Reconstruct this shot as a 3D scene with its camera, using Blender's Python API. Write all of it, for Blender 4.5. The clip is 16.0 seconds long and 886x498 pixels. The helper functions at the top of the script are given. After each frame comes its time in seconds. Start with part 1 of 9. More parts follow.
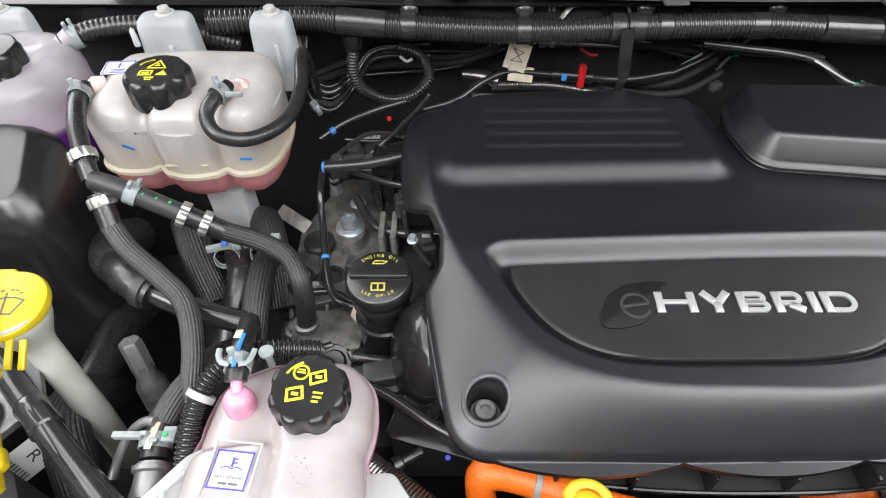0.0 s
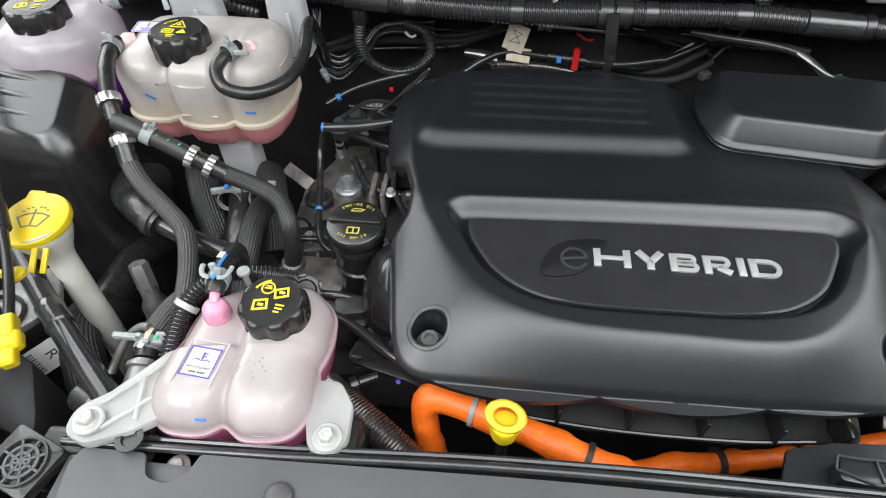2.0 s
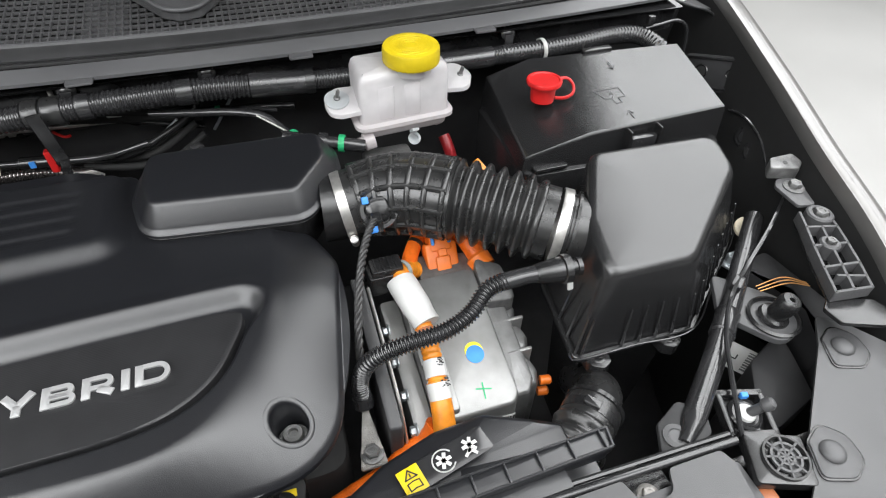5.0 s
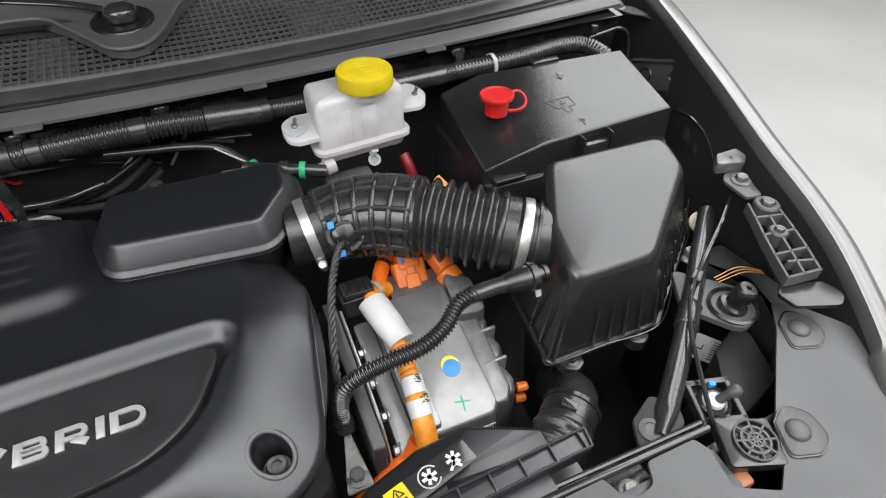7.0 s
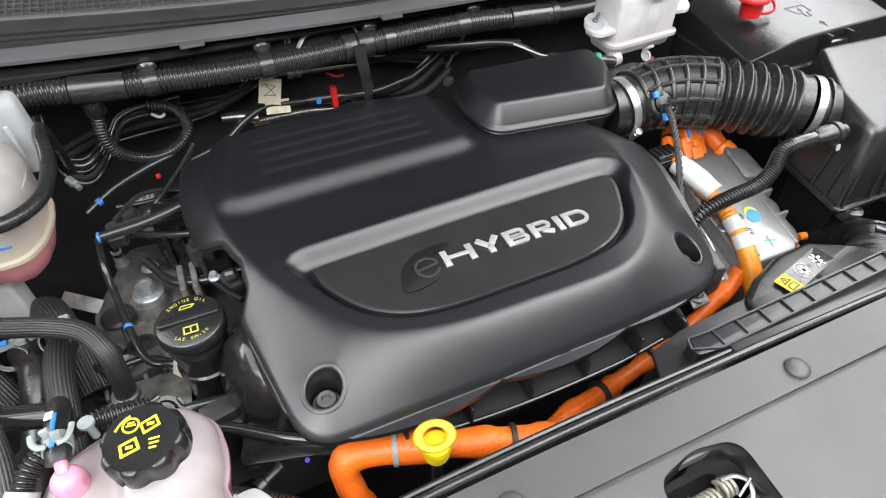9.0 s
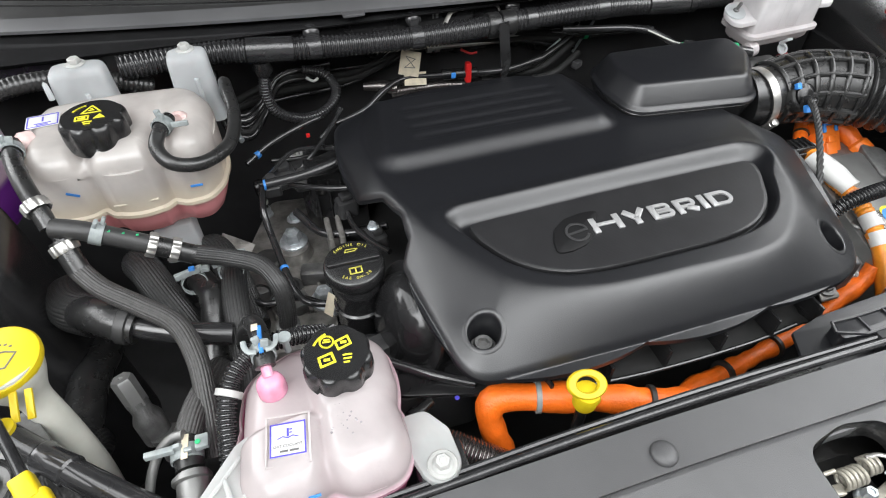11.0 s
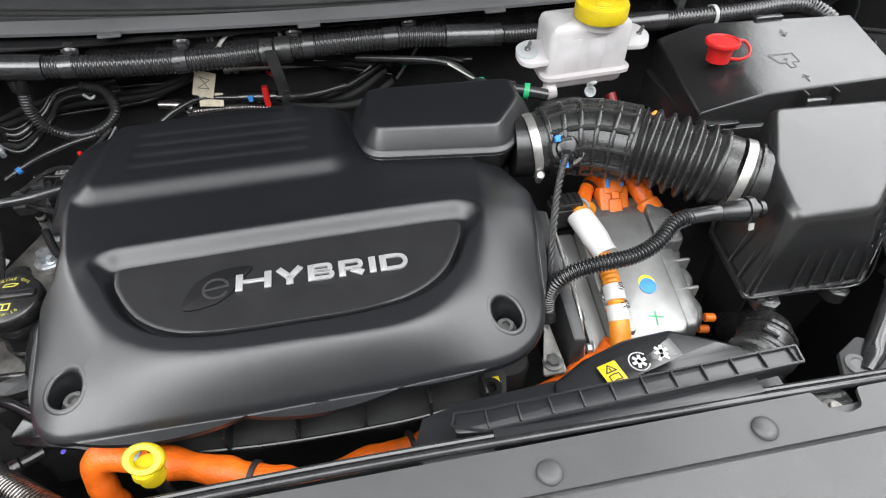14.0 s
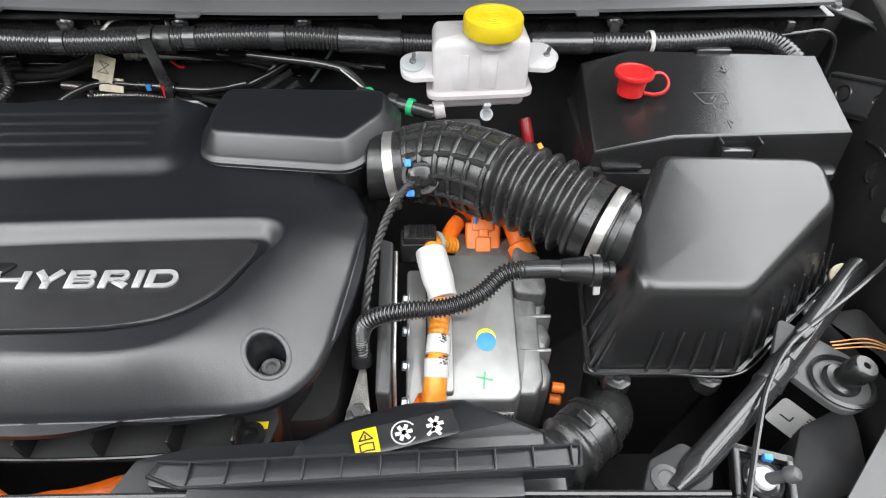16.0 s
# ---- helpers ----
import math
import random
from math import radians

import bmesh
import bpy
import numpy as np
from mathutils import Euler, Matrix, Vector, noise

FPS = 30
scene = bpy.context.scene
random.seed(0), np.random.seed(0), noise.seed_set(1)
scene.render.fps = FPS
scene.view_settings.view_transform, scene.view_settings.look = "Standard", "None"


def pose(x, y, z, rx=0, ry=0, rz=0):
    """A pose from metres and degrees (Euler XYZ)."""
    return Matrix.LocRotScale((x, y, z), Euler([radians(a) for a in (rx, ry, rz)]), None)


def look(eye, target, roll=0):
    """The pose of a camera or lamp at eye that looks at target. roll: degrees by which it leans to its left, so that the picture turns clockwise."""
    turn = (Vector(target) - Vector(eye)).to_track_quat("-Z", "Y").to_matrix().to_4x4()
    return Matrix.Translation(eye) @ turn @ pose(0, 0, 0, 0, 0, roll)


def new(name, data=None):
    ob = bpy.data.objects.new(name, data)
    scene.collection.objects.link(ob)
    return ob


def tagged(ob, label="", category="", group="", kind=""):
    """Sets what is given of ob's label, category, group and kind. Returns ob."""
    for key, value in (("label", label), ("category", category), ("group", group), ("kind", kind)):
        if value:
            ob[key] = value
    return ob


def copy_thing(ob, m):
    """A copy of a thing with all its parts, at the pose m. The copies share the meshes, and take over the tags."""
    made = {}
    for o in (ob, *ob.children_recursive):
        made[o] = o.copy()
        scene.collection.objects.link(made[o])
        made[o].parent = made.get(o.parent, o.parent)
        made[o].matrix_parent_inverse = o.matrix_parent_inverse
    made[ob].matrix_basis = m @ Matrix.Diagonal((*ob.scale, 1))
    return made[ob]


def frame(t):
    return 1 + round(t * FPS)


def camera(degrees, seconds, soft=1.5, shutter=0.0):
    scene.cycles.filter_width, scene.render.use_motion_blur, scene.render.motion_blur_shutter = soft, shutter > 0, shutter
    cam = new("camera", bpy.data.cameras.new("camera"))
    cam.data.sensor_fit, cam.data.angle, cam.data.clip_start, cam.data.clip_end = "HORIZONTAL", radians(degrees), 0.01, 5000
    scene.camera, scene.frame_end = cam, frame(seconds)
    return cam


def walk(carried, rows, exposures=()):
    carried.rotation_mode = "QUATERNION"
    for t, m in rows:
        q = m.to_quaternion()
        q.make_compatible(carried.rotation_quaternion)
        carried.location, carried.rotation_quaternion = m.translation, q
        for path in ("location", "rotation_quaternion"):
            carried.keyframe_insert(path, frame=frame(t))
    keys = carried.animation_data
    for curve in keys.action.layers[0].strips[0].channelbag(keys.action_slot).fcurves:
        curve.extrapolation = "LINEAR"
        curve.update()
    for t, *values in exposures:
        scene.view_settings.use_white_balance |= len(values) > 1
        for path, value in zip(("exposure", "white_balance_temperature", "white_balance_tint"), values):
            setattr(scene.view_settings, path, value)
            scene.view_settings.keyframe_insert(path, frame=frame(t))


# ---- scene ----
cam = camera(74.8, 16.0, 1.1)
PATH = [
    (0, (0.005, 0.007, 1.389), (-0.007, 1.35, -0.093), -0.5),
    (0.5, (-0.026, 0.01, 1.413), (-0.119, 1.356, -0.063), -0.9),
    (1, (-0.024, -0.006, 1.395), (-0.162, 1.331, -0.086), -1.1),
    (1.5, (0.008, -0.04, 1.38), (-0.142, 1.287, -0.109), -0.9),
    (2, (0.087, -0.068, 1.405), (-0.059, 1.254, -0.088), -0.7),
    (2.5, (0.178, -0.08, 1.424), (0.049, 1.242, -0.071), -0.2),
    (3, (0.256, -0.092, 1.429), (0.151, 1.231, -0.067), -0.2),
    (3.5, (0.343, -0.09, 1.429), (0.367, 1.242, -0.062), 0.3),
    (4, (0.427, -0.077, 1.432), (0.642, 1.269, -0.032), 1.0),
    (4.5, (0.484, -0.055, 1.421), (0.863, 1.29, -0.01), 1.6),
    (5, (0.509, -0.04, 1.426), (0.999, 1.297, 0.022), 1.9),
    (5.2, (0.511, -0.039, 1.431), (1.03, 1.297, 0.037), 2.0),
    (7.3, (0.505, -0.047, 1.437), (1.126, 1.272, 0.068), 0.5),
    (7.5, (0.467, -0.05, 1.431), (1.104, 1.261, 0.062), 1.0),
    (8, (0.333, -0.061, 1.403), (0.97, 1.243, 0.026), 1.3),
    (8.5, (0.143, -0.068, 1.398), (0.755, 1.238, 0.013), 0.6),
    (9, (0.016, -0.066, 1.398), (0.614, 1.24, 0.006), 0.3),
    (9.5, (-0.075, -0.056, 1.393), (0.514, 1.256, 0.003), 0.5),
    (9.7, (-0.109, -0.051, 1.384), (0.465, 1.272, -0.001), 0.6),
    (11.8, (-0.077, -0.108, 1.415), (0.284, 1.256, -0.003), -0.7),
    (12, (-0.058, -0.114, 1.419), (0.304, 1.25, 0.002), -0.6),
    (12.5, (0.005, -0.123, 1.441), (0.363, 1.234, 0.017), -0.8),
    (13, (0.103, -0.128, 1.438), (0.455, 1.228, 0.01), -0.7),
    (13.5, (0.235, -0.136, 1.433), (0.556, 1.227, 0.005), -0.3),
    (14, (0.335, -0.109, 1.423), (0.596, 1.269, -0.003), -0.2),
    (14.5, (0.43, -0.073, 1.395), (0.609, 1.319, -0.03), 0.0),
    (15, (0.51, -0.071, 1.391), (0.612, 1.338, -0.025), 0.4),
    (15.5, (0.572, -0.065, 1.384), (0.628, 1.35, -0.029), 0.6),
    (16, (0.625, -0.064, 1.388), (0.673, 1.355, -0.022), 0.7),
]
EXPOSURES = [(0, -0.1), (1, -0.07), (1.5, -0.24), (2.5, -0.30), (3, -0.26), (3.5, -0.10), (4, 0.09), (4.5, -0.06), (5.2, -0.25), (7.5, -0.43), (8, -0.2), (8.5, 0.13), (9, 0.04), (9.5, -0.04), (12, -0.28), (13, -0.28), (14, -0.07), (15, -0.01), (16, 0.0)]
walk(cam, [(t, look(eye, target, roll)) for t, eye, target, roll in PATH], EXPOSURES)

# ---- light of the workshop ----
world = bpy.data.worlds.new("world")
scene.world = world
world.use_nodes = True
world.node_tree.nodes["Background"].inputs[0].default_value = (0.9, 0.95, 1.0, 1)
world.node_tree.nodes["Background"].inputs[1].default_value = 0.05
LAMPS = [  # place, target, width, depth, watts: rows of long ceiling lights, unseen, added for reflections
    ((0.4, -0.50, 3.1), (0.4, -0.50, 0), 3.0, 0.40, 30),
    ((0.3, -1.20, 3.1), (0.3, -1.20, 0), 5.4, 1.1, 80),
    ((0.3, -2.20, 3.1), (0.3, -2.20, 0), 5.0, 0.5, 22),
    ((-1.95, -2.05, 3.16), (-1.95, -2.05, 0), 2.0, 2.5, 118),
    ((2.1, -1.95, 3.16), (2.1, -1.95, 0), 2.2, 3.0, 55),
    ((2.3, 1.3, 3.1), (2.3, 1.3, 0), 0.8, 4.2, 80),
    ((3.35, 1.3, 3.1), (3.35, 1.3, 0), 0.8, 4.2, 85),
    ((4.5, 1.3, 3.1), (4.5, 1.3, 0), 0.8, 4.2, 85),
    ((-1.6, 1.2, 3.1), (-1.6, 1.2, 0), 0.5, 4.2, 34),
    ((-2.6, 1.3, 3.1), (-2.6, 1.3, 0), 1.3, 4.4, 85),
    ((0.3, 0.25, 3.1), (0.3, 0.25, 0), 3.0, 0.4, 14),
    # unseen lamp added to brighten the engine cover's left border
    ((-4.4, 3.3, 3.1), (-4.4, 3.3, 0), 3.6, 2.4, 220),
]
for place, target, width, depth, watts in LAMPS:
    lamp = bpy.data.lights.new("assumed_lamp", "AREA")
    lamp.shape, lamp.size, lamp.size_y, lamp.energy = "RECTANGLE", width, depth, watts
    lamp.color = (0.97, 0.985, 1.0)
    new("assumed_lamp", lamp).matrix_world = look(place, target)


# ---- materials ----
def material(name, color, rough=0.5, metal=0.0, grain=0.0, grain_size=0.0006, vary=0.15, vary_size=0.03, coat=0.0,
             sss=0.0, tint=None, spec=0.5, dust=0.0, spread=0.04):
    """Colour and roughness wander at a coarse scale, relief at a fine one. dust: pale specks. tint: a second colour of stains."""
    m = bpy.data.materials.new(name)
    m.use_nodes = True
    nt = m.node_tree
    b = nt.nodes["Principled BSDF"]
    co = nt.nodes.new("ShaderNodeTexCoord")

    def noise_node(size, detail=3):
        n = nt.nodes.new("ShaderNodeTexNoise")
        n.inputs["Scale"].default_value, n.inputs["Detail"].default_value = 1 / size, detail
        nt.links.new(co.outputs["Object"], n.inputs["Vector"])
        return n

    big = noise_node(vary_size)
    ramp = nt.nodes.new("ShaderNodeValToRGB")
    c2 = tint or tuple(min(1, c * (1 + 2.2 * vary)) for c in color)
    c1 = tuple(c * (1 - vary) for c in color)
    ramp.color_ramp.elements[0].position, ramp.color_ramp.elements[1].position = 0.3, 0.72
    ramp.color_ramp.elements[0].color, ramp.color_ramp.elements[1].color = (*c1, 1), (*c2, 1)
    nt.links.new(big.outputs["Fac"], ramp.inputs["Fac"])
    out = ramp.outputs["Color"]
    if dust:
        specks = noise_node(0.0016, 8)
        cut = nt.nodes.new("ShaderNodeMapRange")
        cut.inputs["From Min"].default_value, cut.inputs["From Max"].default_value = 0.58, 0.80
        cut.inputs["To Max"].default_value = dust
        nt.links.new(specks.outputs["Fac"], cut.inputs["Value"])
        mix = nt.nodes.new("ShaderNodeMix")
        mix.data_type = "RGBA"
        mix.inputs[7].default_value = (0.32, 0.30, 0.27, 1)
        nt.links.new(cut.outputs["Result"], mix.inputs[0])
        nt.links.new(out, mix.inputs[6])
        out = mix.outputs[2]
    nt.links.new(out, b.inputs["Base Color"])
    mid = noise_node(vary_size * 0.4, 5)
    rr = nt.nodes.new("ShaderNodeMapRange")
    rr.inputs["To Min"].default_value, rr.inputs["To Max"].default_value = max(0.03, rough - spread), min(1, rough + spread)
    nt.links.new(mid.outputs["Fac"], rr.inputs["Value"])
    nt.links.new(rr.outputs["Result"], b.inputs["Roughness"])
    b.inputs["Metallic"].default_value = metal
    b.inputs["Coat Weight"].default_value = coat
    b.inputs["Specular IOR Level"].default_value = spec
    if sss:
        b.inputs["Subsurface Weight"].default_value = sss
        b.inputs["Subsurface Radius"].default_value = (1, 0.85, 0.85)
        b.inputs["Subsurface Scale"].default_value = 0.02
    if grain:
        fine = noise_node(grain_size, 2)
        bump = nt.nodes.new("ShaderNodeBump")
        bump.inputs["Strength"].default_value, bump.inputs["Distance"].default_value = grain, grain_size
        nt.links.new(fine.outputs["Fac"], bump.inputs["Height"])
        nt.links.new(bump.outputs["Normal"], b.inputs["Normal"])
    return m


def hollow(m, color, share):
    """Thin moulded wall: part of the light goes through into the hollow inside."""
    nt = m.node_tree
    b, out = nt.nodes["Principled BSDF"], nt.nodes["Material Output"]
    tr = nt.nodes.new("ShaderNodeBsdfTranslucent")
    tr.inputs["Color"].default_value = (*color, 1)
    mix = nt.nodes.new("ShaderNodeMixShader")
    mix.inputs[0].default_value = share
    nt.links.new(b.outputs[0], mix.inputs[1])
    nt.links.new(tr.outputs[0], mix.inputs[2])
    nt.links.new(mix.outputs[0], out.inputs["Surface"])
    return tr


def coolant_plastic(name, plastic, liquid, level, blend=0.02, stain=None):
    """Milky plastic; below the filling level the coolant inside shows through."""
    m = material(name, plastic, 0.15, vary=0.10, vary_size=0.05, coat=0.5, grain=0.08, grain_size=0.004)
    nt = m.node_tree
    b = nt.nodes["Principled BSDF"]
    co = nt.nodes.new("ShaderNodeTexCoord")
    sep = nt.nodes.new("ShaderNodeSeparateXYZ")
    nt.links.new(co.outputs["Object"], sep.inputs[0])
    mr = nt.nodes.new("ShaderNodeMapRange")
    mr.interpolation_type = "SMOOTHSTEP"
    mr.inputs["From Min"].default_value, mr.inputs["From Max"].default_value = level + blend / 2, level - blend / 2
    nt.links.new(sep.outputs["Z"], mr.inputs["Value"])
    mix = nt.nodes.new("ShaderNodeMix")
    mix.data_type = "RGBA"
    old = b.inputs["Base Color"].links[0].from_socket
    nt.links.new(mr.outputs["Result"], mix.inputs[0])
    nt.links.new(old, mix.inputs[6])
    mix.inputs[7].default_value = (*liquid, 1)
    nt.links.new(mix.outputs[2], b.inputs["Base Color"])
    if stain:  # old coolant film above the level
        film = nt.nodes.new("ShaderNodeMapRange")
        film.interpolation_type = "SMOOTHSTEP"
        film.inputs["From Min"].default_value, film.inputs["From Max"].default_value = level + 0.05, level + 0.006
        nt.links.new(sep.outputs["Z"], film.inputs["Value"])
        tinted = nt.nodes.new("ShaderNodeMix")
        tinted.data_type = "RGBA"
        tinted.inputs[7].default_value = (*stain, 1)
        nt.links.new(film.outputs["Result"], tinted.inputs[0])
        nt.links.new(old, tinted.inputs[6])
        nt.links.new(tinted.outputs[2], mix.inputs[6])
    tr = hollow(m, plastic, 0.45)
    nt.links.new(b.inputs["Base Color"].links[0].from_socket, tr.inputs["Color"])
    return m


def lined(name, color, rough, pitch):
    """Moulded plastic with fine straight lines."""
    m = material(name, color, rough, vary=0.1)
    nt = m.node_tree
    b = nt.nodes["Principled BSDF"]
    co = nt.nodes.new("ShaderNodeTexCoord")
    w = nt.nodes.new("ShaderNodeTexWave")
    w.bands_direction = "Y"
    w.inputs["Scale"].default_value = 0.314 / pitch
    nt.links.new(co.outputs["Object"], w.inputs["Vector"])
    bump = nt.nodes.new("ShaderNodeBump")
    bump.inputs["Strength"].default_value, bump.inputs["Distance"].default_value = 0.13, 0.0004
    nt.links.new(w.outputs["Fac"], bump.inputs["Height"])
    nt.links.new(bump.outputs["Normal"], b.inputs["Normal"])
    return m


COVER = material("satin_black_plastic", (0.0088, 0.0092, 0.0110), 0.335, spec=0.85, grain=0.22, grain_size=0.0008, vary=0.06, vary_size=0.12, spread=0.012)
PLAQUE = lined("lined_black_plastic", (0.017, 0.017, 0.018), 0.38, 0.002)
MATT = material("matt_black_plastic", (0.036, 0.036, 0.037), 0.38, grain=0.25, vary_size=0.04, dust=0.03)
SEMI = material("moulded_black_plastic", (0.014, 0.014, 0.0145), 0.23, spec=0.8, grain=0.16, grain_size=0.0009, vary=0.08, vary_size=0.08, spread=0.03)
GLOSS = material("glossy_black_plastic", (0.022, 0.022, 0.023), 0.13, spec=0.7, vary_size=0.03)
RUBBER = material("black_rubber", (0.018, 0.018, 0.018), 0.28, spec=0.7, grain=0.06, vary_size=0.03)
RUBBER_D = material("dark_rubber", (0.03, 0.03, 0.03), 0.42, grain=0.2, vary_size=0.02, dust=0.03)
LOOM = material("convoluted_black_plastic", (0.022, 0.022, 0.023), 0.20, spec=0.9, vary_size=0.02)
BRAID = material("woven_grey_sleeve", (0.040, 0.039, 0.038), 0.38, vary=0.25, vary_size=0.004, grain=0.4, grain_size=0.0005)
BRAID_D = material("woven_black_sleeve", (0.021, 0.021, 0.021), 0.36, vary=0.25, vary_size=0.004, grain=0.4, grain_size=0.0005)
PAINTED = material("black_painted_steel", (0.022, 0.022, 0.023), 0.6, vary_size=0.04)
TRIM = material("grey_sealing_trim", (0.085, 0.085, 0.088), 0.42, grain=0.15, vary=0.08, vary_size=0.1, dust=0.02)
GREYP = material("grey_black_trim", (0.070, 0.070, 0.072), 0.37, grain=0.3, grain_size=0.0008, vary=0.08, vary_size=0.1, dust=0.015)
STEEL = material("bright_steel", (0.50, 0.49, 0.47), 0.33, metal=0.8, vary=0.12, vary_size=0.01)
ZINC = material("zinc_plated_steel", (0.42, 0.45, 0.47), 0.36, metal=0.6, vary=0.2, vary_size=0.008)
SILVER = material("satin_silver", (0.41, 0.41, 0.41), 0.4, metal=0.35, vary=0.05)
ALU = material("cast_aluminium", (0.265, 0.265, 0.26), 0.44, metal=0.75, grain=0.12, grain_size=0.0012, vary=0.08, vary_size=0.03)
# ALU again for the inverter's side, its shade put into the colour
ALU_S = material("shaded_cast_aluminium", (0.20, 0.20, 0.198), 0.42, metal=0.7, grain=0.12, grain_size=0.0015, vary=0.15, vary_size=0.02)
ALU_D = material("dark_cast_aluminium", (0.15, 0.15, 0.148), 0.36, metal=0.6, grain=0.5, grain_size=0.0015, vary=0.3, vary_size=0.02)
CAST = material("dirty_cast_metal", (0.20, 0.192, 0.18), 0.45, metal=0.45, grain=0.5, grain_size=0.002, vary=0.4, vary_size=0.02)
ORANGE = material("orange_tape", (0.78, 0.142, 0.010), 0.42, vary=0.12, vary_size=0.02, grain=0.3, grain_size=0.003)
ORANGE_P = material("orange_plastic", (0.70, 0.155, 0.015), 0.4, vary=0.1)
TAN = material("tan_wire", (0.50, 0.24, 0.08), 0.5)
AMBER = material("amber_sleeve", (0.66, 0.22, 0.015), 0.4, vary=0.12, vary_size=0.01)
YELLOW = material("yellow_plastic", (0.60, 0.45, 0.01), 0.42, vary=0.06, vary_size=0.02)
YINK = material("yellow_print", (0.75, 0.66, 0.03), 0.5)
YWORN = material("worn_yellow_print", (0.40, 0.36, 0.06), 0.5, vary=0.2, vary_size=0.004)
RED_D = material("dark_red_rubber", (0.24, 0.010, 0.014), 0.4, vary=0.1)
RED = material("red_plastic", (0.55, 0.016, 0.016), 0.38, vary=0.08)
BLUE = material("blue_mark", (0.04, 0.22, 0.62), 0.5)
INK_BLUE = material("blue_print", (0.07, 0.06, 0.45), 0.5)
GREEN = material("green_plastic", (0.02, 0.36, 0.14), 0.5)
WHITE = material("white_label", (0.53, 0.53, 0.52), 0.5, vary=0.04)
CREAM = material("cream_paper_tape", (0.62, 0.55, 0.42), 0.6, vary=0.1, vary_size=0.01)
INK = material("black_print", (0.02, 0.02, 0.02), 0.5)
GREYINK = material("grey_print", (0.12, 0.12, 0.12), 0.5)
MILK = material("milky_plastic", (0.60, 0.615, 0.625), 0.2, vary=0.08, sss=0.5, grain=0.1, grain_size=0.002)
hollow(MILK, (0.80, 0.82, 0.83), 0.45)
MILK.node_tree.nodes["Principled BSDF"].inputs["IOR"].default_value = 1.3
ARM = material("clear_arm_plastic", (0.70, 0.71, 0.70), 0.2, vary=0.1, sss=0.4)
hollow(ARM, (0.72, 0.73, 0.72), 0.35)
ARM.node_tree.nodes["Principled BSDF"].inputs["Alpha"].default_value = 0.66
MILK.node_tree.nodes["Principled BSDF"].inputs["Alpha"].default_value = 0.80
# white plastic parts; on the tanks' bolts it stands in for bright metal sheen
WHITEP = material("white_plastic_and_bolt_sheen", (0.42, 0.42, 0.405), 0.35, vary=0.05, sss=0.3)
CLEARC = material("pale_clip_plastic", (0.25, 0.275, 0.275), 0.3, vary=0.15, vary_size=0.01)
DIMPLE = material("grey_stipple", (0.33, 0.31, 0.32), 0.4, vary=0.2, vary_size=0.004)
PINK = material("pink_plastic", (0.70, 0.30, 0.42), 0.22, sss=0.4, vary=0.1, vary_size=0.01)
TANK_A = coolant_plastic("coolant_tank_plastic", (0.62, 0.595, 0.57), (0.74, 0.31, 0.33), 0.942, 0.010, (0.76, 0.69, 0.56))
TANK_B = coolant_plastic("pink_tinged_tank_plastic", (0.65, 0.618, 0.614), (0.64, 0.19, 0.36), 0.920, 0.012, (0.65, 0.575, 0.58))
TANK_C = coolant_plastic("violet_tinged_tank_plastic", (0.58, 0.545, 0.585), (0.24, 0.05, 0.42), 0.978, 0.012, (0.66, 0.52, 0.62))
TANK_D = coolant_plastic("brake_tank_plastic", (0.745, 0.73, 0.735), (0.72, 0.675, 0.68), 1.0, 0.05)
WASHN = material("aged_milky_plastic", (0.50, 0.50, 0.45), 0.4, sss=0.4, vary=0.08)
BODYPAINT = material("silver_grey_paint", (0.15, 0.146, 0.14), 0.3, metal=0.5, coat=0.6, vary=0.03)
FLOORM = material("pale_workshop_floor", (0.40, 0.395, 0.385), 0.35, vary=0.05, vary_size=0.8, grain=0.05, grain_size=0.01)
WALLM = material("white_wall_paint", (0.75, 0.75, 0.74), 0.7, vary=0.03, vary_size=0.7)
FOILR = material("braided_foil_sleeve", (0.20, 0.185, 0.18), 0.24, metal=0.9, vary=0.3, vary_size=0.004)
PINKW = material("pink_stained_plastic", (0.58, 0.43, 0.41), 0.25, sss=0.5, vary=0.12, vary_size=0.01)
# bonnet lining and other dull black parts; also painted shade on the engine block
NEAR_BLACK = material("lining_and_gap_shade_black", (0.010, 0.010, 0.010), 0.8, vary=0.1)
DEEP = material("glossy_dark_plastic", (0.014, 0.014, 0.0145), 0.14, spec=0.5)
COPPER = material("brown_connector_plastic", (0.35, 0.12, 0.05), 0.4)

LEAF = material("dark_emblem_plastic", (0.008, 0.008, 0.0085), 0.5, spec=0.3, vary=0.1)
SPRING = material("pale_spring_steel", (0.36, 0.34, 0.29), 0.35, metal=0.35, vary=0.15, vary_size=0.006)


# ---- mesh tools ----
def join(*pieces):
    vs, fs = [], []
    for v, f in pieces:
        n = len(vs)
        vs += list(v)
        fs += [tuple(i + n for i in q) for q in f]
    return vs, fs


def moved(piece, m):
    return [tuple(m @ Vector(p)) for p in piece[0]], piece[1]


def frame_of(origin, axis, up=(0, 0, 1)):
    """Local z along axis, local y towards up."""
    z = Vector(axis).normalized()
    x = Vector(up).cross(z)
    if x.length < 1e-4:
        x = Vector((1, 0, 0))
    x.normalize()
    y = z.cross(x)
    return Matrix(((x.x, y.x, z.x, origin[0]), (x.y, y.y, z.y, origin[1]), (x.z, y.z, z.z, origin[2]), (0, 0, 0, 1)))


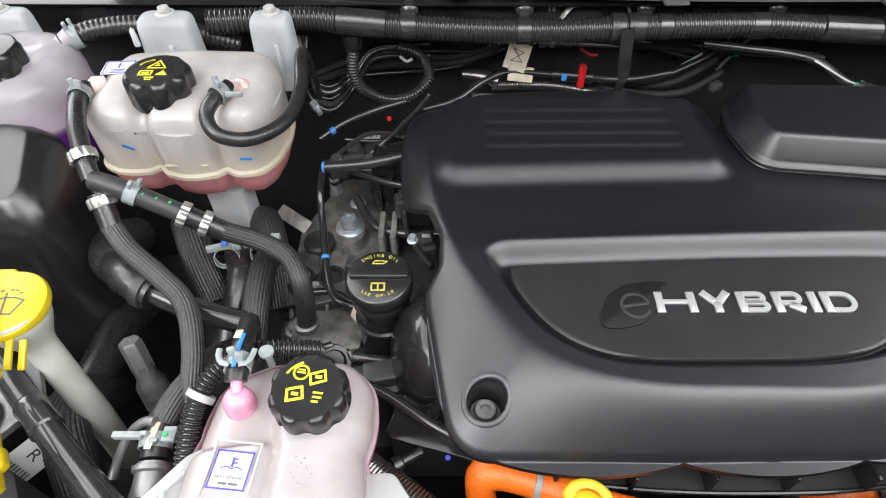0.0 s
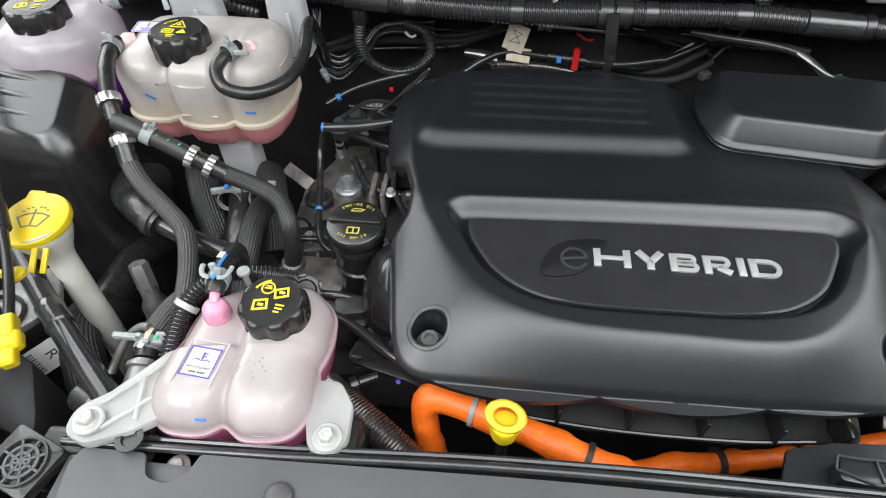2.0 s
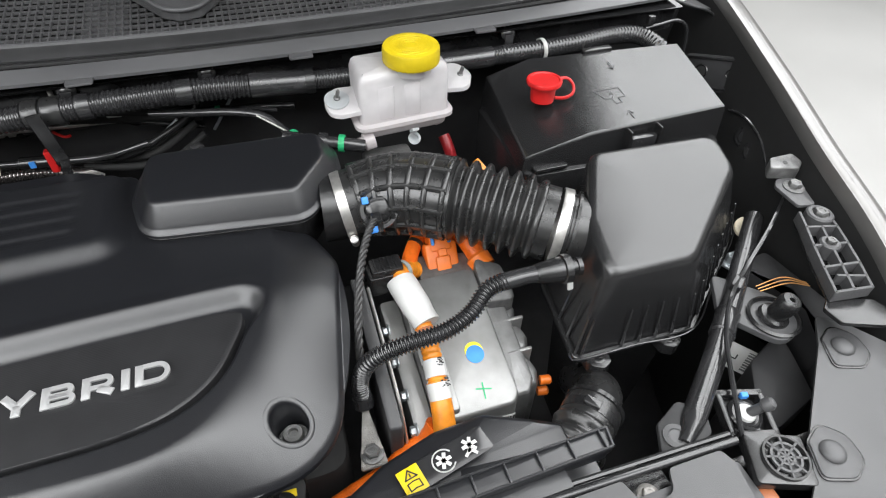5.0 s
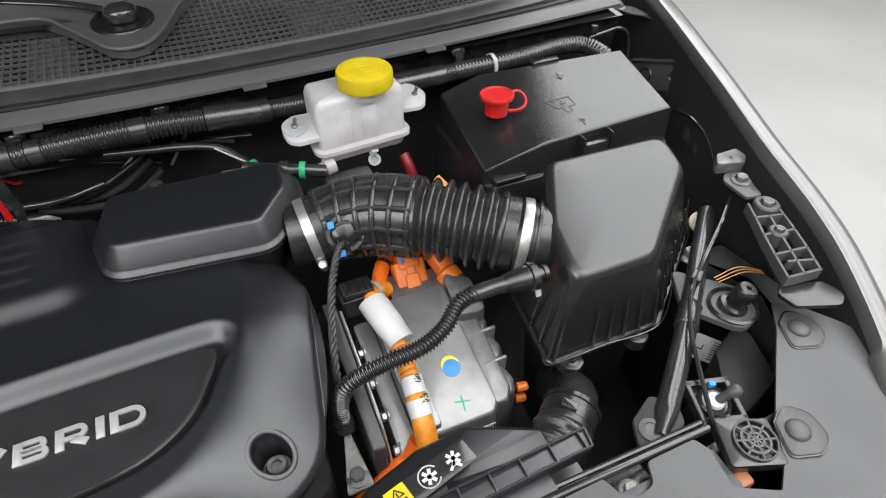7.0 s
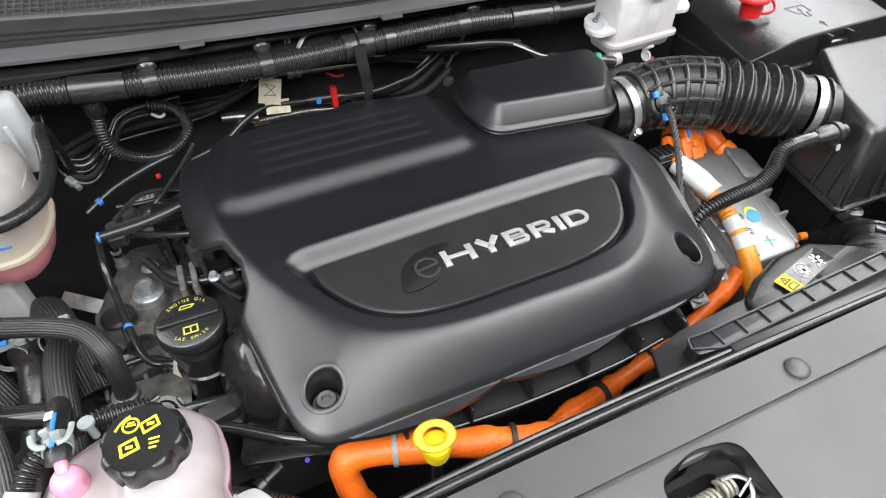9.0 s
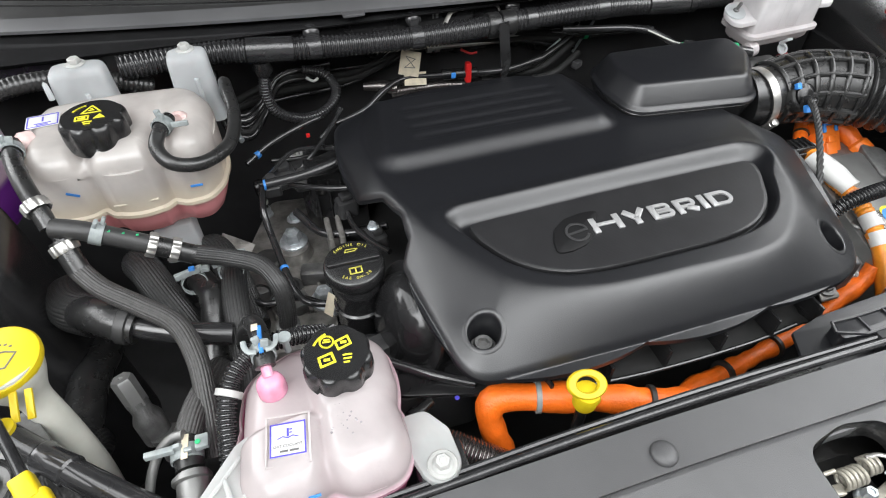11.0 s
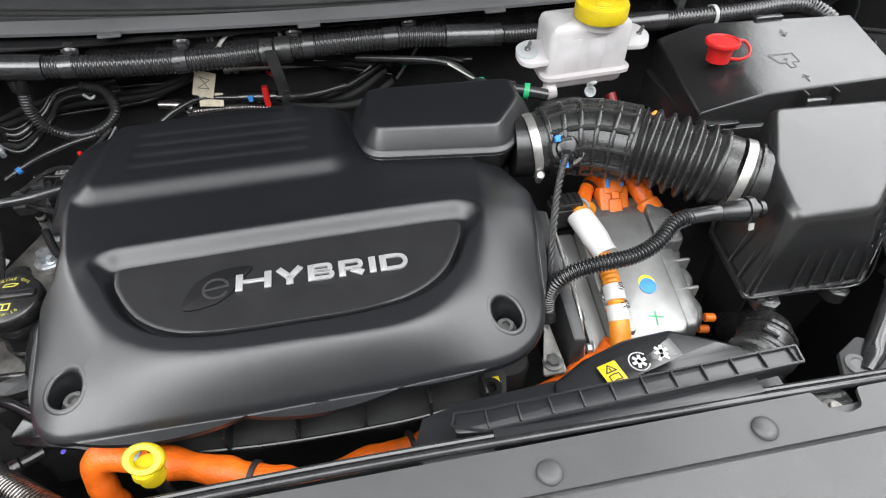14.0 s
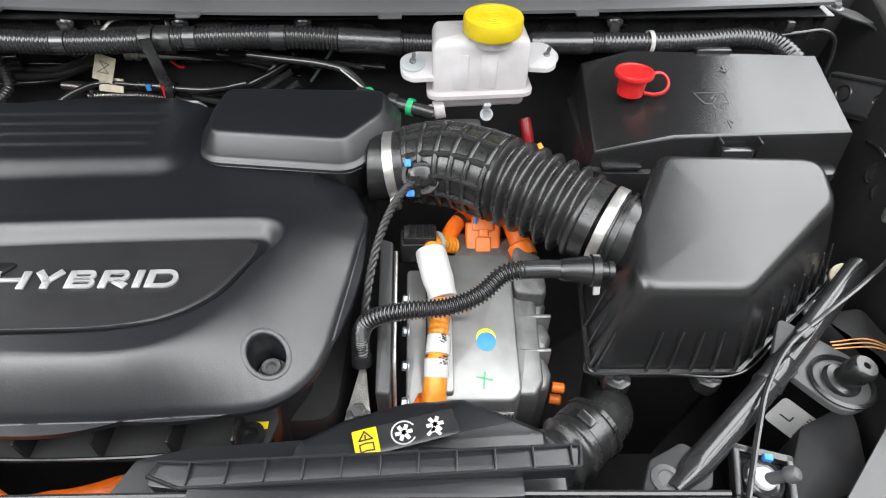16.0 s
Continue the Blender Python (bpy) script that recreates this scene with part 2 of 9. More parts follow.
def ring_loft(rings, cap0=True, cap1=True):
    n = len(rings[0])
    vs = [tuple(p) for r in rings for p in r]
    fs = []
    for k in range(len(rings) - 1):
        a, b = k * n, (k + 1) * n
        fs += [(a + i, a + (i + 1) % n, b + (i + 1) % n, b + i) for i in range(n)]
    for on, k in ((cap0, 0), (cap1, len(rings) - 1)):
        if on:
            c = np.mean(np.array(rings[k], float), axis=0)
            vs.append(tuple(c))
            o = len(vs) - 1
            q = [(o, k * n + (i + 1) % n, k * n + i) for i in range(n)]
            fs += q if k == 0 else [(a, c2, b2) for a, b2, c2 in q]
    return vs, fs


def rounded(points, radius, n=5):
    """Closed outline with rounded corners; points (x, y) or (x, y, own radius)."""
    out = []
    m = len(points)
    for i in range(m):
        p = Vector(points[i][:2])
        r = points[i][2] if len(points[i]) > 2 else radius
        a, b = Vector(points[i - 1][:2]) - p, Vector(points[(i + 1) % m][:2]) - p
        la, lb = a.length, b.length
        a, b = a / la, b / lb
        ang = a.angle(b)
        t = min(r / max(math.tan(ang / 2), 1e-3), 0.48 * la, 0.48 * lb)
        p0, p1 = p + a * t, p + b * t
        for k in range(n + 1):
            s = k / n
            out.append(((1 - s) ** 2 * p0 + 2 * s * (1 - s) * p + s * s * p1)[:])
    return out


def inset(ring, d):
    """Shrink (d > 0) a closed counter-clockwise outline."""
    r = np.array(ring, float)
    t = np.roll(r, -1, 0) - np.roll(r, 1, 0)
    t /= np.linalg.norm(t, axis=1)[:, None] + 1e-9
    nrm = np.stack([-t[:, 1], t[:, 0]], 1)
    return r + nrm * d


def closed_curve(points, n=10):
    """Smooth closed outline through the points."""
    p = np.array(points, float)
    out = []
    m = len(p)
    for i in range(m):
        a, b, c, d = p[i - 1], p[i], p[(i + 1) % m], p[(i + 2) % m]
        for s in np.linspace(0, 1, n, endpoint=False):
            out.append(tuple(0.5 * (2 * b + (c - a) * s + (2 * a - 5 * b + 4 * c - d) * s * s + (3 * b - a - 3 * c + d) * s ** 3)))
    return out


def ccw(pts):
    a = sum(pts[i - 1][0] * pts[i][1] - pts[i][0] * pts[i - 1][1] for i in range(len(pts)))
    return list(pts) if a > 0 else list(reversed(pts))


def slab(points, z0, z1, radius=0.005, bevel=0.0015, n=4, lift=None, draft=0.0):
    """Plate of a rounded outline with soft upper and lower edges. lift(x, y): added height. draft: widening towards the bottom."""
    base = np.array(rounded(ccw(points), radius, n))
    rows = [(z0, bevel - draft), (z0 + bevel, -draft)]
    rows += [(z1 - bevel, 0.0), (z1 - 0.3 * bevel, 0.3 * bevel), (z1, bevel)]
    rings = []
    for z, d in rows:
        r = inset(base, d)
        rings.append([(x, y, z + (lift(x, y) if lift else 0)) for x, y in r])
    return ring_loft(rings)


def box(sx, sy, sz, bevel=0.002, radius=None):
    """Box with rounded edges; centred in x and y, standing on z = 0."""
    r = radius if radius is not None else bevel * 1.5
    return slab([(-sx / 2, -sy / 2), (sx / 2, -sy / 2), (sx / 2, sy / 2), (-sx / 2, sy / 2)], 0, sz, r, bevel, 3)


def lathe(profile, seg=24, lobes=None, caps=True):
    """Turned body round z. lobes(angle, r, z): factor on the radius."""
    rings = []
    for r, z in profile:
        ring = []
        for i in range(seg):
            a = 2 * math.pi * i / seg
            k = lobes(a, r, z) if lobes else 1
            ring.append((r * k * math.cos(a), r * k * math.sin(a), z))
        rings.append(ring)
    return ring_loft(rings, caps, caps)


def spline(points, step):
    """Catmull-Rom through the points, resampled evenly."""
    p = [np.array(q, float) for q in points]
    if len(p) == 2:
        dense = [p[0] + (p[1] - p[0]) * s for s in np.linspace(0, 1, 12)]
    else:
        p = [2 * p[0] - p[1]] + p + [2 * p[-1] - p[-2]]
        dense = []
        for i in range(1, len(p) - 2):
            for s in np.linspace(0, 1, 16, endpoint=False):
                dense.append(0.5 * (2 * p[i] + (p[i + 1] - p[i - 1]) * s + (2 * p[i - 1] - 5 * p[i] + 4 * p[i + 1] - p[i + 2]) * s * s
                                    + (3 * p[i] - p[i - 1] - 3 * p[i + 1] + p[i + 2]) * s ** 3))
        dense.append(p[-2])
    d = np.array(dense)
    lens = np.concatenate([[0], np.cumsum(np.linalg.norm(np.diff(d, axis=0), axis=1))])
    n = max(2, int(round(lens[-1] / step)))
    s = np.linspace(0, lens[-1], n + 1)
    return np.stack([np.interp(s, lens, d[:, k]) for k in range(3)], 1), s


def sweep(points, radius, seg=14, step=0.005, ridge=None, wander=0.0, flat=1.0, ends=True):
    """Round body along a curve. radius: number or f(share of the length). ridge: (pitch, depth) of rings. flat: squeeze of one axis."""
    if ridge:
        step = min(step, ridge[0] / 5)
    c, s = spline(points, step)
    total = s[-1]
    t = np.gradient(c, axis=0)
    t /= np.linalg.norm(t, axis=1)[:, None]
    up = np.array([0, 0, 1.0]) if abs(t[0][2]) < 0.9 else np.array([0, 1.0, 0])
    u = np.cross(t[0], up)
    u /= np.linalg.norm(u)
    rings = []
    for i in range(len(c)):
        u = u - t[i] * (u @ t[i])
        u /= np.linalg.norm(u)
        v = np.cross(t[i], u)
        r = radius(s[i] / total) if callable(radius) else radius
        if ridge:
            w = math.cos(2 * math.pi * s[i] / ridge[0])
            r += ridge[1] * (0.5 * math.copysign(abs(w) ** 0.6, w) - 0.5)
        if wander:
            r *= 1 + wander * noise.noise(Vector(c[i]) * 60)
        rings.append([tuple(c[i] + r * (math.cos(a) * u + flat * math.sin(a) * v)) for a in np.linspace(0, 2 * math.pi, seg, endpoint=False)])
    return ring_loft(rings, ends, ends)


def woven(points, radius, flutes=20, dash=0.0030, depth=0.0006):
    """Hose in a woven sleeve: lengthwise ribs broken into slanting dashes."""
    c, s = spline(points, 0.0011)
    seg = flutes * 4
    t = np.gradient(c, axis=0)
    t /= np.linalg.norm(t, axis=1)[:, None]
    up = np.array([0, 0, 1.0]) if abs(t[0][2]) < 0.9 else np.array([0, 1.0, 0])
    u = np.cross(t[0], up)
    u /= np.linalg.norm(u)
    ang = np.linspace(0, 2 * math.pi, seg, endpoint=False)
    rib = np.floor(ang * flutes / (2 * math.pi))
    across = np.abs(np.sin(ang * flutes / 2))
    rings = []
    for i in range(len(c)):
        u = u - t[i] * (u @ t[i])
        u /= np.linalg.norm(u)
        v = np.cross(t[i], u)
        slant = np.where(rib % 2 == 0, 1, -1) * ang * flutes * 0.5
        r = radius + depth * (across ** 0.7 - 1) + 0.45 * depth * across * np.cos(2 * math.pi * s[i] / dash + slant)
        rings.append(c[i] + r[:, None] * (np.cos(ang)[:, None] * u + np.sin(ang)[:, None] * v))
    return ring_loft([r.tolist() for r in rings])


def lettering(body, size, depth, stretch=1.0, spacing=1.0):
    """Solid letters, centred, lying in the local xy plane."""
    cu = bpy.data.curves.new("lettering", "FONT")
    cu.body, cu.size, cu.extrude, cu.align_x, cu.align_y, cu.space_character = body, size, depth / 2, "CENTER", "CENTER", spacing
    ob = new("lettering", cu)
    me = bpy.data.meshes.new_from_object(ob.evaluated_get(bpy.context.evaluated_depsgraph_get()))
    vs = [(v.co.x * stretch, v.co.y, v.co.z + depth / 2) for v in me.vertices]
    fs = [tuple(p.vertices) for p in me.polygons]
    bpy.data.objects.remove(ob)
    bpy.data.curves.remove(cu)
    bpy.data.meshes.remove(me)
    return vs, fs


def bars(spec, depth=0.0004):
    """Flat printed marks: rows of (x, y, width, height)."""
    return join(*[moved(box(w, h, depth, depth * 0.2, depth * 0.3), Matrix.Translation((x, y, 0))) for x, y, w, h in spec])


def outline_mark(points, width, depth=0.0004, closed=True):
    """A drawn line along points in the xy plane."""
    out = []
    n = len(points)
    for i in range(n if closed else n - 1):
        a, b = Vector(points[i]), Vector(points[(i + 1) % n])
        d = b - a
        m = Matrix.Translation((*((a + b) / 2), 0)) @ Matrix.Rotation(math.atan2(d.y, d.x), 4, "Z")
        out.append(moved(box(d.length + width * 0.8, width, depth, depth * 0.2, depth * 0.3), m))
    return join(*out)


def arc(r, a0, a1, n=12, c=(0, 0)):
    return [(c[0] + r * math.cos(math.radians(a0 + (a1 - a0) * i / n)), c[1] + r * math.sin(math.radians(a0 + (a1 - a0) * i / n))) for i in range(n + 1)]


def shape(name, piece, mat, smooth=40):
    me = bpy.data.meshes.new(name)
    me.from_pydata(piece[0], [], piece[1])
    me.materials.append(mat)
    bm = bmesh.new()
    bm.from_mesh(me)
    bmesh.ops.recalc_face_normals(bm, faces=bm.faces)
    bm.to_mesh(me)
    bm.free()
    if smooth:
        flat = [len(p.vertices) <= 8 for p in me.polygons]
        me.polygons.foreach_set("use_smooth", flat)
        me.set_sharp_from_angle(angle=math.radians(smooth))
    return new(name, me)


def part(name, piece, mat, parent, label="", smooth=40):
    """A mesh under a thing (an Empty at its base) or under one of its parts."""
    ob = shape(name, piece, mat, smooth)
    ob.parent = parent
    if parent.parent is None:
        ob.matrix_parent_inverse = parent.matrix_basis.inverted()
    return tagged(ob, label) if label else ob


def thing(name, base, label, category, group=""):
    ob = new(name)
    ob.location = base
    ob.empty_display_size = 0.02
    ob.matrix_basis = Matrix.Translation(base)
    return tagged(ob, label, category, group)


def single(name, piece, mat, label, category, group="", kind="", smooth=40):
    return tagged(shape(name, piece, mat, smooth), label, category, group, kind)


def structure(name, piece, mat, label="", smooth=40):
    return tagged(shape(name, piece, mat, smooth), label, "", "", "structure")


def at(x, y, z, axis=(0, 0, 1), up=(0, 1, 0)):
    return frame_of((x, y, z), axis, up)


def hexbolt(r, h, washer=1.5, seg=24):
    """Flanged hex head standing on z = 0."""
    flange = lathe([(r * washer, 0), (r * washer, h * 0.18), (r * washer * 0.86, h * 0.3), (r * 0.9, h * 0.32)], seg)
    head = lathe([(r, h * 0.28), (r, h * 0.86), (r * 0.86, h), (r * 0.5, h), (r * 0.42, h * 0.92)], 6)
    return join(flange, head)


def worm_clamp(c, axis, r, width, screw_angle=200):
    """Band clamp with its screw housing: band, screw pieces."""
    m = frame_of(c, axis)
    band = moved(lathe([(r, -width / 2), (r + 0.0012, -width / 2), (r + 0.0016, -width * 0.3), (r + 0.0013, 0), (r + 0.0016, width * 0.3), (r + 0.0012, width / 2), (r, width / 2)], 40, None, False), m)
    a = math.radians(screw_angle)
    sm = m @ Matrix.Rotation(a, 4, "Z") @ Matrix.Translation((r + 0.005, 0, 0)) @ Matrix.Rotation(math.pi / 2, 4, "X")
    screw = moved(lathe([(0.0035, -0.012), (0.005, -0.011), (0.005, 0.008), (0.0035, 0.009), (0.0035, 0.011), (0.0055, 0.011), (0.0055, 0.016), (0.004, 0.017)], 12), sm)
    grooves = [moved(box(0.0012, width * 0.5, 0.0008, 0.0002), m @ Matrix.Rotation(a + 0.3 + 0.06 * k, 4, "Z") @ Matrix.Translation((r + 0.001, 0, 0)) @ Matrix.Rotation(math.pi / 2, 4, "Y") @ Matrix.Rotation(math.pi / 2, 4, "Z")) for k in range(7)]
    return band, join(screw, *grooves)


def ribbed_clamp(c, axis, r, width):
    """Crimped steel band with pressed ribs."""
    return moved(lathe([(r, -width / 2), (r + 0.0014, -width / 2), (r + 0.0020, -width * 0.36), (r + 0.0020, width * 0.36), (r + 0.0014, width / 2), (r, width / 2)], 72,
                       lambda a, rr, z: 1 + 0.045 * math.cos(12 * a), False), frame_of(c, axis))


def spring_clip(c, axis, r, width=0.012):
    """Constant-tension clip: open band with two raised tabs."""
    m = frame_of(c, axis)
    band = moved(lathe([(r, -width / 2), (r + 0.0015, -width / 2), (r + 0.0015, width / 2), (r, width / 2)], 24, None, False), m)
    tabs = [moved(box(0.004, 0.007, 0.009, 0.0008), m @ Matrix.Rotation(a, 4, "Z") @ Matrix.Translation((r, 0, k)) @ Matrix.Rotation(math.pi / 2, 4, "Y")) for a, k in ((1.3, 0.003), (1.75, -0.003))]
    return join(band, *tabs)


# ---- room and car body ----
structure("floor", moved(box(16, 16, 0.1, 0.002), Matrix.Translation((0.3, 0.5, -0.1))), FLOORM, "pale grey polished workshop floor")
# unseen walls and ceiling, added for bounced light and reflections
for nm, x, y, sx, sy in (("wall_north", 0.3, 8.5, 16, 0.2), ("wall_south", 0.3, -7.5, 16, 0.2), ("wall_east", 8.3, 0.5, 0.2, 15.8), ("wall_west", -7.7, 0.5, 0.2, 15.8)):
    structure(nm, moved(box(sx, sy, 3.4, 0.002), Matrix.Translation((x, y, 0))), WALLM, "plain white wall out of view, added to bounce light")
structure("ceiling", moved(box(16, 16, 0.1, 0.002), Matrix.Translation((0.3, 0.5, 3.4))), WALLM, "plain white ceiling out of view, added to bounce light")

car = thing("car_body", (0.3, 0.5, 0), "silver-grey car body with its bonnet open", "car")


def skin(rows):
    """Surface through rows of points."""
    n = len(rows[0])
    vs = [tuple(p) for r in rows for p in r]
    fs = [(k * n + i, k * n + i + 1, (k + 1) * n + i + 1, (k + 1) * n + i) for k in range(len(rows) - 1) for i in range(n - 1)]
    return vs, fs


def wing(side, section):
    """Sheet along the wing's upper edge, through a section of (outward, up) steps. side: +1 or -1 across the car's middle at x = 0.3."""
    edge = [(1.36, 1.0, 1.06), (1.335, 0.82, 1.045), (1.255, 0.57, 1.022), (1.200, 0.40, 1.0), (1.177, 0.28, 0.975), (1.150, 0.19, 0.952), (1.09, 0.08, 0.925), (0.97, -0.06, 0.885), (0.75, -0.17, 0.86)]
    pts, _ = spline(edge, 0.02)
    return skin([[(0.3 - (0.09 if side < 0 else 0) + side * (p[0] - 0.3 + dx), p[1] - (dx * 0.9 if p[1] < 0.1 else 0), p[2] + dz) for p in pts] for dx, dz in section])


OUTER = ((-0.013, -0.018), (-0.0125, -0.006), (-0.008, 0.0005), (0.001, 0.002), (0.0065, 0.0015), (0.0085, -0.0015), (0.0125, -0.0020), (0.0185, -0.0015), (0.026, -0.006), (0.034, -0.024), (0.042, -0.13), (0.045, -0.3), (0.04, -0.6))
INNER = ((-0.0135, -0.0175), (-0.0155, -0.030), (-0.022, -0.070), (-0.034, -0.16), (-0.050, -0.24), (-0.060, -0.60))
for side in (1, -1):
    part("fender", wing(side, OUTER), BODYPAINT, car, "silver-grey painted front wing")
    part("inner_wing", wing(side, INNER), NEAR_BLACK, car, "black inner wing panel")
part("undertray", slab([(-0.29, -0.16), (0.80, -0.16), (0.97, -0.04), (1.12, 0.15), (1.19, 0.35), (1.28, 0.90, 0.02), (-0.77, 0.90, 0.02), (-0.68, 0.35), (-0.61, 0.15), (-0.46, -0.04)], 0.38, 0.40, 0.05, 0.002), MATT, car)
part("bulkhead", moved(box(2.15, 0.03, 0.62, 0.004), Matrix.Translation((0.3, 0.90, 0.40))), PAINTED, car)
for side in (1, -1):
    part("tyre", moved(lathe([(0.20, -0.10), (0.30, -0.105), (0.325, -0.09), (0.335, -0.06), (0.336, 0.06), (0.325, 0.09), (0.30, 0.105), (0.20, 0.10)], 40), frame_of((0.26 + side * 1.03, 0.66, 0.337), (1, 0, 0))), RUBBER_D, car, "black tyre under the wing")
# open bonnet above, its dark underside towards the engine
bon = join(moved(box(1.76, 1.05, 0.03, 0.008, 0.12), Matrix.Translation((0.3, 1.02, 1.12)) @ Matrix.Rotation(math.radians(-58), 4, "X") @ Matrix.Translation((0, -0.52, 0))))
part("bonnet", bon, NEAR_BLACK, car, "raised bonnet with black lined underside")


# ---- cowl and bulkhead ledge ----
def cowl_run(profile, x0=-0.66, x1=1.22, n=40):
    """Closed profile of (y, z, sweep) drawn across the car; sweep carries it back towards the sides."""
    rings = []
    for i in range(n + 1):
        x = x0 + (x1 - x0) * i / n
        k = swept(x)
        rings.append([(x, y + b * k, z) for y, z, b in profile])
    return ring_loft(rings)


def swept(x):
    return (x - 0.5) ** 2 * (1.0 if x < 0.5 else 0.6)


cowl = thing("cowl_panel", (0.3, 0.85, 1.0), "black plastic cowl panel with mesh air intake", "cowl panel")
part("front_rail", cowl_run([(0.797, 0.990, 0), (0.778, 0.994, 0), (0.774, 1.030, 0), (0.758, 1.0355, 0.01), (0.7565, 1.0385, 0.01), (0.760, 1.0395, 0.01), (0.785, 1.0405, 0.03), (0.785, 1.050, 0.11), (0.80, 1.05, 0.11)]), DEEP, cowl)
part("seal_strip", cowl_run([(0.738, 1.050, 0.11), (0.738, 1.0545, 0.11), (0.740, 1.0560, 0.11), (0.762, 1.0625, 0.11), (0.764, 1.0615, 0.11), (0.764, 1.050, 0.11)]), TRIM, cowl)
for x in (0.020, 0.298, 0.575, 0.85):
    part("strip_tab", slab([(x - 0.016, 0.724 + 0.11 * swept(x)), (x + 0.016, 0.724 + 0.11 * swept(x)), (x + 0.016, 0.742 + 0.11 * swept(x)), (x - 0.016, 0.742 + 0.11 * swept(x))], 1.0502, 1.0540, 0.003, 0.0008), TRIM, cowl)
part("rubber_seal", cowl_run([(0.764, 1.044, 0.11), (0.764, 1.052, 0.11), (0.768, 1.0545, 0.14), (0.776, 1.0555, 0.17), (0.792, 1.0545, 0.18), (0.792, 1.044, 0.18)]), RUBBER_D, cowl)
for y, b in ((0.7725, 0.17), (0.7875, 0.18)):
    part("seal_bead", cowl_run([(y - 0.0012, 1.054, b), (y - 0.0008, 1.0572, b), (y + 0.0008, 1.0572, b), (y + 0.0012, 1.054, b)]), SEMI, cowl)
part("mesh_ledge", cowl_run([(0.791, 1.044, 0.18), (0.791, 1.058, 0.18), (0.793, 1.0595, 0.18), (0.818, 1.063, 0.19), (0.829, 1.064, 0.19), (0.829, 1.044, 0.19)]), MATT, cowl)
part("ledge_bead", cowl_run([(0.818, 1.062, 0.19), (0.8195, 1.066, 0.19), (0.8225, 1.0675, 0.19), (0.8255, 1.066, 0.19), (0.827, 1.062, 0.19)]), TRIM, cowl)
part("intake_tray", cowl_run([(0.829, 1.022, 0.19), (0.829, 1.028, 0.19), (1.12, 1.055, 0.19), (1.12, 1.049, 0.19)]), NEAR_BLACK, cowl)
for x0, x1 in ((-0.62, 0.10), (0.292, 0.352), (0.668, 0.79)):
    part("blanking_panel", cowl_run([(0.832, 1.050, 0.19), (0.832, 1.0535, 0.19), (1.04, 1.0785, 0.19), (1.04, 1.075, 0.19)], x0, x1, 10), GREYP, cowl)
grid = []
for i in range(172):
    x = -0.62 + i * 0.0105
    grid.append(moved(box(0.0028, 0.212, 0.004, 0.0004), Matrix.Translation((x, 0.934 + 0.19 * swept(x), 1.066)) @ Matrix.Rotation(0.12, 4, "X")))
for j in range(14):
    y = 0.834 + j * 0.0150
    z = 1.0545 + (y - 0.835) * 0.12
    grid.append(cowl_run([(y, z, 0.19), (y + 0.0036, z, 0.19), (y + 0.0036, z + 0.004, 0.19), (y, z + 0.004, 0.19)], -0.63, 1.2, 24))
tagged(part("mesh_grille", join(*grid), GREYP, cowl, "square plastic intake mesh"), "", "", "", "stuff")
rim = [(0.10, 0.985), (0.20, 0.985), (0.26, 0.992), (0.317, 0.988), (0.348, 0.952), (0.378, 0.908), (0.402, 0.872), (0.426, 0.859), (0.455, 0.866), (0.478, 0.897), (0.495, 0.935), (0.512, 0.972), (0.54, 1.01)]
part("grille_border", sweep([(x, y, 1.0815 + 0.1 * (y - 0.87)) for x, y in rim], 0.0035, 10, 0.006), TRIM, cowl)
part("wiper_well", slab(rim + [(0.54, 1.10), (0.10, 1.10)], 1.064, 1.0815, 0.004, 0.002, lift=lambda x, y: 0.1 * (y - 0.87)), GREYP, cowl)
part("spindle_hollow", moved(lathe([(0.048, 0.002), (0.046, 0.004), (0.040, 0.0025), (0.030, 0.0015), (0, 0.0015)], 40), at(0.428, 0.945, 1.0875, (0, -0.1, 1)) @ Matrix.Scale(0.95, 4)), SEMI, cowl)
nut = part("wiper_spindle", moved(lathe([(0.024, 0), (0.025, 0.008), (0.0235, 0.014), (0.019, 0.019), (0.010, 0.022), (0, 0.023)], 32), at(0.428, 0.952, 1.090)), GLOSS, cowl)
part("wiper_arm", sweep([(0.425, 0.952, 1.100), (0.35, 1.005, 1.105), (0.2, 1.06, 1.115)], 0.008, 12, flat=0.6), GLOSS, cowl)
clip0 = thing("retaining_clip", (-0.044, 0.768, 1.03), "black push-in retaining clip on the bulkhead rail", "clip", "clips along the bulkhead rail")
part("head", moved(join(lathe([(0.012, 0), (0.0125, 0.003), (0.010, 0.006), (0.004, 0.008), (0, 0.008)], 20)), at(-0.044, 0.765, 1.030, (0, -1, 0.5), (0, 0, 1))), GLOSS, clip0)
part("strap", moved(box(0.014, 0.006, 0.03, 0.001), Matrix.Translation((-0.044, 0.758, 1.002))), GLOSS, clip0)
for x in (0.11, 0.272, 0.447, 0.90):
    copy_thing(clip0, Matrix.Translation((x, 0.768, 1.03)))


part("part_print", moved(bars([(-0.030 + 0.0085 * k, 0, 0.0045, 0.0075) for k in range(8)], 0.0003), frame_of((0.06, 0.7735, 1.036), (0, -1, 0.08), (0, 0.08, 1))), GREYINK, cowl)
part("part_print", moved(bars([(0, 0, 0.003, 0.007), (0.006, 0, 0.0045, 0.007)], 0.0003), frame_of((0.145, 0.7735, 1.026), (0, -1, 0.08), (0, 0.08, 1))), GREYINK, cowl)

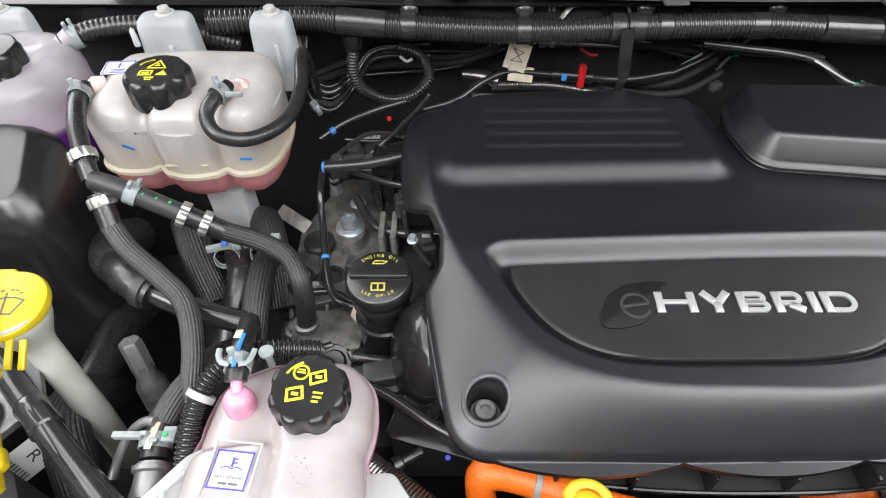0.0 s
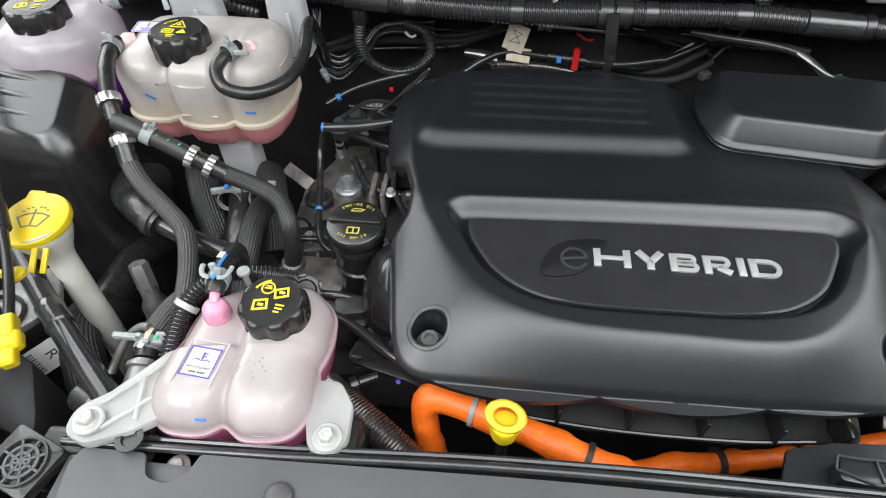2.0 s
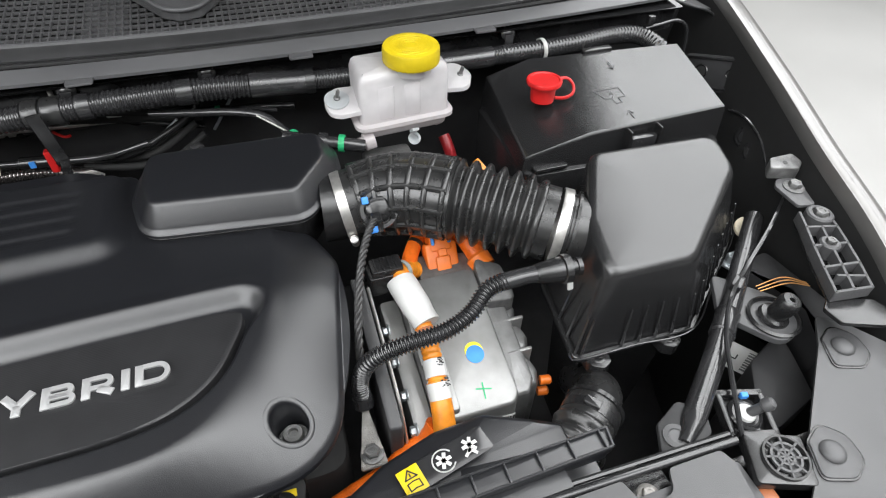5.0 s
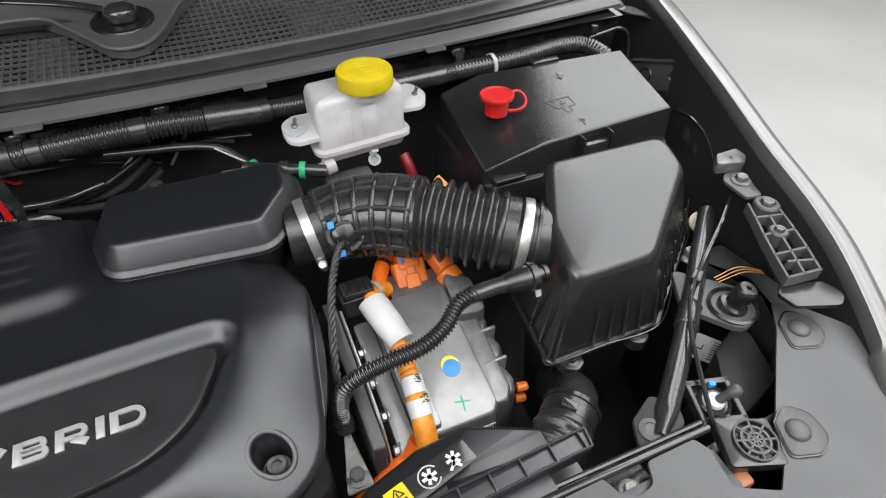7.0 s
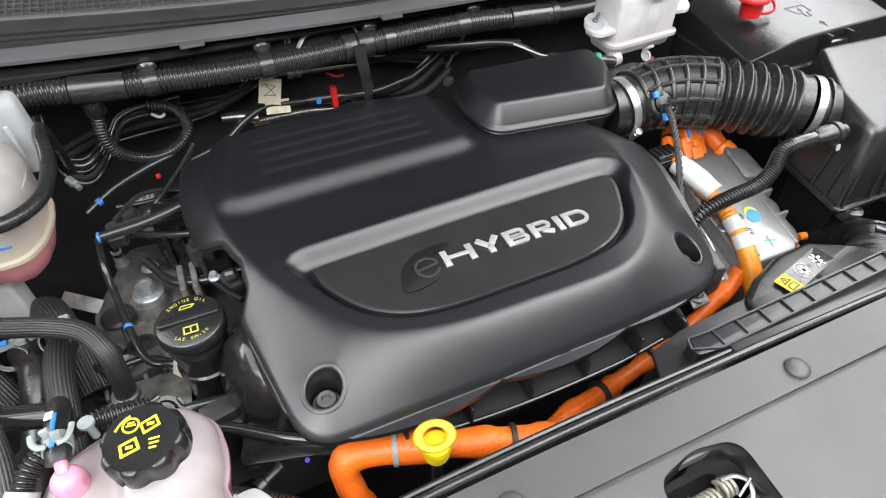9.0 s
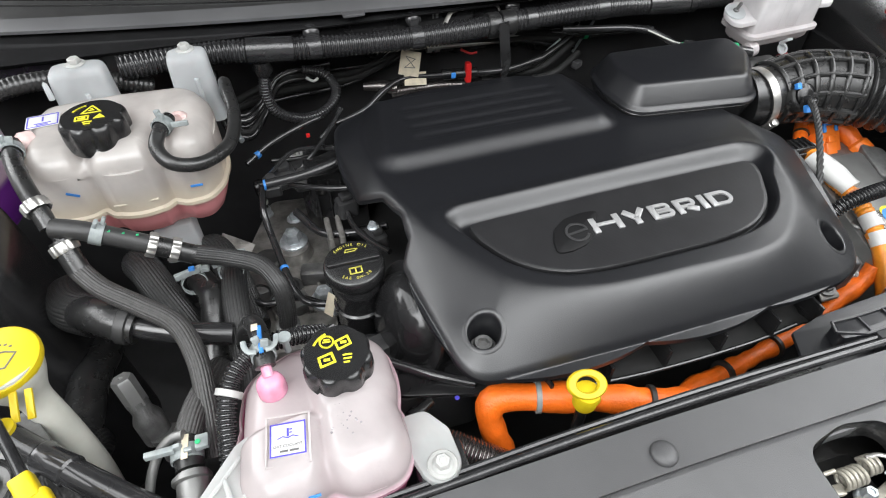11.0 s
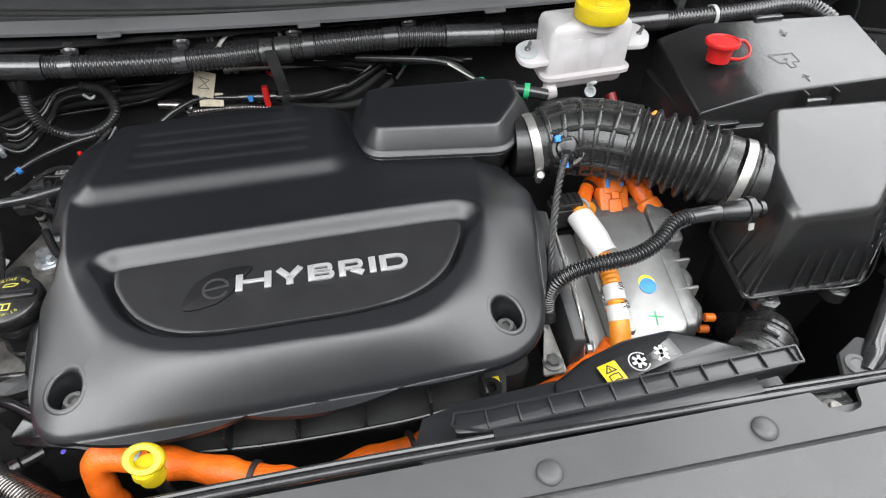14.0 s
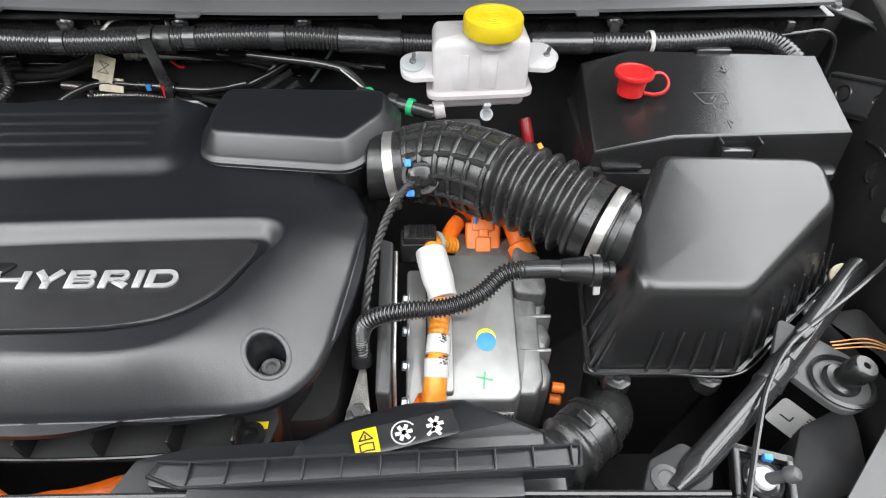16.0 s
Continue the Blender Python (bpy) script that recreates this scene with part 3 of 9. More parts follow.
# ---- harness along the bulkhead ----
HLINE = [(-0.30, 0.72, 1.036), (-0.185, 0.740, 1.030), (-0.134, 0.740, 1.0265), (-0.077, 0.740, 1.021), (0.008, 0.740, 1.015), (0.10, 0.740, 1.0115), (0.19, 0.740, 1.0125), (0.28, 0.740, 1.0165), (0.38, 0.740, 1.0185), (0.45, 0.740, 1.0175), (0.51, 0.740, 1.013), (0.56, 0.740, 1.010)]
harness = thing("wiring_conduit", (0.1, 0.735, 0.99), "thick black convoluted wiring conduit along the bulkhead", "wiring conduit")
part("convoluted_tube", sweep(HLINE, 0.0165, 20, ridge=(0.0062, 0.0024)), LOOM, harness)
part("joint_sleeve", sweep([(-0.138, 0.740, 1.0268), (-0.105, 0.740, 1.0238), (-0.075, 0.740, 1.0208)], 0.0178, 20), LOOM, harness)
for x, z, w in ((-0.044, 1.0185, 0.009), (0.108, 1.0115, 0.009), (0.292, 1.017, 0.008), (0.415, 1.018, 0.010)):
    part("short_sleeve", sweep([(x - w, 0.740, z), (x + w, 0.740, z)], 0.0172, 20), LOOM, harness)
part("end_sleeve", sweep([(0.500, 0.740, 1.0138), (0.578, 0.740, 1.009)], 0.0176, 20), LOOM, harness)
part("end_collar", sweep([(0.576, 0.740, 1.009), (0.588, 0.740, 1.009)], 0.0190, 20), SEMI, harness)
part("thin_tube", sweep([(0.58, 0.740, 1.009), (0.66, 0.737, 1.008), (0.82, 0.736, 1.010), (0.90, 0.736, 1.010)], 0.0145, 18, ridge=(0.0045, 0.0014)), LOOM, harness)
part("smooth_sleeve", sweep([(0.775, 0.736, 1.010), (0.862, 0.736, 1.010)], 0.0160, 18), LOOM, harness)
part("taped_tube", sweep([(0.88, 0.736, 1.010), (0.925, 0.736, 1.010), (0.969, 0.737, 1.010), (1.021, 0.741, 1.010), (1.084, 0.748, 1.011), (1.130, 0.742, 1.008), (1.154, 0.715, 0.998), (1.170, 0.700, 0.978)], 0.0150, 18, ridge=(0.006, 0.0012)), LOOM, harness)
part("tape_wrap", moved(lathe([(0.0185, -0.009), (0.0192, -0.007), (0.0192, 0.007), (0.0185, 0.009)], 24), at(0.231, 0.740, 1.0145, (1, 0, 0), (0, 0, 1))), RUBBER, harness)
part("cable_tie", moved(lathe([(0.0158, -0.003), (0.0172, -0.003), (0.0172, 0.003), (0.0158, 0.003)], 24, None, False), at(0.948, 0.7365, 1.010, (1, 0.05, 0.0), (0, 0, 1))), WHITEP, harness, "white cable tie")
part("support_plate", sweep([(0.158, 0.756, 1.018), (0.166, 0.764, 1.026), (0.178, 0.772, 1.031), (0.21, 0.774, 1.032), (0.246, 0.774, 1.032), (0.252, 0.766, 1.024)], 0.0036, 10, flat=0.55), CAST, harness, "dull metal support strip")


# ---- engine cover ----
COVER_OUT = [(0.008, 0.199, 0.045), (0.20, 0.197, 0.02), (0.35, 0.199, 0.02), (0.514, 0.212, 0.095), (0.556, 0.44, 0.05), (0.530, 0.515, 0.04), (0.42, 0.515, 0.02), (0.352, 0.53, 0.025),
             (0.338, 0.668, 0.03), (-0.040, 0.676, 0.05), (-0.050, 0.595, 0.05), (-0.040, 0.482, 0.010), (-0.014, 0.456, 0.02), (-0.001, 0.415, 0.03), (-0.002, 0.378, 0.012), (-0.016, 0.354, 0.014), (-0.014, 0.335, 0.03)]


def distance(points, xs, ys):
    """Signed distance to a closed outline, positive inside."""
    p = np.array(points, float)
    q = np.roll(p, -1, 0)
    best = np.full(xs.shape, 1e9)
    inside = np.zeros(xs.shape, bool)
    for (ax, ay), (bx, by) in zip(p, q):
        dx, dy = bx - ax, by - ay
        t = np.clip(((xs - ax) * dx + (ys - ay) * dy) / (dx * dx + dy * dy + 1e-12), 0, 1)
        best = np.minimum(best, (xs - ax - t * dx) ** 2 + (ys - ay - t * dy) ** 2)
        cross = ((ay > ys) != (by > ys)) & (xs < (bx - ax) * (ys - ay) / (by - ay + 1e-12) + ax)
        inside ^= cross
    return np.where(inside, 1, -1) * np.sqrt(best)


def smooth(a, b, v):
    t = np.clip((v - a) / (b - a), 0, 1)
    return t * t * (3 - 2 * t)


POCKET = closed_curve([(0.0575, 0.372), (0.064, 0.341), (0.090, 0.299), (0.127, 0.273), (0.175, 0.2625), (0.25, 0.2615), (0.33, 0.264), (0.383, 0.2755), (0.423, 0.304), (0.447, 0.347),
                       (0.456, 0.377), (0.450, 0.390), (0.425, 0.3925), (0.34, 0.391), (0.25, 0.3885), (0.16, 0.385), (0.085, 0.382), (0.062, 0.380)], 8)
CREASE = closed_curve([(-0.013, 0.53), (-0.002, 0.46), (0.023, 0.375), (0.060, 0.312), (0.102, 0.268), (0.165, 0.247), (0.25, 0.242), (0.37, 0.245), (0.432, 0.292), (0.467, 0.36),
                       (0.481, 0.43), (0.488, 0.50), (0.48, 0.60), (0.41, 0.68), (0.25, 0.70), (0.05, 0.69), (-0.006, 0.62)], 8)
BUMP = rounded([(-0.004, 0.496, 0.03), (0.322, 0.505, 0.03), (0.322, 0.68, 0.02), (0.015, 0.68, 0.02)], 0.03, 8)
BOLTS = ((0.0385, 0.241), (0.4725, 0.2540))
cover_line = np.array(rounded(COVER_OUT, 0.03, 8))
full_line = np.array(rounded(COVER_OUT[:11] + [(-0.040, 0.482, 0.03), (-0.016, 0.345, 0.03)], 0.03, 8))


def crown(x, y):
    return 0.968 + 0.03 * np.minimum(y - 0.33, 0.06) - 0.07 * np.maximum(y - 0.40, 0) - 0.02 * (x - 0.27) ** 2


def cover_height(xs, ys):
    d = distance(cover_line, xs, ys)
    z = crown(xs, ys)
    # border falling away outside the crease
    out = np.clip(-distance(CREASE, xs, ys), 0, None)
    k = out / (out + np.clip(distance(full_line, xs, ys), 0, None) + 1e-4)
    fall = 0.049 - 0.022 * smooth(0.28, 0.44, ys) - 0.010 * smooth(0.50, 0.60, ys)
    fall = fall * (1 - smooth(0.075, 0.0, xs) * (0.08 + 0.20 * smooth(0.46, 0.36, ys)) * smooth(0.18, 0.26, ys))
    soft = 0.012 + 0.05 * smooth(0.36, 0.28, ys)
    z = z - fall * (0.86 * (np.sqrt(k * k + soft) - np.sqrt(soft)) + 0.24 * k ** 2)
    z = z - 0.0030 * np.clip(1 - d / 0.006, 0, 1) ** 2
    z = z - 0.0065 * smooth(0.36, 0.50, xs) * smooth(0.36, 0.24, ys)
    # raised rear field with grooves
    e = distance(BUMP, xs, ys)
    z = z + 0.0145 * smooth(-0.017, 0.017, e) * smooth(0.004, 0.02, d)
    for gy in (0.540, 0.566, 0.592, 0.618):
        z = z - 0.0022 * smooth(0.009, 0.002, np.abs(ys - gy)) * smooth(0.045, 0.06, xs) * smooth(0.285, 0.27, xs)
    # pocket for the name plate with a raised upper lip
    e = distance(POCKET, xs, ys)
    rear = smooth(0.34, 0.385, ys)
    z = z + 0.0015 * smooth(-0.034, -0.016, e) * rear
    z = z - (0.015 + 0.0015 * rear) * smooth(-0.003 - 0.017 * rear, 0.006 - 0.002 * rear, e)
    return z


def cover_mesh(outline, cx, cy, na=620, nr=190):
    ol = np.array(outline)
    ang = np.unwrap(np.arctan2(ol[:, 1] - cy, ol[:, 0] - cx))
    rad = np.hypot(ol[:, 0] - cx, ol[:, 1] - cy)
    th = np.linspace(ang[0], ang[0] + 2 * np.pi, na, endpoint=False)
    R = np.interp(th, np.append(ang, ang[0] + 2 * np.pi), np.append(rad, rad[0]))
    s = np.linspace(0, 1, nr) ** 0.75
    s = 1 - (1 - s) ** 1.15
    xs = cx + np.outer(s, R * np.cos(th))
    ys = cy + np.outer(s, R * np.sin(th))
    zs = cover_height(xs, ys)
    xs, ys, zs = xs[1:], ys[1:], zs[1:]
    k = xs.shape[0]
    # skirt below the edge
    for dz, f in ((0.001, 1.0), (0.0060, 1.0), (0.0065, 0.996), (0.003, 0.990)):
        xs = np.vstack([xs, cx + (xs[k - 1] - cx) * f])
        ys = np.vstack([ys, cy + (ys[k - 1] - cy) * f])
        zs = np.vstack([zs, zs[k - 1] - dz])
    vs = np.stack([xs.ravel(), ys.ravel(), zs.ravel()], 1).tolist()
    n = xs.shape[0]
    fs = []
    for a in range(n - 1):
        o, o2 = a * na, (a + 1) * na
        for i in range(na):
            px, py = vs[o + i][:2]
            quad = (o + i, o + (i + 1) % na, o2 + (i + 1) % na, o2 + i)
            if min(math.hypot(px - bx, py - by) for bx, by in BOLTS) > 0.03 or all(math.hypot(vs[q][0] - bx, vs[q][1] - by) > 0.0180 for q in quad for bx, by in BOLTS):
                fs.append(quad)
    vs.append([cx, cy, float(cover_height(np.array([cx]), np.array([cy]))[0])])
    fs += [(len(vs) - 1, (i + 1) % na, i) for i in range(na)]
    return vs, fs


ecover = thing("engine_cover", (0.27, 0.41, 0.88), "large satin black plastic engine cover with hybrid badge", "engine cover")
part("shell", cover_mesh(cover_line, 0.25, 0.435), COVER, ecover, smooth=60)
base_z = 0.968 - 0.0145
rings = []
for z, u in ((-0.002, 1.0), (0.0050, 1.0), (0.0072, 0.995), (0.0085, 0.975), (0.0085, 0.962), (0.0085, 0.75), (0.0085, 0.5), (0.0085, 0.25), (0.0085, 0.03)):
    rings.append([(0.2555 + (x - 0.2555) * 0.955 * u, 0.333 + (y - 0.333) * (0.81 if y > 0.333 else 0.91) * u, base_z + z + 0.03 * ((y - 0.333) * 0.86 * u + 0.003)) for x, y in ccw(POCKET)])
plate = part("name_plate", ring_loft(rings), PLAQUE, ecover, "recessed plate with fine moulded lines")


def on_plate(x, y, dz=0.0, turn=0.0):
    z = base_z + 0.0085 + crown(x, y) - 0.968 + dz
    return Matrix.Translation((x, y, z)) @ Matrix.Rotation(0.05, 4, "X") @ Matrix.Rotation(turn, 4, "Z")


GLYPH_W, STEM = 0.0258, 0.0072


def wide_letters(word, h, depth):
    """Wide sans capitals built of bars and bows; returns one solid per letter."""
    made = []

    def bar(x0, y0, x1, y1, w=STEM):
        d = Vector((x1 - x0, y1 - y0))
        nrm = Vector((-d.y, d.x)).normalized() * w / 2
        a, b = Vector((x0, y0)), Vector((x1, y1))
        q = [a - nrm, b - nrm, b + nrm, a + nrm]
        return slab([p[:] for p in q], 0, depth, 0.0003, 0.0004, 2)

    def flat(x0, x1, y, w=0.0047):
        return slab([(x0, y - w / 2), (x1, y - w / 2), (x1, y + w / 2), (x0, y + w / 2)], 0, depth, 0.0003, 0.0004, 2)

    def stem(x, y0, y1):
        return slab([(x, y0), (x + STEM, y0), (x + STEM, y1), (x, y1)], 0, depth, 0.0003, 0.0004, 2)

    def bow(x0, x1, y0, y1, w=0.0047):
        ro = (y1 - y0) / 2
        outer = [(x0, y0), (x1 - ro, y0)] + arc(ro, -90, 90, 10, (x1 - ro, (y0 + y1) / 2)) + [(x0, y1)]
        ri = ro - w
        inner = [(x0, y0 + w), (x1 - ro, y0 + w)] + arc(ri, -90, 90, 10, (x1 - ro, (y0 + y1) / 2)) + [(x0, y1 - w)]
        n = len(outer)
        vs = [(*p, 0) for p in outer] + [(*p, 0) for p in inner] + [(*p, depth) for p in outer] + [(*p, depth) for p in inner]
        fs = []
        for i in range(n - 1):
            fs += [(2 * n + i, 2 * n + i + 1, 3 * n + i + 1, 3 * n + i), (i, i + 1, 2 * n + i + 1, 2 * n + i), (n + i, 3 * n + i, 3 * n + i + 1, n + i + 1)]
        return vs, fs

    W = GLYPH_W
    for ch in word:
        if ch == "H":
            g, w = join(stem(0, 0, h), stem(W + 0.003, 0, h), flat(STEM - 0.001, W + 0.004, h * 0.52)), W + 0.003 + STEM
        elif ch == "Y":
            g, w = join(bar(0.003, h, W * 0.55, h * 0.42), bar(W * 1.12 - 0.003, h, W * 0.57, h * 0.42), stem(W * 0.56 - STEM / 2, 0, h * 0.5)), W * 1.12
        elif ch == "B":
            g, w = join(stem(0, 0, h), bow(STEM - 0.001, W, h * 0.43, h), bow(STEM - 0.001, W + 0.0015, 0, h * 0.57)), W + 0.002
        elif ch == "R":
            g, w = join(stem(0, 0, h), bow(STEM - 0.001, W, h * 0.35, h), bar(W * 0.52, h * 0.4, W * 0.98, 0.002)), W + 0.002
        elif ch == "I":
            g, w = stem(0, 0, h), STEM
        else:
            g, w = join(stem(0, 0, h), bow(STEM - 0.001, W + 0.004, 0, h)), W + 0.004
        made.append((g, w))
    return made


gap = 0.0042
glyphs = wide_letters("HYBRID", 0.0222, 0.0022)
total = sum(w for g, w in glyphs) + gap * 5
span = 0.1825
x = 0.1955
y_base = 0.3155
for g, w in glyphs:
    m = on_plate(x, y_base, 0.0003) @ Matrix.Diagonal((span / total, 1, 1, 1))
    part("letter", moved(g, m), SILVER, ecover, "satin silver raised letter")
    x += (w + gap) * span / total
leaf = [(0.141, 0.299), (0.160, 0.2985), (0.178, 0.303), (0.190, 0.312), (0.198, 0.327), (0.216, 0.350), (0.192, 0.350), (0.170, 0.346), (0.154, 0.335), (0.146, 0.318)]
part("leaf_emblem", slab(leaf, base_z + 0.007, base_z + 0.0110, 0.01, 0.0008, 4, lift=lambda x, y: 0.03 * (y - 0.33)), LEAF, ecover, "black leaf emblem")
part("emblem_ring", moved(outline_mark(arc(0.0125, 20, 330, 20), 0.0028, 0.0014, False), on_plate(0.176, 0.322, 0.0026)), MATT, ecover)
part("emblem_bar", moved(outline_mark([(-0.010, -0.001), (0.012, 0.002)], 0.0026, 0.0014, False), on_plate(0.176, 0.322, 0.0026)), MATT, ecover)
for bx, by in BOLTS:
    zb = 0.915 if bx < 0.2 else 0.9075
    rings = []
    for r, dz in ((0.0228, -0.0012), (0.0216, 0.0002), (0.0200, 0.0004), (0.0184, 0.0003), (0.0172, -0.0004), (0.0165, -0.0016), (0.0160, -0.0040), (0.0157, -0.008), (0.0154, None), (0.002, None)):
        ang = np.linspace(0, 2 * np.pi, 48, endpoint=False)
        xs, ys = bx + r * np.cos(ang), by + r * np.sin(ang)
        zs = cover_height(xs, ys) + dz if dz is not None else np.full(48, zb - 0.003)
        rings.append(list(zip(xs.tolist(), ys.tolist(), zs.tolist())))
    part("bolt_recess", ring_loft(rings, False), COVER, ecover)
    b = part("fixing_bolt", moved(join(lathe([(0.0140, -0.004), (0.0140, 0.001), (0.0130, 0.002), (0.0105, 0.002)], 30), lathe([(0.0100, 0.001), (0.0100, 0.008), (0.0088, 0.0095), (0.0052, 0.0095), (0.0048, 0.005), (0, 0.005)], 30)), at(bx, by, zb)), ALU_D, ecover, "dull steel bolt in a round recess")

# flange and ribs of the manifold below the cover's front edge
mani = thing("intake_manifold", (0.27, 0.22, 0.8), "black ribbed plastic manifold under the engine cover", "manifold")
part("flange", slab([(0.03, 0.212), (0.20, 0.195), (0.34, 0.194), (0.41, 0.200), (0.432, 0.203), (0.446, 0.200, 0.012), (0.466, 0.206, 0.012), (0.472, 0.232), (0.46, 0.27), (0.05, 0.27)], 0.848, 0.8535, 0.012, 0.0015), NEAR_BLACK, mani)
part("flange_lip", sweep([(0.03, 0.2135, 0.8545), (0.20, 0.1965, 0.8545), (0.34, 0.1955, 0.8545), (0.42, 0.2025, 0.8545)], 0.0022, 8, 0.01), DEEP, mani)
part("body", slab([(0.04, 0.255), (0.25, 0.240), (0.46, 0.245), (0.50, 0.32), (0.02, 0.32)], 0.76, 0.905, 0.02, 0.004), DEEP, mani)
for x in (0.10, 0.17, 0.24, 0.31, 0.38, 0.44):
    part("rib", moved(box(0.004, 0.032, 0.03, 0.001), Matrix.Translation((x, 0.212, 0.853))), DEEP, mani)
part("lug", moved(lathe([(0.013, 0), (0.013, 0.008), (0.007, 0.008), (0.006, 0.002)], 20), at(0.449, 0.2145, 0.8525)), DEEP, mani)
part("paint_mark", moved(box(0.014, 0.008, 0.0008, 0.0002), at(0.4555, 0.2265, 0.8540)), YELLOW, mani, "yellow paint mark")

# ---- resonator on the cover's rear corner ----
reso = thing("air_resonator", (0.46, 0.57, 0.9), "satin black plastic air resonator box", "air resonator")
RLIP = [(0.352, 0.510, 0.035), (0.535, 0.488, 0.035), (0.588, 0.560, 0.06), (0.590, 0.636, 0.045), (0.350, 0.645, 0.045), (0.340, 0.575, 0.06)]
base = np.array(rounded(RLIP, 0.02, 6))


def reso_rings(rows):
    rings = []
    for z, d in rows:
        r = inset(base, d)
        rings.append([(x, y, z + 0.012 * (y - 0.57)) for x, y in r])
    return ring_loft(rings)


part("lower_shell", reso_rings([(0.90, 0.018), (0.93, 0.012), (0.955, 0.004), (0.966, 0.0), (0.9675, 0.001)]), SEMI, reso)
part("lid", reso_rings([(0.968, -0.001), (0.972, -0.0015), (0.9745, 0.0005), (0.976, 0.003), (0.9785, 0.0042), (0.9800, 0.0050), (0.9992, 0.0172), (1.0016, 0.0192), (1.0028, 0.0220), (1.0032, 0.0260)]), COVER, reso)
part("outlet", sweep([(0.555, 0.535, 0.943), (0.595, 0.531, 0.943)], 0.043, 30), SEMI, reso)

# ---- intake hose ----
HOSE = [(0.576, 0.530, 0.944), (0.620, 0.529, 0.951), (0.666, 0.515, 0.957), (0.712, 0.486, 0.959), (0.758, 0.453, 0.958), (0.792, 0.429, 0.955), (0.815, 0.413, 0.952)]
ihose = thing("intake_hose", (0.70, 0.49, 0.91), "black rubber intake hose with square ribs and bellows", "intake hose")
c, s = spline(HOSE, 0.002)
L = s[-1]


def hose_r(u):
    d = u * L
    if d < 0.152:
        return 0.0440 + 0.0050 * smooth(0.02, 0.075, d)
    if d < 0.258:
        w = math.cos(2 * math.pi * (d - 0.152) / 0.0172)
        return 0.0482 + 0.0052 * (math.copysign(abs(w) ** 0.7, w)) * (1 if d < 0.250 else 0.4)
    return 0.0462


part("tube", sweep(HOSE, hose_r, 48, 0.0017), RUBBER, ihose, smooth=50)
ribs = []
for d in (0.028, 0.052, 0.076, 0.100, 0.124, 0.146):
    i = int(d / L * (len(c) - 1))
    t = c[min(i + 2, len(c) - 1)] - c[i - 2]
    g = float(hose_r(d / L)) + 0.0012
    ribs.append(moved(lathe([(0.040, -0.0038), (g + 0.0018, -0.0032), (g + 0.0034, -0.0012), (g + 0.0034, 0.0012), (g + 0.0018, 0.0032), (0.040, 0.0038)], 48), frame_of(c[i], t)))
for k in range(12):
    a = 2 * math.pi * k / 12 + 0.2
    line = []
    for d in np.linspace(0.026, 0.149, 14):
        i = int(d / L * (len(c) - 1))
        t = c[min(i + 2, len(c) - 1)] - c[i - 2]
        g = float(hose_r(d / L)) + 0.0014
        line.append(frame_of(c[i], t) @ Vector((g * math.cos(a), g * math.sin(a), 0)))
    ribs.append(sweep([p[:] for p in line], 0.0036, 8, 0.006))
part("rib_grid", join(*ribs), RUBBER, ihose, "raised square rib grid")
for (pos, nxt, r, w, sa) in ((HOSE[0], HOSE[1], 0.0435, 0.012, 215), ((0.8185, 0.4100, 0.9515), (0.8365, 0.3980, 0.9495), 0.0466, 0.0115, 235)):
    ax = Vector(nxt) - Vector(pos)
    band, screw = worm_clamp(Vector(pos) + ax.normalized() * 0.006, ax, r, w, sa)
    cl = thing("hose_clamp", tuple(pos), "bright steel worm-drive hose clamp round the intake hose", "hose clamp", "intake hose clamps")
    part("band", band, STEEL, cl)
    part("screw", screw, STEEL, cl)
part("end_collar", moved(lathe([(0.040, 0), (0.0450, 0.001), (0.0450, 0.006), (0.0435, 0.007), (0.0435, 0.010), (0.0480, 0.0105), (0.0480, 0.014), (0.0440, 0.0145), (0.043, 0.020), (0.041, 0.030)], 40), frame_of((0.8255, 0.4050, 0.9505), (0.83, -0.55, -0.08))), RUBBER, ihose)
sens = thing("air_sensor", (0.625, 0.482, 0.955), "round black sensor plugged into the intake hose", "sensor")
SM = frame_of((0.617, 0.486, 0.966), (-0.02, -0.78, 0.62)) @ Matrix.Scale(1.12, 4)
part("socket", moved(lathe([(0.022, -0.012), (0.022, 0.004), (0.0205, 0.006), (0.0165, 0.006), (0.016, 0.001), (0, 0.001)], 30), SM), RUBBER, sens)
part("body", moved(lathe([(0.0145, 0), (0.0145, 0.007), (0.011, 0.009), (0.005, 0.010), (0, 0.010)], 24), SM), DEEP, sens)
part("plug", moved(box(0.012, 0.018, 0.016, 0.002), SM @ Matrix.Translation((-0.006, -0.008, 0.006)) @ Matrix.Rotation(0.6, 4, "X")), DEEP, sens)
part("lock_tab", moved(box(0.007, 0.008, 0.006, 0.001), SM @ Matrix.Translation((-0.014, 0.012, 0.006))), BLUE, sens, "blue lock tab")
part("seal_clip", moved(box(0.009, 0.010, 0.006, 0.001), SM @ Matrix.Translation((-0.011, -0.018, 0.014))), BLUE, sens, "pale blue clip")
tw = []
for k in range(3):
    pts = []
    for u in np.linspace(0, 1, 34):
        p = np.array([0.606, 0.462, 0.972]) * (1 - u) ** 2 + 2 * u * (1 - u) * np.array([0.566, 0.395, 0.985]) + u * u * np.array([0.552, 0.33, 0.875])
        a = u * 46 + k * 2.1
        pts.append((p[0] + 0.0028 * math.cos(a), p[1], p[2] + 0.0028 * math.sin(a)))
    tw.append(sweep(pts, 0.0025, 8, 0.004))
part("twisted_lead", join(*tw), RUBBER_D, sens)

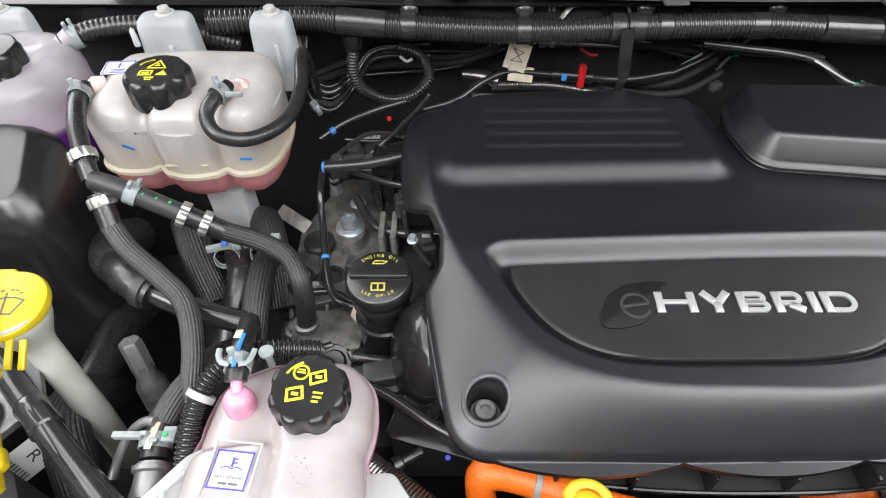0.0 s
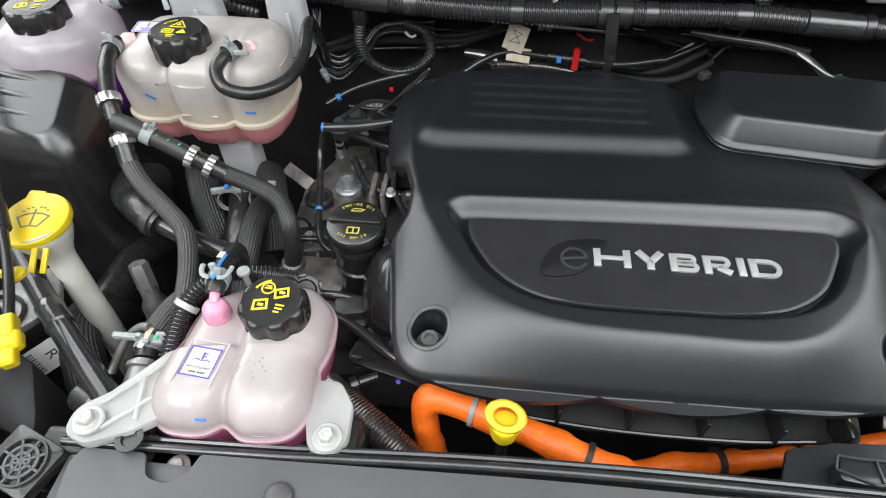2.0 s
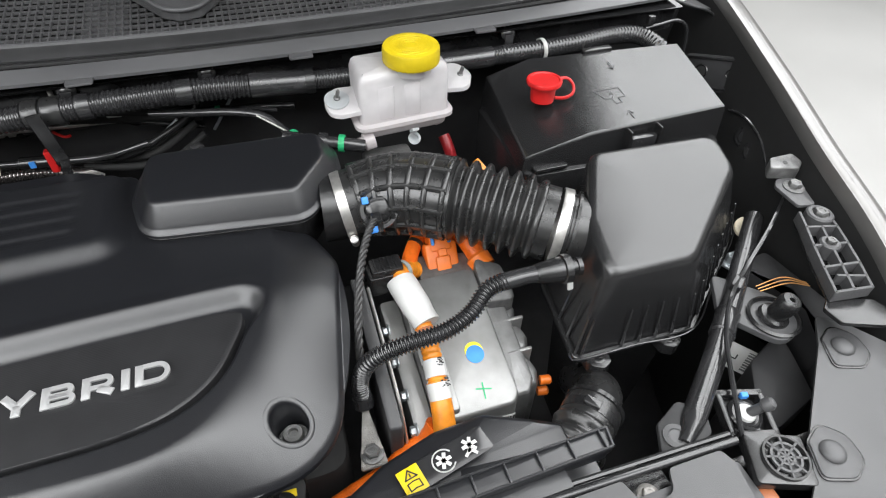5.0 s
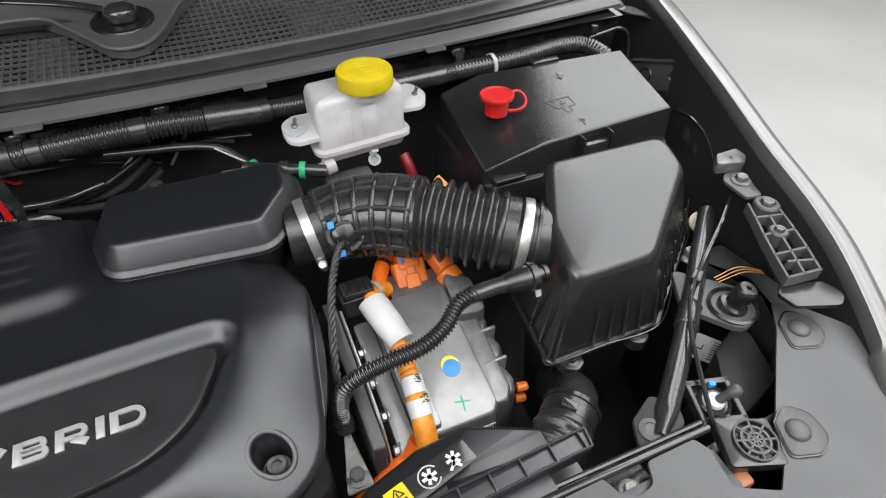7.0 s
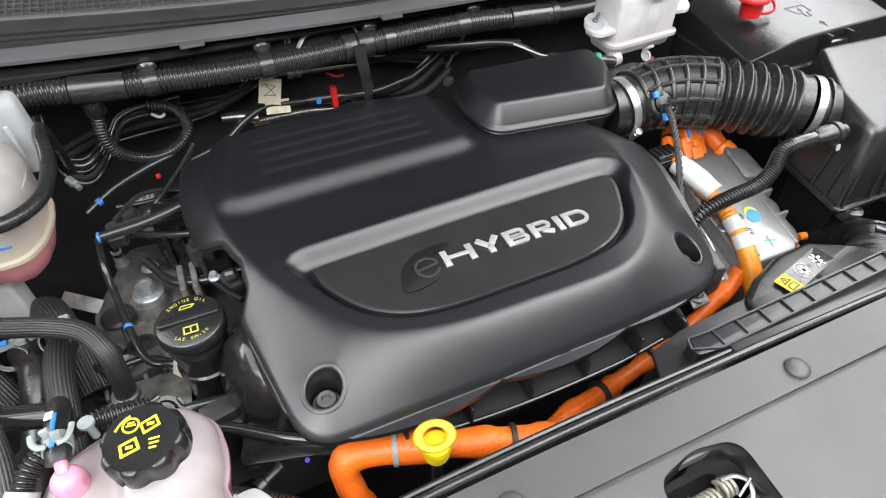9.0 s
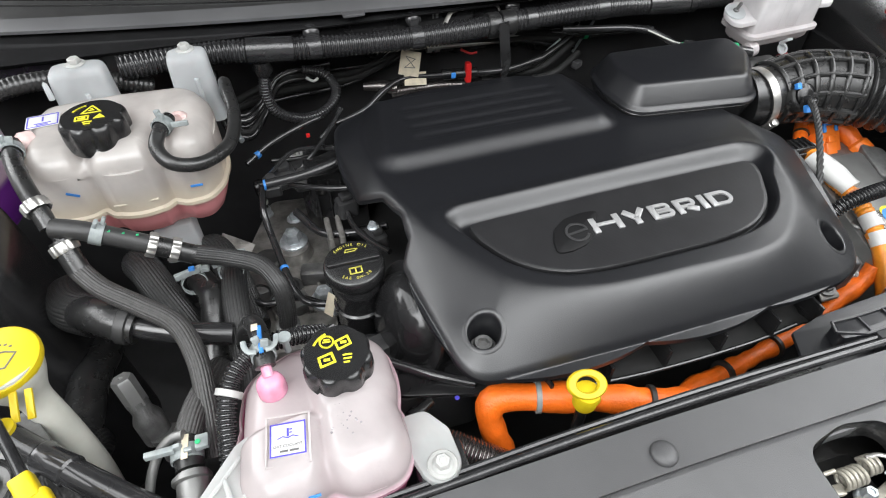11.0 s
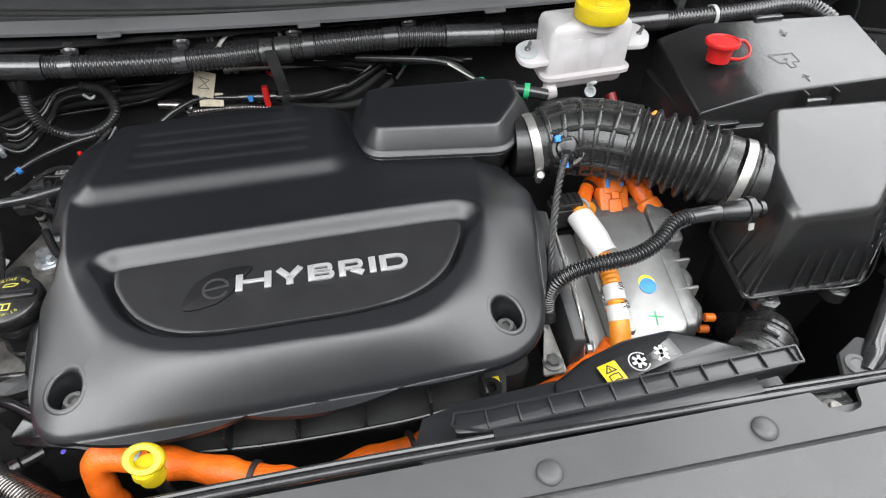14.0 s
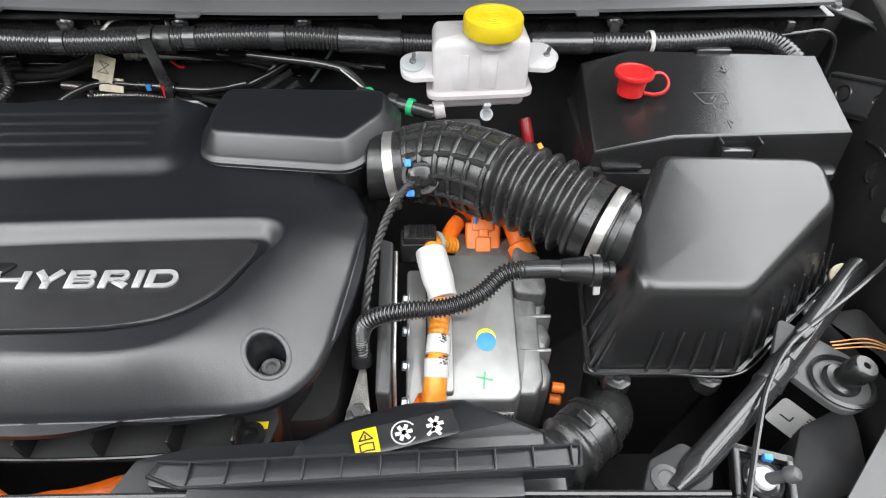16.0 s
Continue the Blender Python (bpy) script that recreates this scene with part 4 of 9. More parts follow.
# ---- air filter housing ----
ATOP = [(0.826, 0.300, 0.022), (0.940, 0.297, 0.03), (1.062, 0.400, 0.03), (1.068, 0.458, 0.03), (0.882, 0.465, 0.025), (0.836, 0.377, 0.03)]
airbox = thing("air_filter_housing", (0.95, 0.36, 0.82), "black moulded plastic air filter housing", "air filter box")
abase = np.array(rounded(ccw(ATOP), 0.02, 6))


def lid_z(x, y):
    return 0.26 * (y - 0.30)


AFLANGE = [(0.797, 0.279, 0.006), (0.952, 0.277, 0.008), (1.100, 0.396, 0.012), (1.100, 0.478, 0.02), (0.885, 0.486, 0.02), (0.806, 0.385, 0.02)]
aflange = np.array(rounded(ccw(AFLANGE), 0.02, 6))


def lid_ring(z, u, d, k):
    ring = aflange + (abase - aflange) * u
    return [(x, y, z + k * lid_z(x, y)) for x, y in inset(ring, d)]


part("lid", ring_loft([lid_ring(0.866, 0.0, 0.0, 0.35), lid_ring(0.872, 0.04, 0.0, 0.35), lid_ring(0.943, 0.80, 0.0, 0.9), lid_ring(0.953, 0.90, 0.0, 1), lid_ring(0.9595, 0.965, 0.0, 1), lid_ring(0.9635, 1.0, 0.0008, 1),
                       lid_ring(0.9662, 1.0, 0.0032, 1), lid_ring(0.9680, 1.0, 0.0060, 1), lid_ring(0.9690, 1.0, 0.0090, 1), lid_ring(0.9694, 1.0, 0.0125, 1)], False), SEMI, airbox, smooth=45)
part("flange", ring_loft([lid_ring(0.860, 0.0, -0.001, 0.35), lid_ring(0.860, 0.0, -0.006, 0.35), lid_ring(0.8665, 0.0, -0.006, 0.35), lid_ring(0.8675, 0.0, -0.005, 0.35), lid_ring(0.8675, 0.0, -0.001, 0.35)], False, False), SEMI, airbox)
part("flange_bead", sweep([(p[0], p[1], 0.8675 + 0.35 * lid_z(*p)) for p in ((0.790, 0.286), (0.794, 0.2735), (0.870, 0.2715), (0.954, 0.2710), (1.030, 0.332), (1.106, 0.394), (1.106, 0.44))], 0.0013, 6, 0.006), GLOSS, airbox)
part("lower_case", ring_loft([lid_ring(0.60, 0.6, 0.02, 0), lid_ring(0.80, 0.3, 0.012, 0), lid_ring(0.859, 0.0, 0.008, 0.35)]), SEMI, airbox)
for edge, us in (((0, 1), (0.02, 0.37, 0.52, 0.67, 0.82, 0.98)), ((1, 2), (0.12, 0.24, 0.36, 0.48, 0.60, 0.72, 0.84, 0.95)), ((5, 0), (0.50, 0.75, 0.98))):
    for u in us:
        fa, fb, ta_, tb_ = (np.array(p[:2]) for p in (AFLANGE[edge[0]], AFLANGE[edge[1]], ATOP[edge[0]], ATOP[edge[1]]))
        low, high = fa + (fb - fa) * u, ta_ + (tb_ - ta_) * u
        out = np.array([fb[1] - fa[1], fa[0] - fb[0]])
        out = 0.0022 * out / np.linalg.norm(out)
        low, high = low + out, high + out
        mid = low + (high - low) * 0.42
        part("rib", sweep([(low[0], low[1], 0.868 + 0.35 * lid_z(*low)), (mid[0], mid[1], 0.922 + 0.65 * lid_z(*mid))], lambda u: 0.0021 - 0.0012 * u, 8), GLOSS, airbox)
for x, y, z in ((0.824, 0.272, 0.858), (0.922, 0.272, 0.858)):
    lug = part("screw_lug", slab([(x - 0.016, y + 0.016), (x - 0.013, y - 0.008), (x, y - 0.015), (x + 0.013, y - 0.008), (x + 0.016, y + 0.016)], z - 0.018, z, 0.008, 0.0015), SEMI, airbox)
    part("screw", moved(hexbolt(0.0045, 0.006, 1.6), at(x, y, z - 0.001)), SEMI, lug)

# breather hose to the housing
bh = thing("breather_hose", (0.66, 0.37, 0.9), "black convoluted breather hose with quick connector", "breather hose")
part("convoluted_tube", sweep([(0.548, 0.315, 0.848), (0.548, 0.320, 0.868), (0.556, 0.3185, 0.897), (0.574, 0.317, 0.913), (0.605, 0.315, 0.923), (0.645, 0.315, 0.928), (0.676, 0.323, 0.937), (0.700, 0.337, 0.951), (0.722, 0.341, 0.955)], 0.0105, 18, ridge=(0.0042, 0.0026)), LOOM, bh)
part("smooth_tube", sweep([(0.716, 0.3405, 0.954), (0.745, 0.340, 0.956), (0.772, 0.338, 0.956)], 0.0098, 18), GLOSS, bh)
part("cuff", sweep([(0.548, 0.310, 0.836), (0.548, 0.315, 0.848)], 0.0120, 18), GLOSS, bh)
part("connector", moved(lathe([(0.0112, 0), (0.013, 0.004), (0.015, 0.022), (0.0165, 0.032), (0.0165, 0.046), (0.010, 0.047), (0.010, 0.058), (0.012, 0.058), (0.012, 0.064), (0, 0.064)], 24), frame_of((0.758, 0.339, 0.956), (1, -0.06, 0.0)) @ Matrix.Diagonal((0.9, 0.9, 0.85, 1))), SEMI, bh)
part("lock_ring", moved(lathe([(0.0168, 0), (0.019, 0.001), (0.019, 0.009), (0.0168, 0.010)], 24), frame_of((0.789, 0.337, 0.956), (1, -0.06, 0.0)) @ Matrix.Diagonal((0.9, 0.9, 1, 1))), SEMI, bh)
part("grey_tab", moved(box(0.007, 0.014, 0.003, 0.0008), frame_of((0.795, 0.324, 0.944), (0.1, -0.85, 0.3))), WHITEP, bh, "pale grey release tab")


# ---- fuse box ----
fuse = thing("fuse_box", (0.99, 0.62, 0.95), "black plastic fuse box with embossed lid", "fuse box")


def fuse_z(x, y):
    return 0.12 * (y - 0.53)


FTOP = [(0.832, 0.530), (0.925, 0.524), (1.150, 0.532), (1.172, 0.694), (0.915, 0.714), (0.846, 0.712)]
lid_line = np.array(FTOP)


def lid_at(x, y, z):
    return (x, y, z + fuse_z(x, y) - 0.026 * min(1.0, max(0.0, (0.925 - x) / 0.093)))


low = [(x, y, 0.935 + 0.3 * fuse_z(x, y)) for x, y in inset(lid_line, -0.005)]
rim0 = [lid_at(x, y, 0.9865) for x, y in inset(lid_line, -0.0006)]
rim1 = [lid_at(x, y, 0.9900) for x, y in inset(lid_line, 0.0008)]
rim2 = [lid_at(x, y, 0.9918) for x, y in inset(lid_line, 0.0035)]
walls = ring_loft([low, rim0, rim1, rim2], True, False)
part("lid", (walls[0], list(walls[1]) + [(18, 19, 22, 23), (19, 20, 21, 22)]), SEMI, fuse, smooth=30)
part("lid_ledge", moved(box(0.05, 0.012, 0.006, 0.0015), Matrix.Translation((0.868, 0.522, 0.946))), SEMI, fuse)
part("lid_ledge", moved(box(0.035, 0.010, 0.005, 0.0015), Matrix.Translation((0.915, 0.519, 0.938))), SEMI, fuse)
part("base_tray", slab([(0.83, 0.515), (1.145, 0.507), (1.17, 0.692), (0.83, 0.710)], 0.82, 0.944, 0.02, 0.003), SEMI, fuse)
latch = part("latch", moved(join(box(0.042, 0.010, 0.018, 0.002)), Matrix.Translation((1.003, 0.514, 0.962))), GLOSS, fuse)
for x in (0.979, 1.027):
    part("latch_guard", moved(box(0.003, 0.016, 0.03, 0.001), Matrix.Translation((x, 0.516, 0.962))), SEMI, fuse)
part("rear_latch", moved(box(0.05, 0.012, 0.014, 0.002), Matrix.Translation((1.03, 0.706, 1.002))), SEMI, fuse)
FT = lambda x, y, dz=0.0: Matrix.Translation((x, y, 0.992 + fuse_z(x, y) + dz)) @ Matrix.Rotation(0.12, 4, "X")
part("embossed_symbol", moved(join(outline_mark([(-0.022, 0.014), (0.018, 0.014), (0.018, -0.008), (0.006, -0.008), (0.006, -0.02), (-0.004, -0.02), (-0.004, -0.008), (-0.014, -0.008)], 0.0011, 0.0004), outline_mark([(0.004, 0.009), (-0.003, 0.001), (0.004, 0.002), (-0.002, -0.006)], 0.001, 0.0004, False)), FT(0.995, 0.595)), TRIM, fuse)
part("embossed_arrow", moved(join(outline_mark([(-0.005, 0.002), (0, 0.008), (0.005, 0.002)], 0.0016, 0.0008, False), outline_mark([(0, 0.007), (0, -0.008)], 0.0016, 0.0008, False)), FT(1.0, 0.548)), TRIM, fuse)
part("embossed_arrow", moved(join(outline_mark([(-0.005, -0.002), (0, -0.008), (0.005, -0.002)], 0.0016, 0.0008, False), outline_mark([(0, -0.007), (0, 0.008)], 0.0016, 0.0008, False)), FT(1.03, 0.662)), TRIM, fuse)
rcap = thing("terminal_cap", (0.892, 0.615, 1.0), "red plastic terminal cap with loop strap", "terminal cap")
part("cap", moved(lathe([(0.0165, 0), (0.0180, 0.020), (0.0195, 0.0235), (0.0245, 0.0250), (0.0252, 0.0285), (0.0240, 0.0310), (0.0215, 0.0312), (0.0205, 0.0298), (0.008, 0.0290), (0, 0.0296)], 40), Matrix.Translation((0.888, 0.607, 1.003)) @ Matrix.Rotation(-0.05, 4, "X")), RED, rcap)
part("strap", sweep([(0.908, 0.608, 1.029), (0.922, 0.614, 1.028), (0.931, 0.613, 1.024), (0.934, 0.604, 1.018), (0.928, 0.595, 1.012), (0.916, 0.594, 1.008), (0.904, 0.600, 1.007)], 0.0030, 10, flat=0.7), RED, rcap)

# ---- brake fluid reservoir ----
brake = thing("brake_fluid_reservoir", (0.695, 0.665, 0.96), "milky white brake fluid reservoir with yellow cap", "fluid reservoir")
BO = [(0.628, 0.626), (0.764, 0.636), (0.760, 0.712), (0.628, 0.702)]
bb = np.array(rounded(ccw(BO), 0.014, 5))
rings = [[(x, y, z) for x, y in inset(bb, d)] for z, d in ((0.962, 0.018), (0.965, 0.011), (0.970, 0.007), (0.982, 0.005), (0.984, -0.004), (0.9895, -0.004), (0.9915, 0.003), (0.995, 0.004), (1.050, 0.004), (1.058, 0.007), (1.062, 0.012))]
part("tank", ring_loft(rings), TANK_D, brake, smooth=55)
for x in (0.668, 0.705):
    part("front_panel", moved(box(0.024, 0.006, 0.050, 0.0025), Matrix.Translation((x, 0.6350 + (x - 0.668) * 0.07, 0.993))), TANK_D, brake)
part("neck", moved(lathe([(0.029, 0), (0.029, 0.016)], 32), Matrix.Translation((0.709, 0.655, 1.052))), TANK_D, brake)
cap = part("cap", moved(lathe([(0.0370, 0), (0.0375, 0.002), (0.0375, 0.018), (0.0365, 0.0205), (0.034, 0.021), (0, 0.021)], 64, lambda a, r, z: 1 + (0.012 * math.cos(32 * a) if r > 0.0365 else 0)), Matrix.Translation((0.709, 0.652, 1.066))), YELLOW, brake, "yellow ribbed screw cap")
for r in (0.010, 0.016, 0.0225, 0.0285):
    part("moulded_ring", moved(lathe([(r - 0.0012, 0), (r - 0.0008, 0.0007), (r + 0.0008, 0.0007), (r + 0.0012, 0)], 48), Matrix.Translation((0.709, 0.652, 1.0868))), YELLOW, cap)
for n, r, h in ((26, 0.0195, 0.0032), (20, 0.0130, 0.0024)):
    words = [moved(box(0.0018 + 0.0012 * ((k * 7) % 3), h, 0.0006, 0.0002), Matrix.Translation((0.709, 0.652, 1.0868)) @ Matrix.Rotation(2 * math.pi * k / n, 4, "Z") @ Matrix.Translation((0, r, 0))) for k in range(n) if k % 7 != 3]
    part("moulded_writing", join(*words), YELLOW, cap)
for x0, x1, by, zz in ((0.640, 0.606, 0.656, 1.018), (0.758, 0.786, 0.671, 1.018)):
    lug = part("mounting_lug", slab([(x0, by - 0.022), (x0, by + 0.020), (x1, by + 0.021, 0.02), (x1 + (x1 - x0) * 0.55, by + 0.004, 0.02), (x1 + (x1 - x0) * 0.4, by - 0.018, 0.015), (x1, by - 0.024, 0.015)], zz - 0.004, zz + 0.004, 0.006, 0.0015, lift=lambda x, y: (y - 0.66) * 0.35), TANK_D, brake)
    part("washer", moved(lathe([(0.0165, 0), (0.0168, 0.0012), (0.0160, 0.0022), (0.0100, 0.0016), (0.0080, 0.0026), (0.004, 0.003)], 28), frame_of((x1, by, zz + 0.003), (0, -0.33, 1))), MILK, lug)
    part("stud", moved(lathe([(0.0046, 0), (0.0046, 0.004), (0.0027, 0.005), (0.0027, 0.015), (0.0018, 0.017)], 14), frame_of((x1, by, zz + 0.004), (0.15, -0.33, 1))), ALU_D, lug)
part("side_port", moved(lathe([(0.0125, 0), (0.0125, 0.014), (0.0085, 0.016), (0.0085, 0.026)], 20), frame_of((0.648, 0.634, 0.966), (-1, -0.1, -0.15))), TANK_D, brake)
part("drain_clip", moved(join(lathe([(0.009, 0), (0.009, 0.003), (0.0055, 0.003), (0.0055, 0)], 20), moved(box(0.010, 0.004, 0.02, 0.001), Matrix.Translation((0, 0.01, 0)))), frame_of((0.706, 0.632, 0.957), (0, -0.7, 0.6))), MILK, brake)
bhose = thing("brake_fluid_hose", (0.57, 0.65, 0.95), "black hose with green ring to the fluid reservoir", "hose")
part("hose", sweep([(0.632, 0.622, 0.965), (0.60, 0.628, 0.972), (0.565, 0.640, 0.975), (0.53, 0.66, 0.975)], 0.009, 14), GLOSS, bhose)
part("collar", moved(lathe([(0.0092, 0), (0.0125, 0), (0.0125, 0.012), (0.0092, 0.012)], 20), frame_of((0.585, 0.633, 0.974), (-1, 0.35, 0.08))), GLOSS, bhose)
part("green_ring", moved(lathe([(0.0095, 0), (0.0118, 0), (0.0118, 0.008), (0.0095, 0.008)], 20), frame_of((0.606, 0.627, 0.971), (-1, 0.35, 0.08))), GREEN, bhose, "green seal ring")


# ---- inverter and its orange leads ----
inv = thing("power_inverter", (0.68, 0.36, 0.72), "cast aluminium power inverter housing", "inverter")


def inv_z(x, y):
    return 0.30 * (y - 0.33)


part("housing", slab([(0.622, 0.262), (0.716, 0.262), (0.724, 0.272), (0.724, 0.435), (0.622, 0.435)], 0.70, 0.852, 0.012, 0.004, lift=inv_z), ALU, inv)
# side castings: darker colour stands in for the shade on this side
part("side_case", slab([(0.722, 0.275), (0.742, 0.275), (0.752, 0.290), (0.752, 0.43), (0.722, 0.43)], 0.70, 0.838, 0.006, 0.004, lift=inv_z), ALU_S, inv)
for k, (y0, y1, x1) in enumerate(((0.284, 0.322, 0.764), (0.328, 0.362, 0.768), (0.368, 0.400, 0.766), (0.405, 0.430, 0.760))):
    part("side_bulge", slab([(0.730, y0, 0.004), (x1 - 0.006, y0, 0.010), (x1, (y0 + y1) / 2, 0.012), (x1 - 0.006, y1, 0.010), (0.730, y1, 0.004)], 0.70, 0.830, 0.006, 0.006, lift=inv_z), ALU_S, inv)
    part("side_ridge", slab([(0.728, y1 + 0.0005), (x1 + 0.0005, y1 + 0.0005, 0.002), (x1 + 0.0010, y1 + 0.005, 0.002), (0.728, y1 + 0.005)], 0.72, 0.838, 0.002, 0.0012, lift=inv_z), ALU, inv)
part("side_cover", slab([(0.597, 0.262), (0.621, 0.262), (0.621, 0.43), (0.597, 0.43)], 0.70, 0.832, 0.006, 0.003, lift=inv_z), ALU, inv)
part("flange_ridge", slab([(0.636, 0.268), (0.650, 0.268), (0.650, 0.42), (0.636, 0.42)], 0.84, 0.860, 0.004, 0.002, lift=inv_z), ALU, inv)
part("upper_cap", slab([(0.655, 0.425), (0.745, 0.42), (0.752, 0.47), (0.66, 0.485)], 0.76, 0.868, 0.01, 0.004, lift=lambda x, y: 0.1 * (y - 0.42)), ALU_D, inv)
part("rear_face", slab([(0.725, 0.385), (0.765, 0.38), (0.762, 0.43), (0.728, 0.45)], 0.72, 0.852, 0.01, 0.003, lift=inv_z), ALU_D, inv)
for y in (0.275, 0.315, 0.355, 0.395):
    part("bolt", moved(hexbolt(0.006, 0.008), frame_of((0.600, y, 0.826 + inv_z(0, y)), (-1, 0, 0.15), (0, 1, 0))), ZINC, inv)
    part("boss", moved(lathe([(0.011, 0), (0.011, 0.006), (0.009, 0.008)], 16), frame_of((0.633, y + 0.01, 0.849 + inv_z(0, y)), (0, 0, 1))), ALU, inv)
TOPI = lambda x, y, dz=0.0: Matrix.Translation((x, y, 0.852 + inv_z(x, y) + dz)) @ Matrix.Rotation(0.29, 4, "X")
part("yellow_dot", moved(lathe([(0.0112, 0), (0.0112, 0.0005)], 32), TOPI(0.6885, 0.331, 0.0002)), YINK, inv, "yellow paint dot")
part("blue_dot", moved(lathe([(0.0110, 0), (0.0110, 0.0009)], 32), TOPI(0.6885, 0.3265, 0.0003)), BLUE, inv, "blue paint dot")
part("pen_cross", moved(join(outline_mark([(-0.008, 0.004), (0.009, 0.0)], 0.0016, 0.0004, False), outline_mark([(0.001, 0.009), (-0.001, -0.009)], 0.0016, 0.0004, False)), TOPI(0.684, 0.284, 0.0003)), GREEN, inv)
part("rating_label", moved(box(0.045, 0.018, 0.0008, 0.0002), frame_of((0.695, 0.2612, 0.80), (0, -1, 0), (0, 0, 1))), WHITE, inv, "white label with bars")
for k in range(9):
    part("label_bar", moved(box(0.0016 if k % 3 else 0.003, 0.012, 0.0004, 0.0001), frame_of((0.682 + 0.0042 * k, 0.2603, 0.80), (0, -1, 0), (0, 0, 1))), INK, inv)
for z in (0.800, 0.775):
    part("orange_plug", moved(lathe([(0.006, 0), (0.006, 0.012), (0.004, 0.014)], 12), frame_of((0.764, 0.292, z + 0.01), (1, -0.2, 0))), ORANGE_P, inv)
shield = thing("heat_shield_plate", (0.57, 0.36, 0.8), "upright black plate with bright sheet edge", "heat shield")
part("plate", slab([(0.566, 0.265), (0.582, 0.262), (0.582, 0.44), (0.566, 0.445)], 0.70, 0.868, 0.004, 0.003, lift=inv_z), MATT, shield)
part("sheet_edge", sweep([(0.5855, 0.262, 0.775), (0.5855, 0.270, 0.815), (0.5855, 0.30, 0.853), (0.5855, 0.36, 0.872), (0.5855, 0.43, 0.893)], 0.0022, 8, flat=1.4), STEEL, shield)
part("bracket", slab([(0.528, 0.25), (0.56, 0.25), (0.552, 0.31), (0.545, 0.31)], 0.80, 0.804, 0.004, 0.001, lift=lambda x, y: 0.4 * (y - 0.25)), CAST, shield)
part("bracket_bolt", moved(hexbolt(0.009, 0.008), at(0.545, 0.265, 0.808)), ALU_D, shield)

lead = thing("high_voltage_lead", (0.63, 0.35, 0.8), "orange high-voltage lead with white tape and labels", "cable")
LEAD = [(0.655, 0.462, 0.872), (0.634, 0.448, 0.888), (0.628, 0.425, 0.890), (0.633, 0.395, 0.880), (0.636, 0.36, 0.876), (0.634, 0.32, 0.868), (0.630, 0.275, 0.845)]
part("sleeve", sweep(LEAD, 0.0115, 16, ridge=(0.006, 0.0012)), AMBER, lead)
part("white_wrap", sweep([(0.627, 0.432, 0.891), (0.633, 0.400, 0.888), (0.641, 0.366, 0.880)], lambda u: 0.0182 + 0.0012 * math.sin(5 * u), 18, 0.004, flat=0.72, wander=0.05), WHITE, lead, "white tape wrap")
part("label_wrap", sweep([(0.6345, 0.322, 0.868), (0.6325, 0.303, 0.861)], 0.0130, 18), WHITE, lead, "white label with code block")
part("label_wrap", sweep([(0.6320, 0.2985, 0.859), (0.6310, 0.282, 0.849)], 0.0134, 18), WHITE, lead, "white label with code block")
for y, z in ((0.313, 0.8785), (0.291, 0.8685)):
    dots = [(random.uniform(-0.005, 0.005), random.uniform(-0.005, 0.005), random.uniform(0.001, 0.003), 0.0012) for _ in range(26)]
    part("code_block", moved(bars(dots, 0.0005), Matrix.Translation((0.638, y, z - 0.0005)) @ Matrix.Rotation(0.25, 4, "X")), INK, lead)
part("band", moved(lathe([(0.0118, 0), (0.0134, 0), (0.0134, 0.008), (0.0118, 0.008)], 20), frame_of((0.6365, 0.358, 0.8755), (0, -1, -0.1))), COPPER, lead, "brown fastening band")
part("tie_tail", sweep([(0.646, 0.354, 0.877), (0.670, 0.352, 0.879)], 0.0035, 8), COPPER, lead)
part("grey_tie", moved(lathe([(0.012, 0), (0.0138, 0), (0.0138, 0.005), (0.012, 0.005)], 20, None, False), frame_of((0.638, 0.452, 0.888), (-0.8, -0.5, 0.2))), CLEARC, lead)
part("boot", sweep([(0.631, 0.30, 0.858), (0.630, 0.278, 0.846), (0.627, 0.255, 0.825), (0.622, 0.23, 0.80)], lambda u: 0.0122 + 0.002 * u, 16), AMBER, lead)
lead2 = thing("high_voltage_lead", (0.67, 0.50, 0.84), "orange high-voltage lead with blue-locked connector", "cable")
part("connector", moved(join(box(0.044, 0.026, 0.05, 0.003), moved(box(0.030, 0.03, 0.028, 0.003), Matrix.Translation((0, 0, 0.038)))), frame_of((0.693, 0.455, 0.850), (0.02, 0.6, 0.72), (0, -1, 0.6))), ORANGE_P, lead2)
CF = frame_of((0.693, 0.455, 0.850), (0.02, 0.6, 0.72), (0, -1, 0.6))
part("blue_clip", moved(join(box(0.026, 0.008, 0.010, 0.0015), moved(box(0.004, 0.010, 0.018, 0.001), Matrix.Translation((-0.011, 0, -0.010))), moved(box(0.004, 0.010, 0.018, 0.001), Matrix.Translation((0.011, 0, -0.010)))), CF @ Matrix.Translation((0, 0.014, 0.058))), BLUE, lead2, "blue lock clip")
part("moulded_step", moved(join(box(0.020, 0.006, 0.020, 0.002), moved(box(0.012, 0.008, 0.010, 0.001), Matrix.Translation((0, 0, 0.02)))), CF @ Matrix.Translation((0, 0.014, 0.012))), ORANGE_P, lead2)
part("blue_lock", moved(box(0.024, 0.010, 0.016, 0.002), frame_of((0.694, 0.482, 0.905), (0.02, 0.6, 0.72), (0, -1, 0.6))), BLUE, lead2, "blue connector lock")
part("lead", sweep([(0.646, 0.462, 0.876), (0.655, 0.482, 0.880), (0.672, 0.505, 0.885), (0.70, 0.53, 0.885)], 0.0105, 14), ORANGE, lead2)
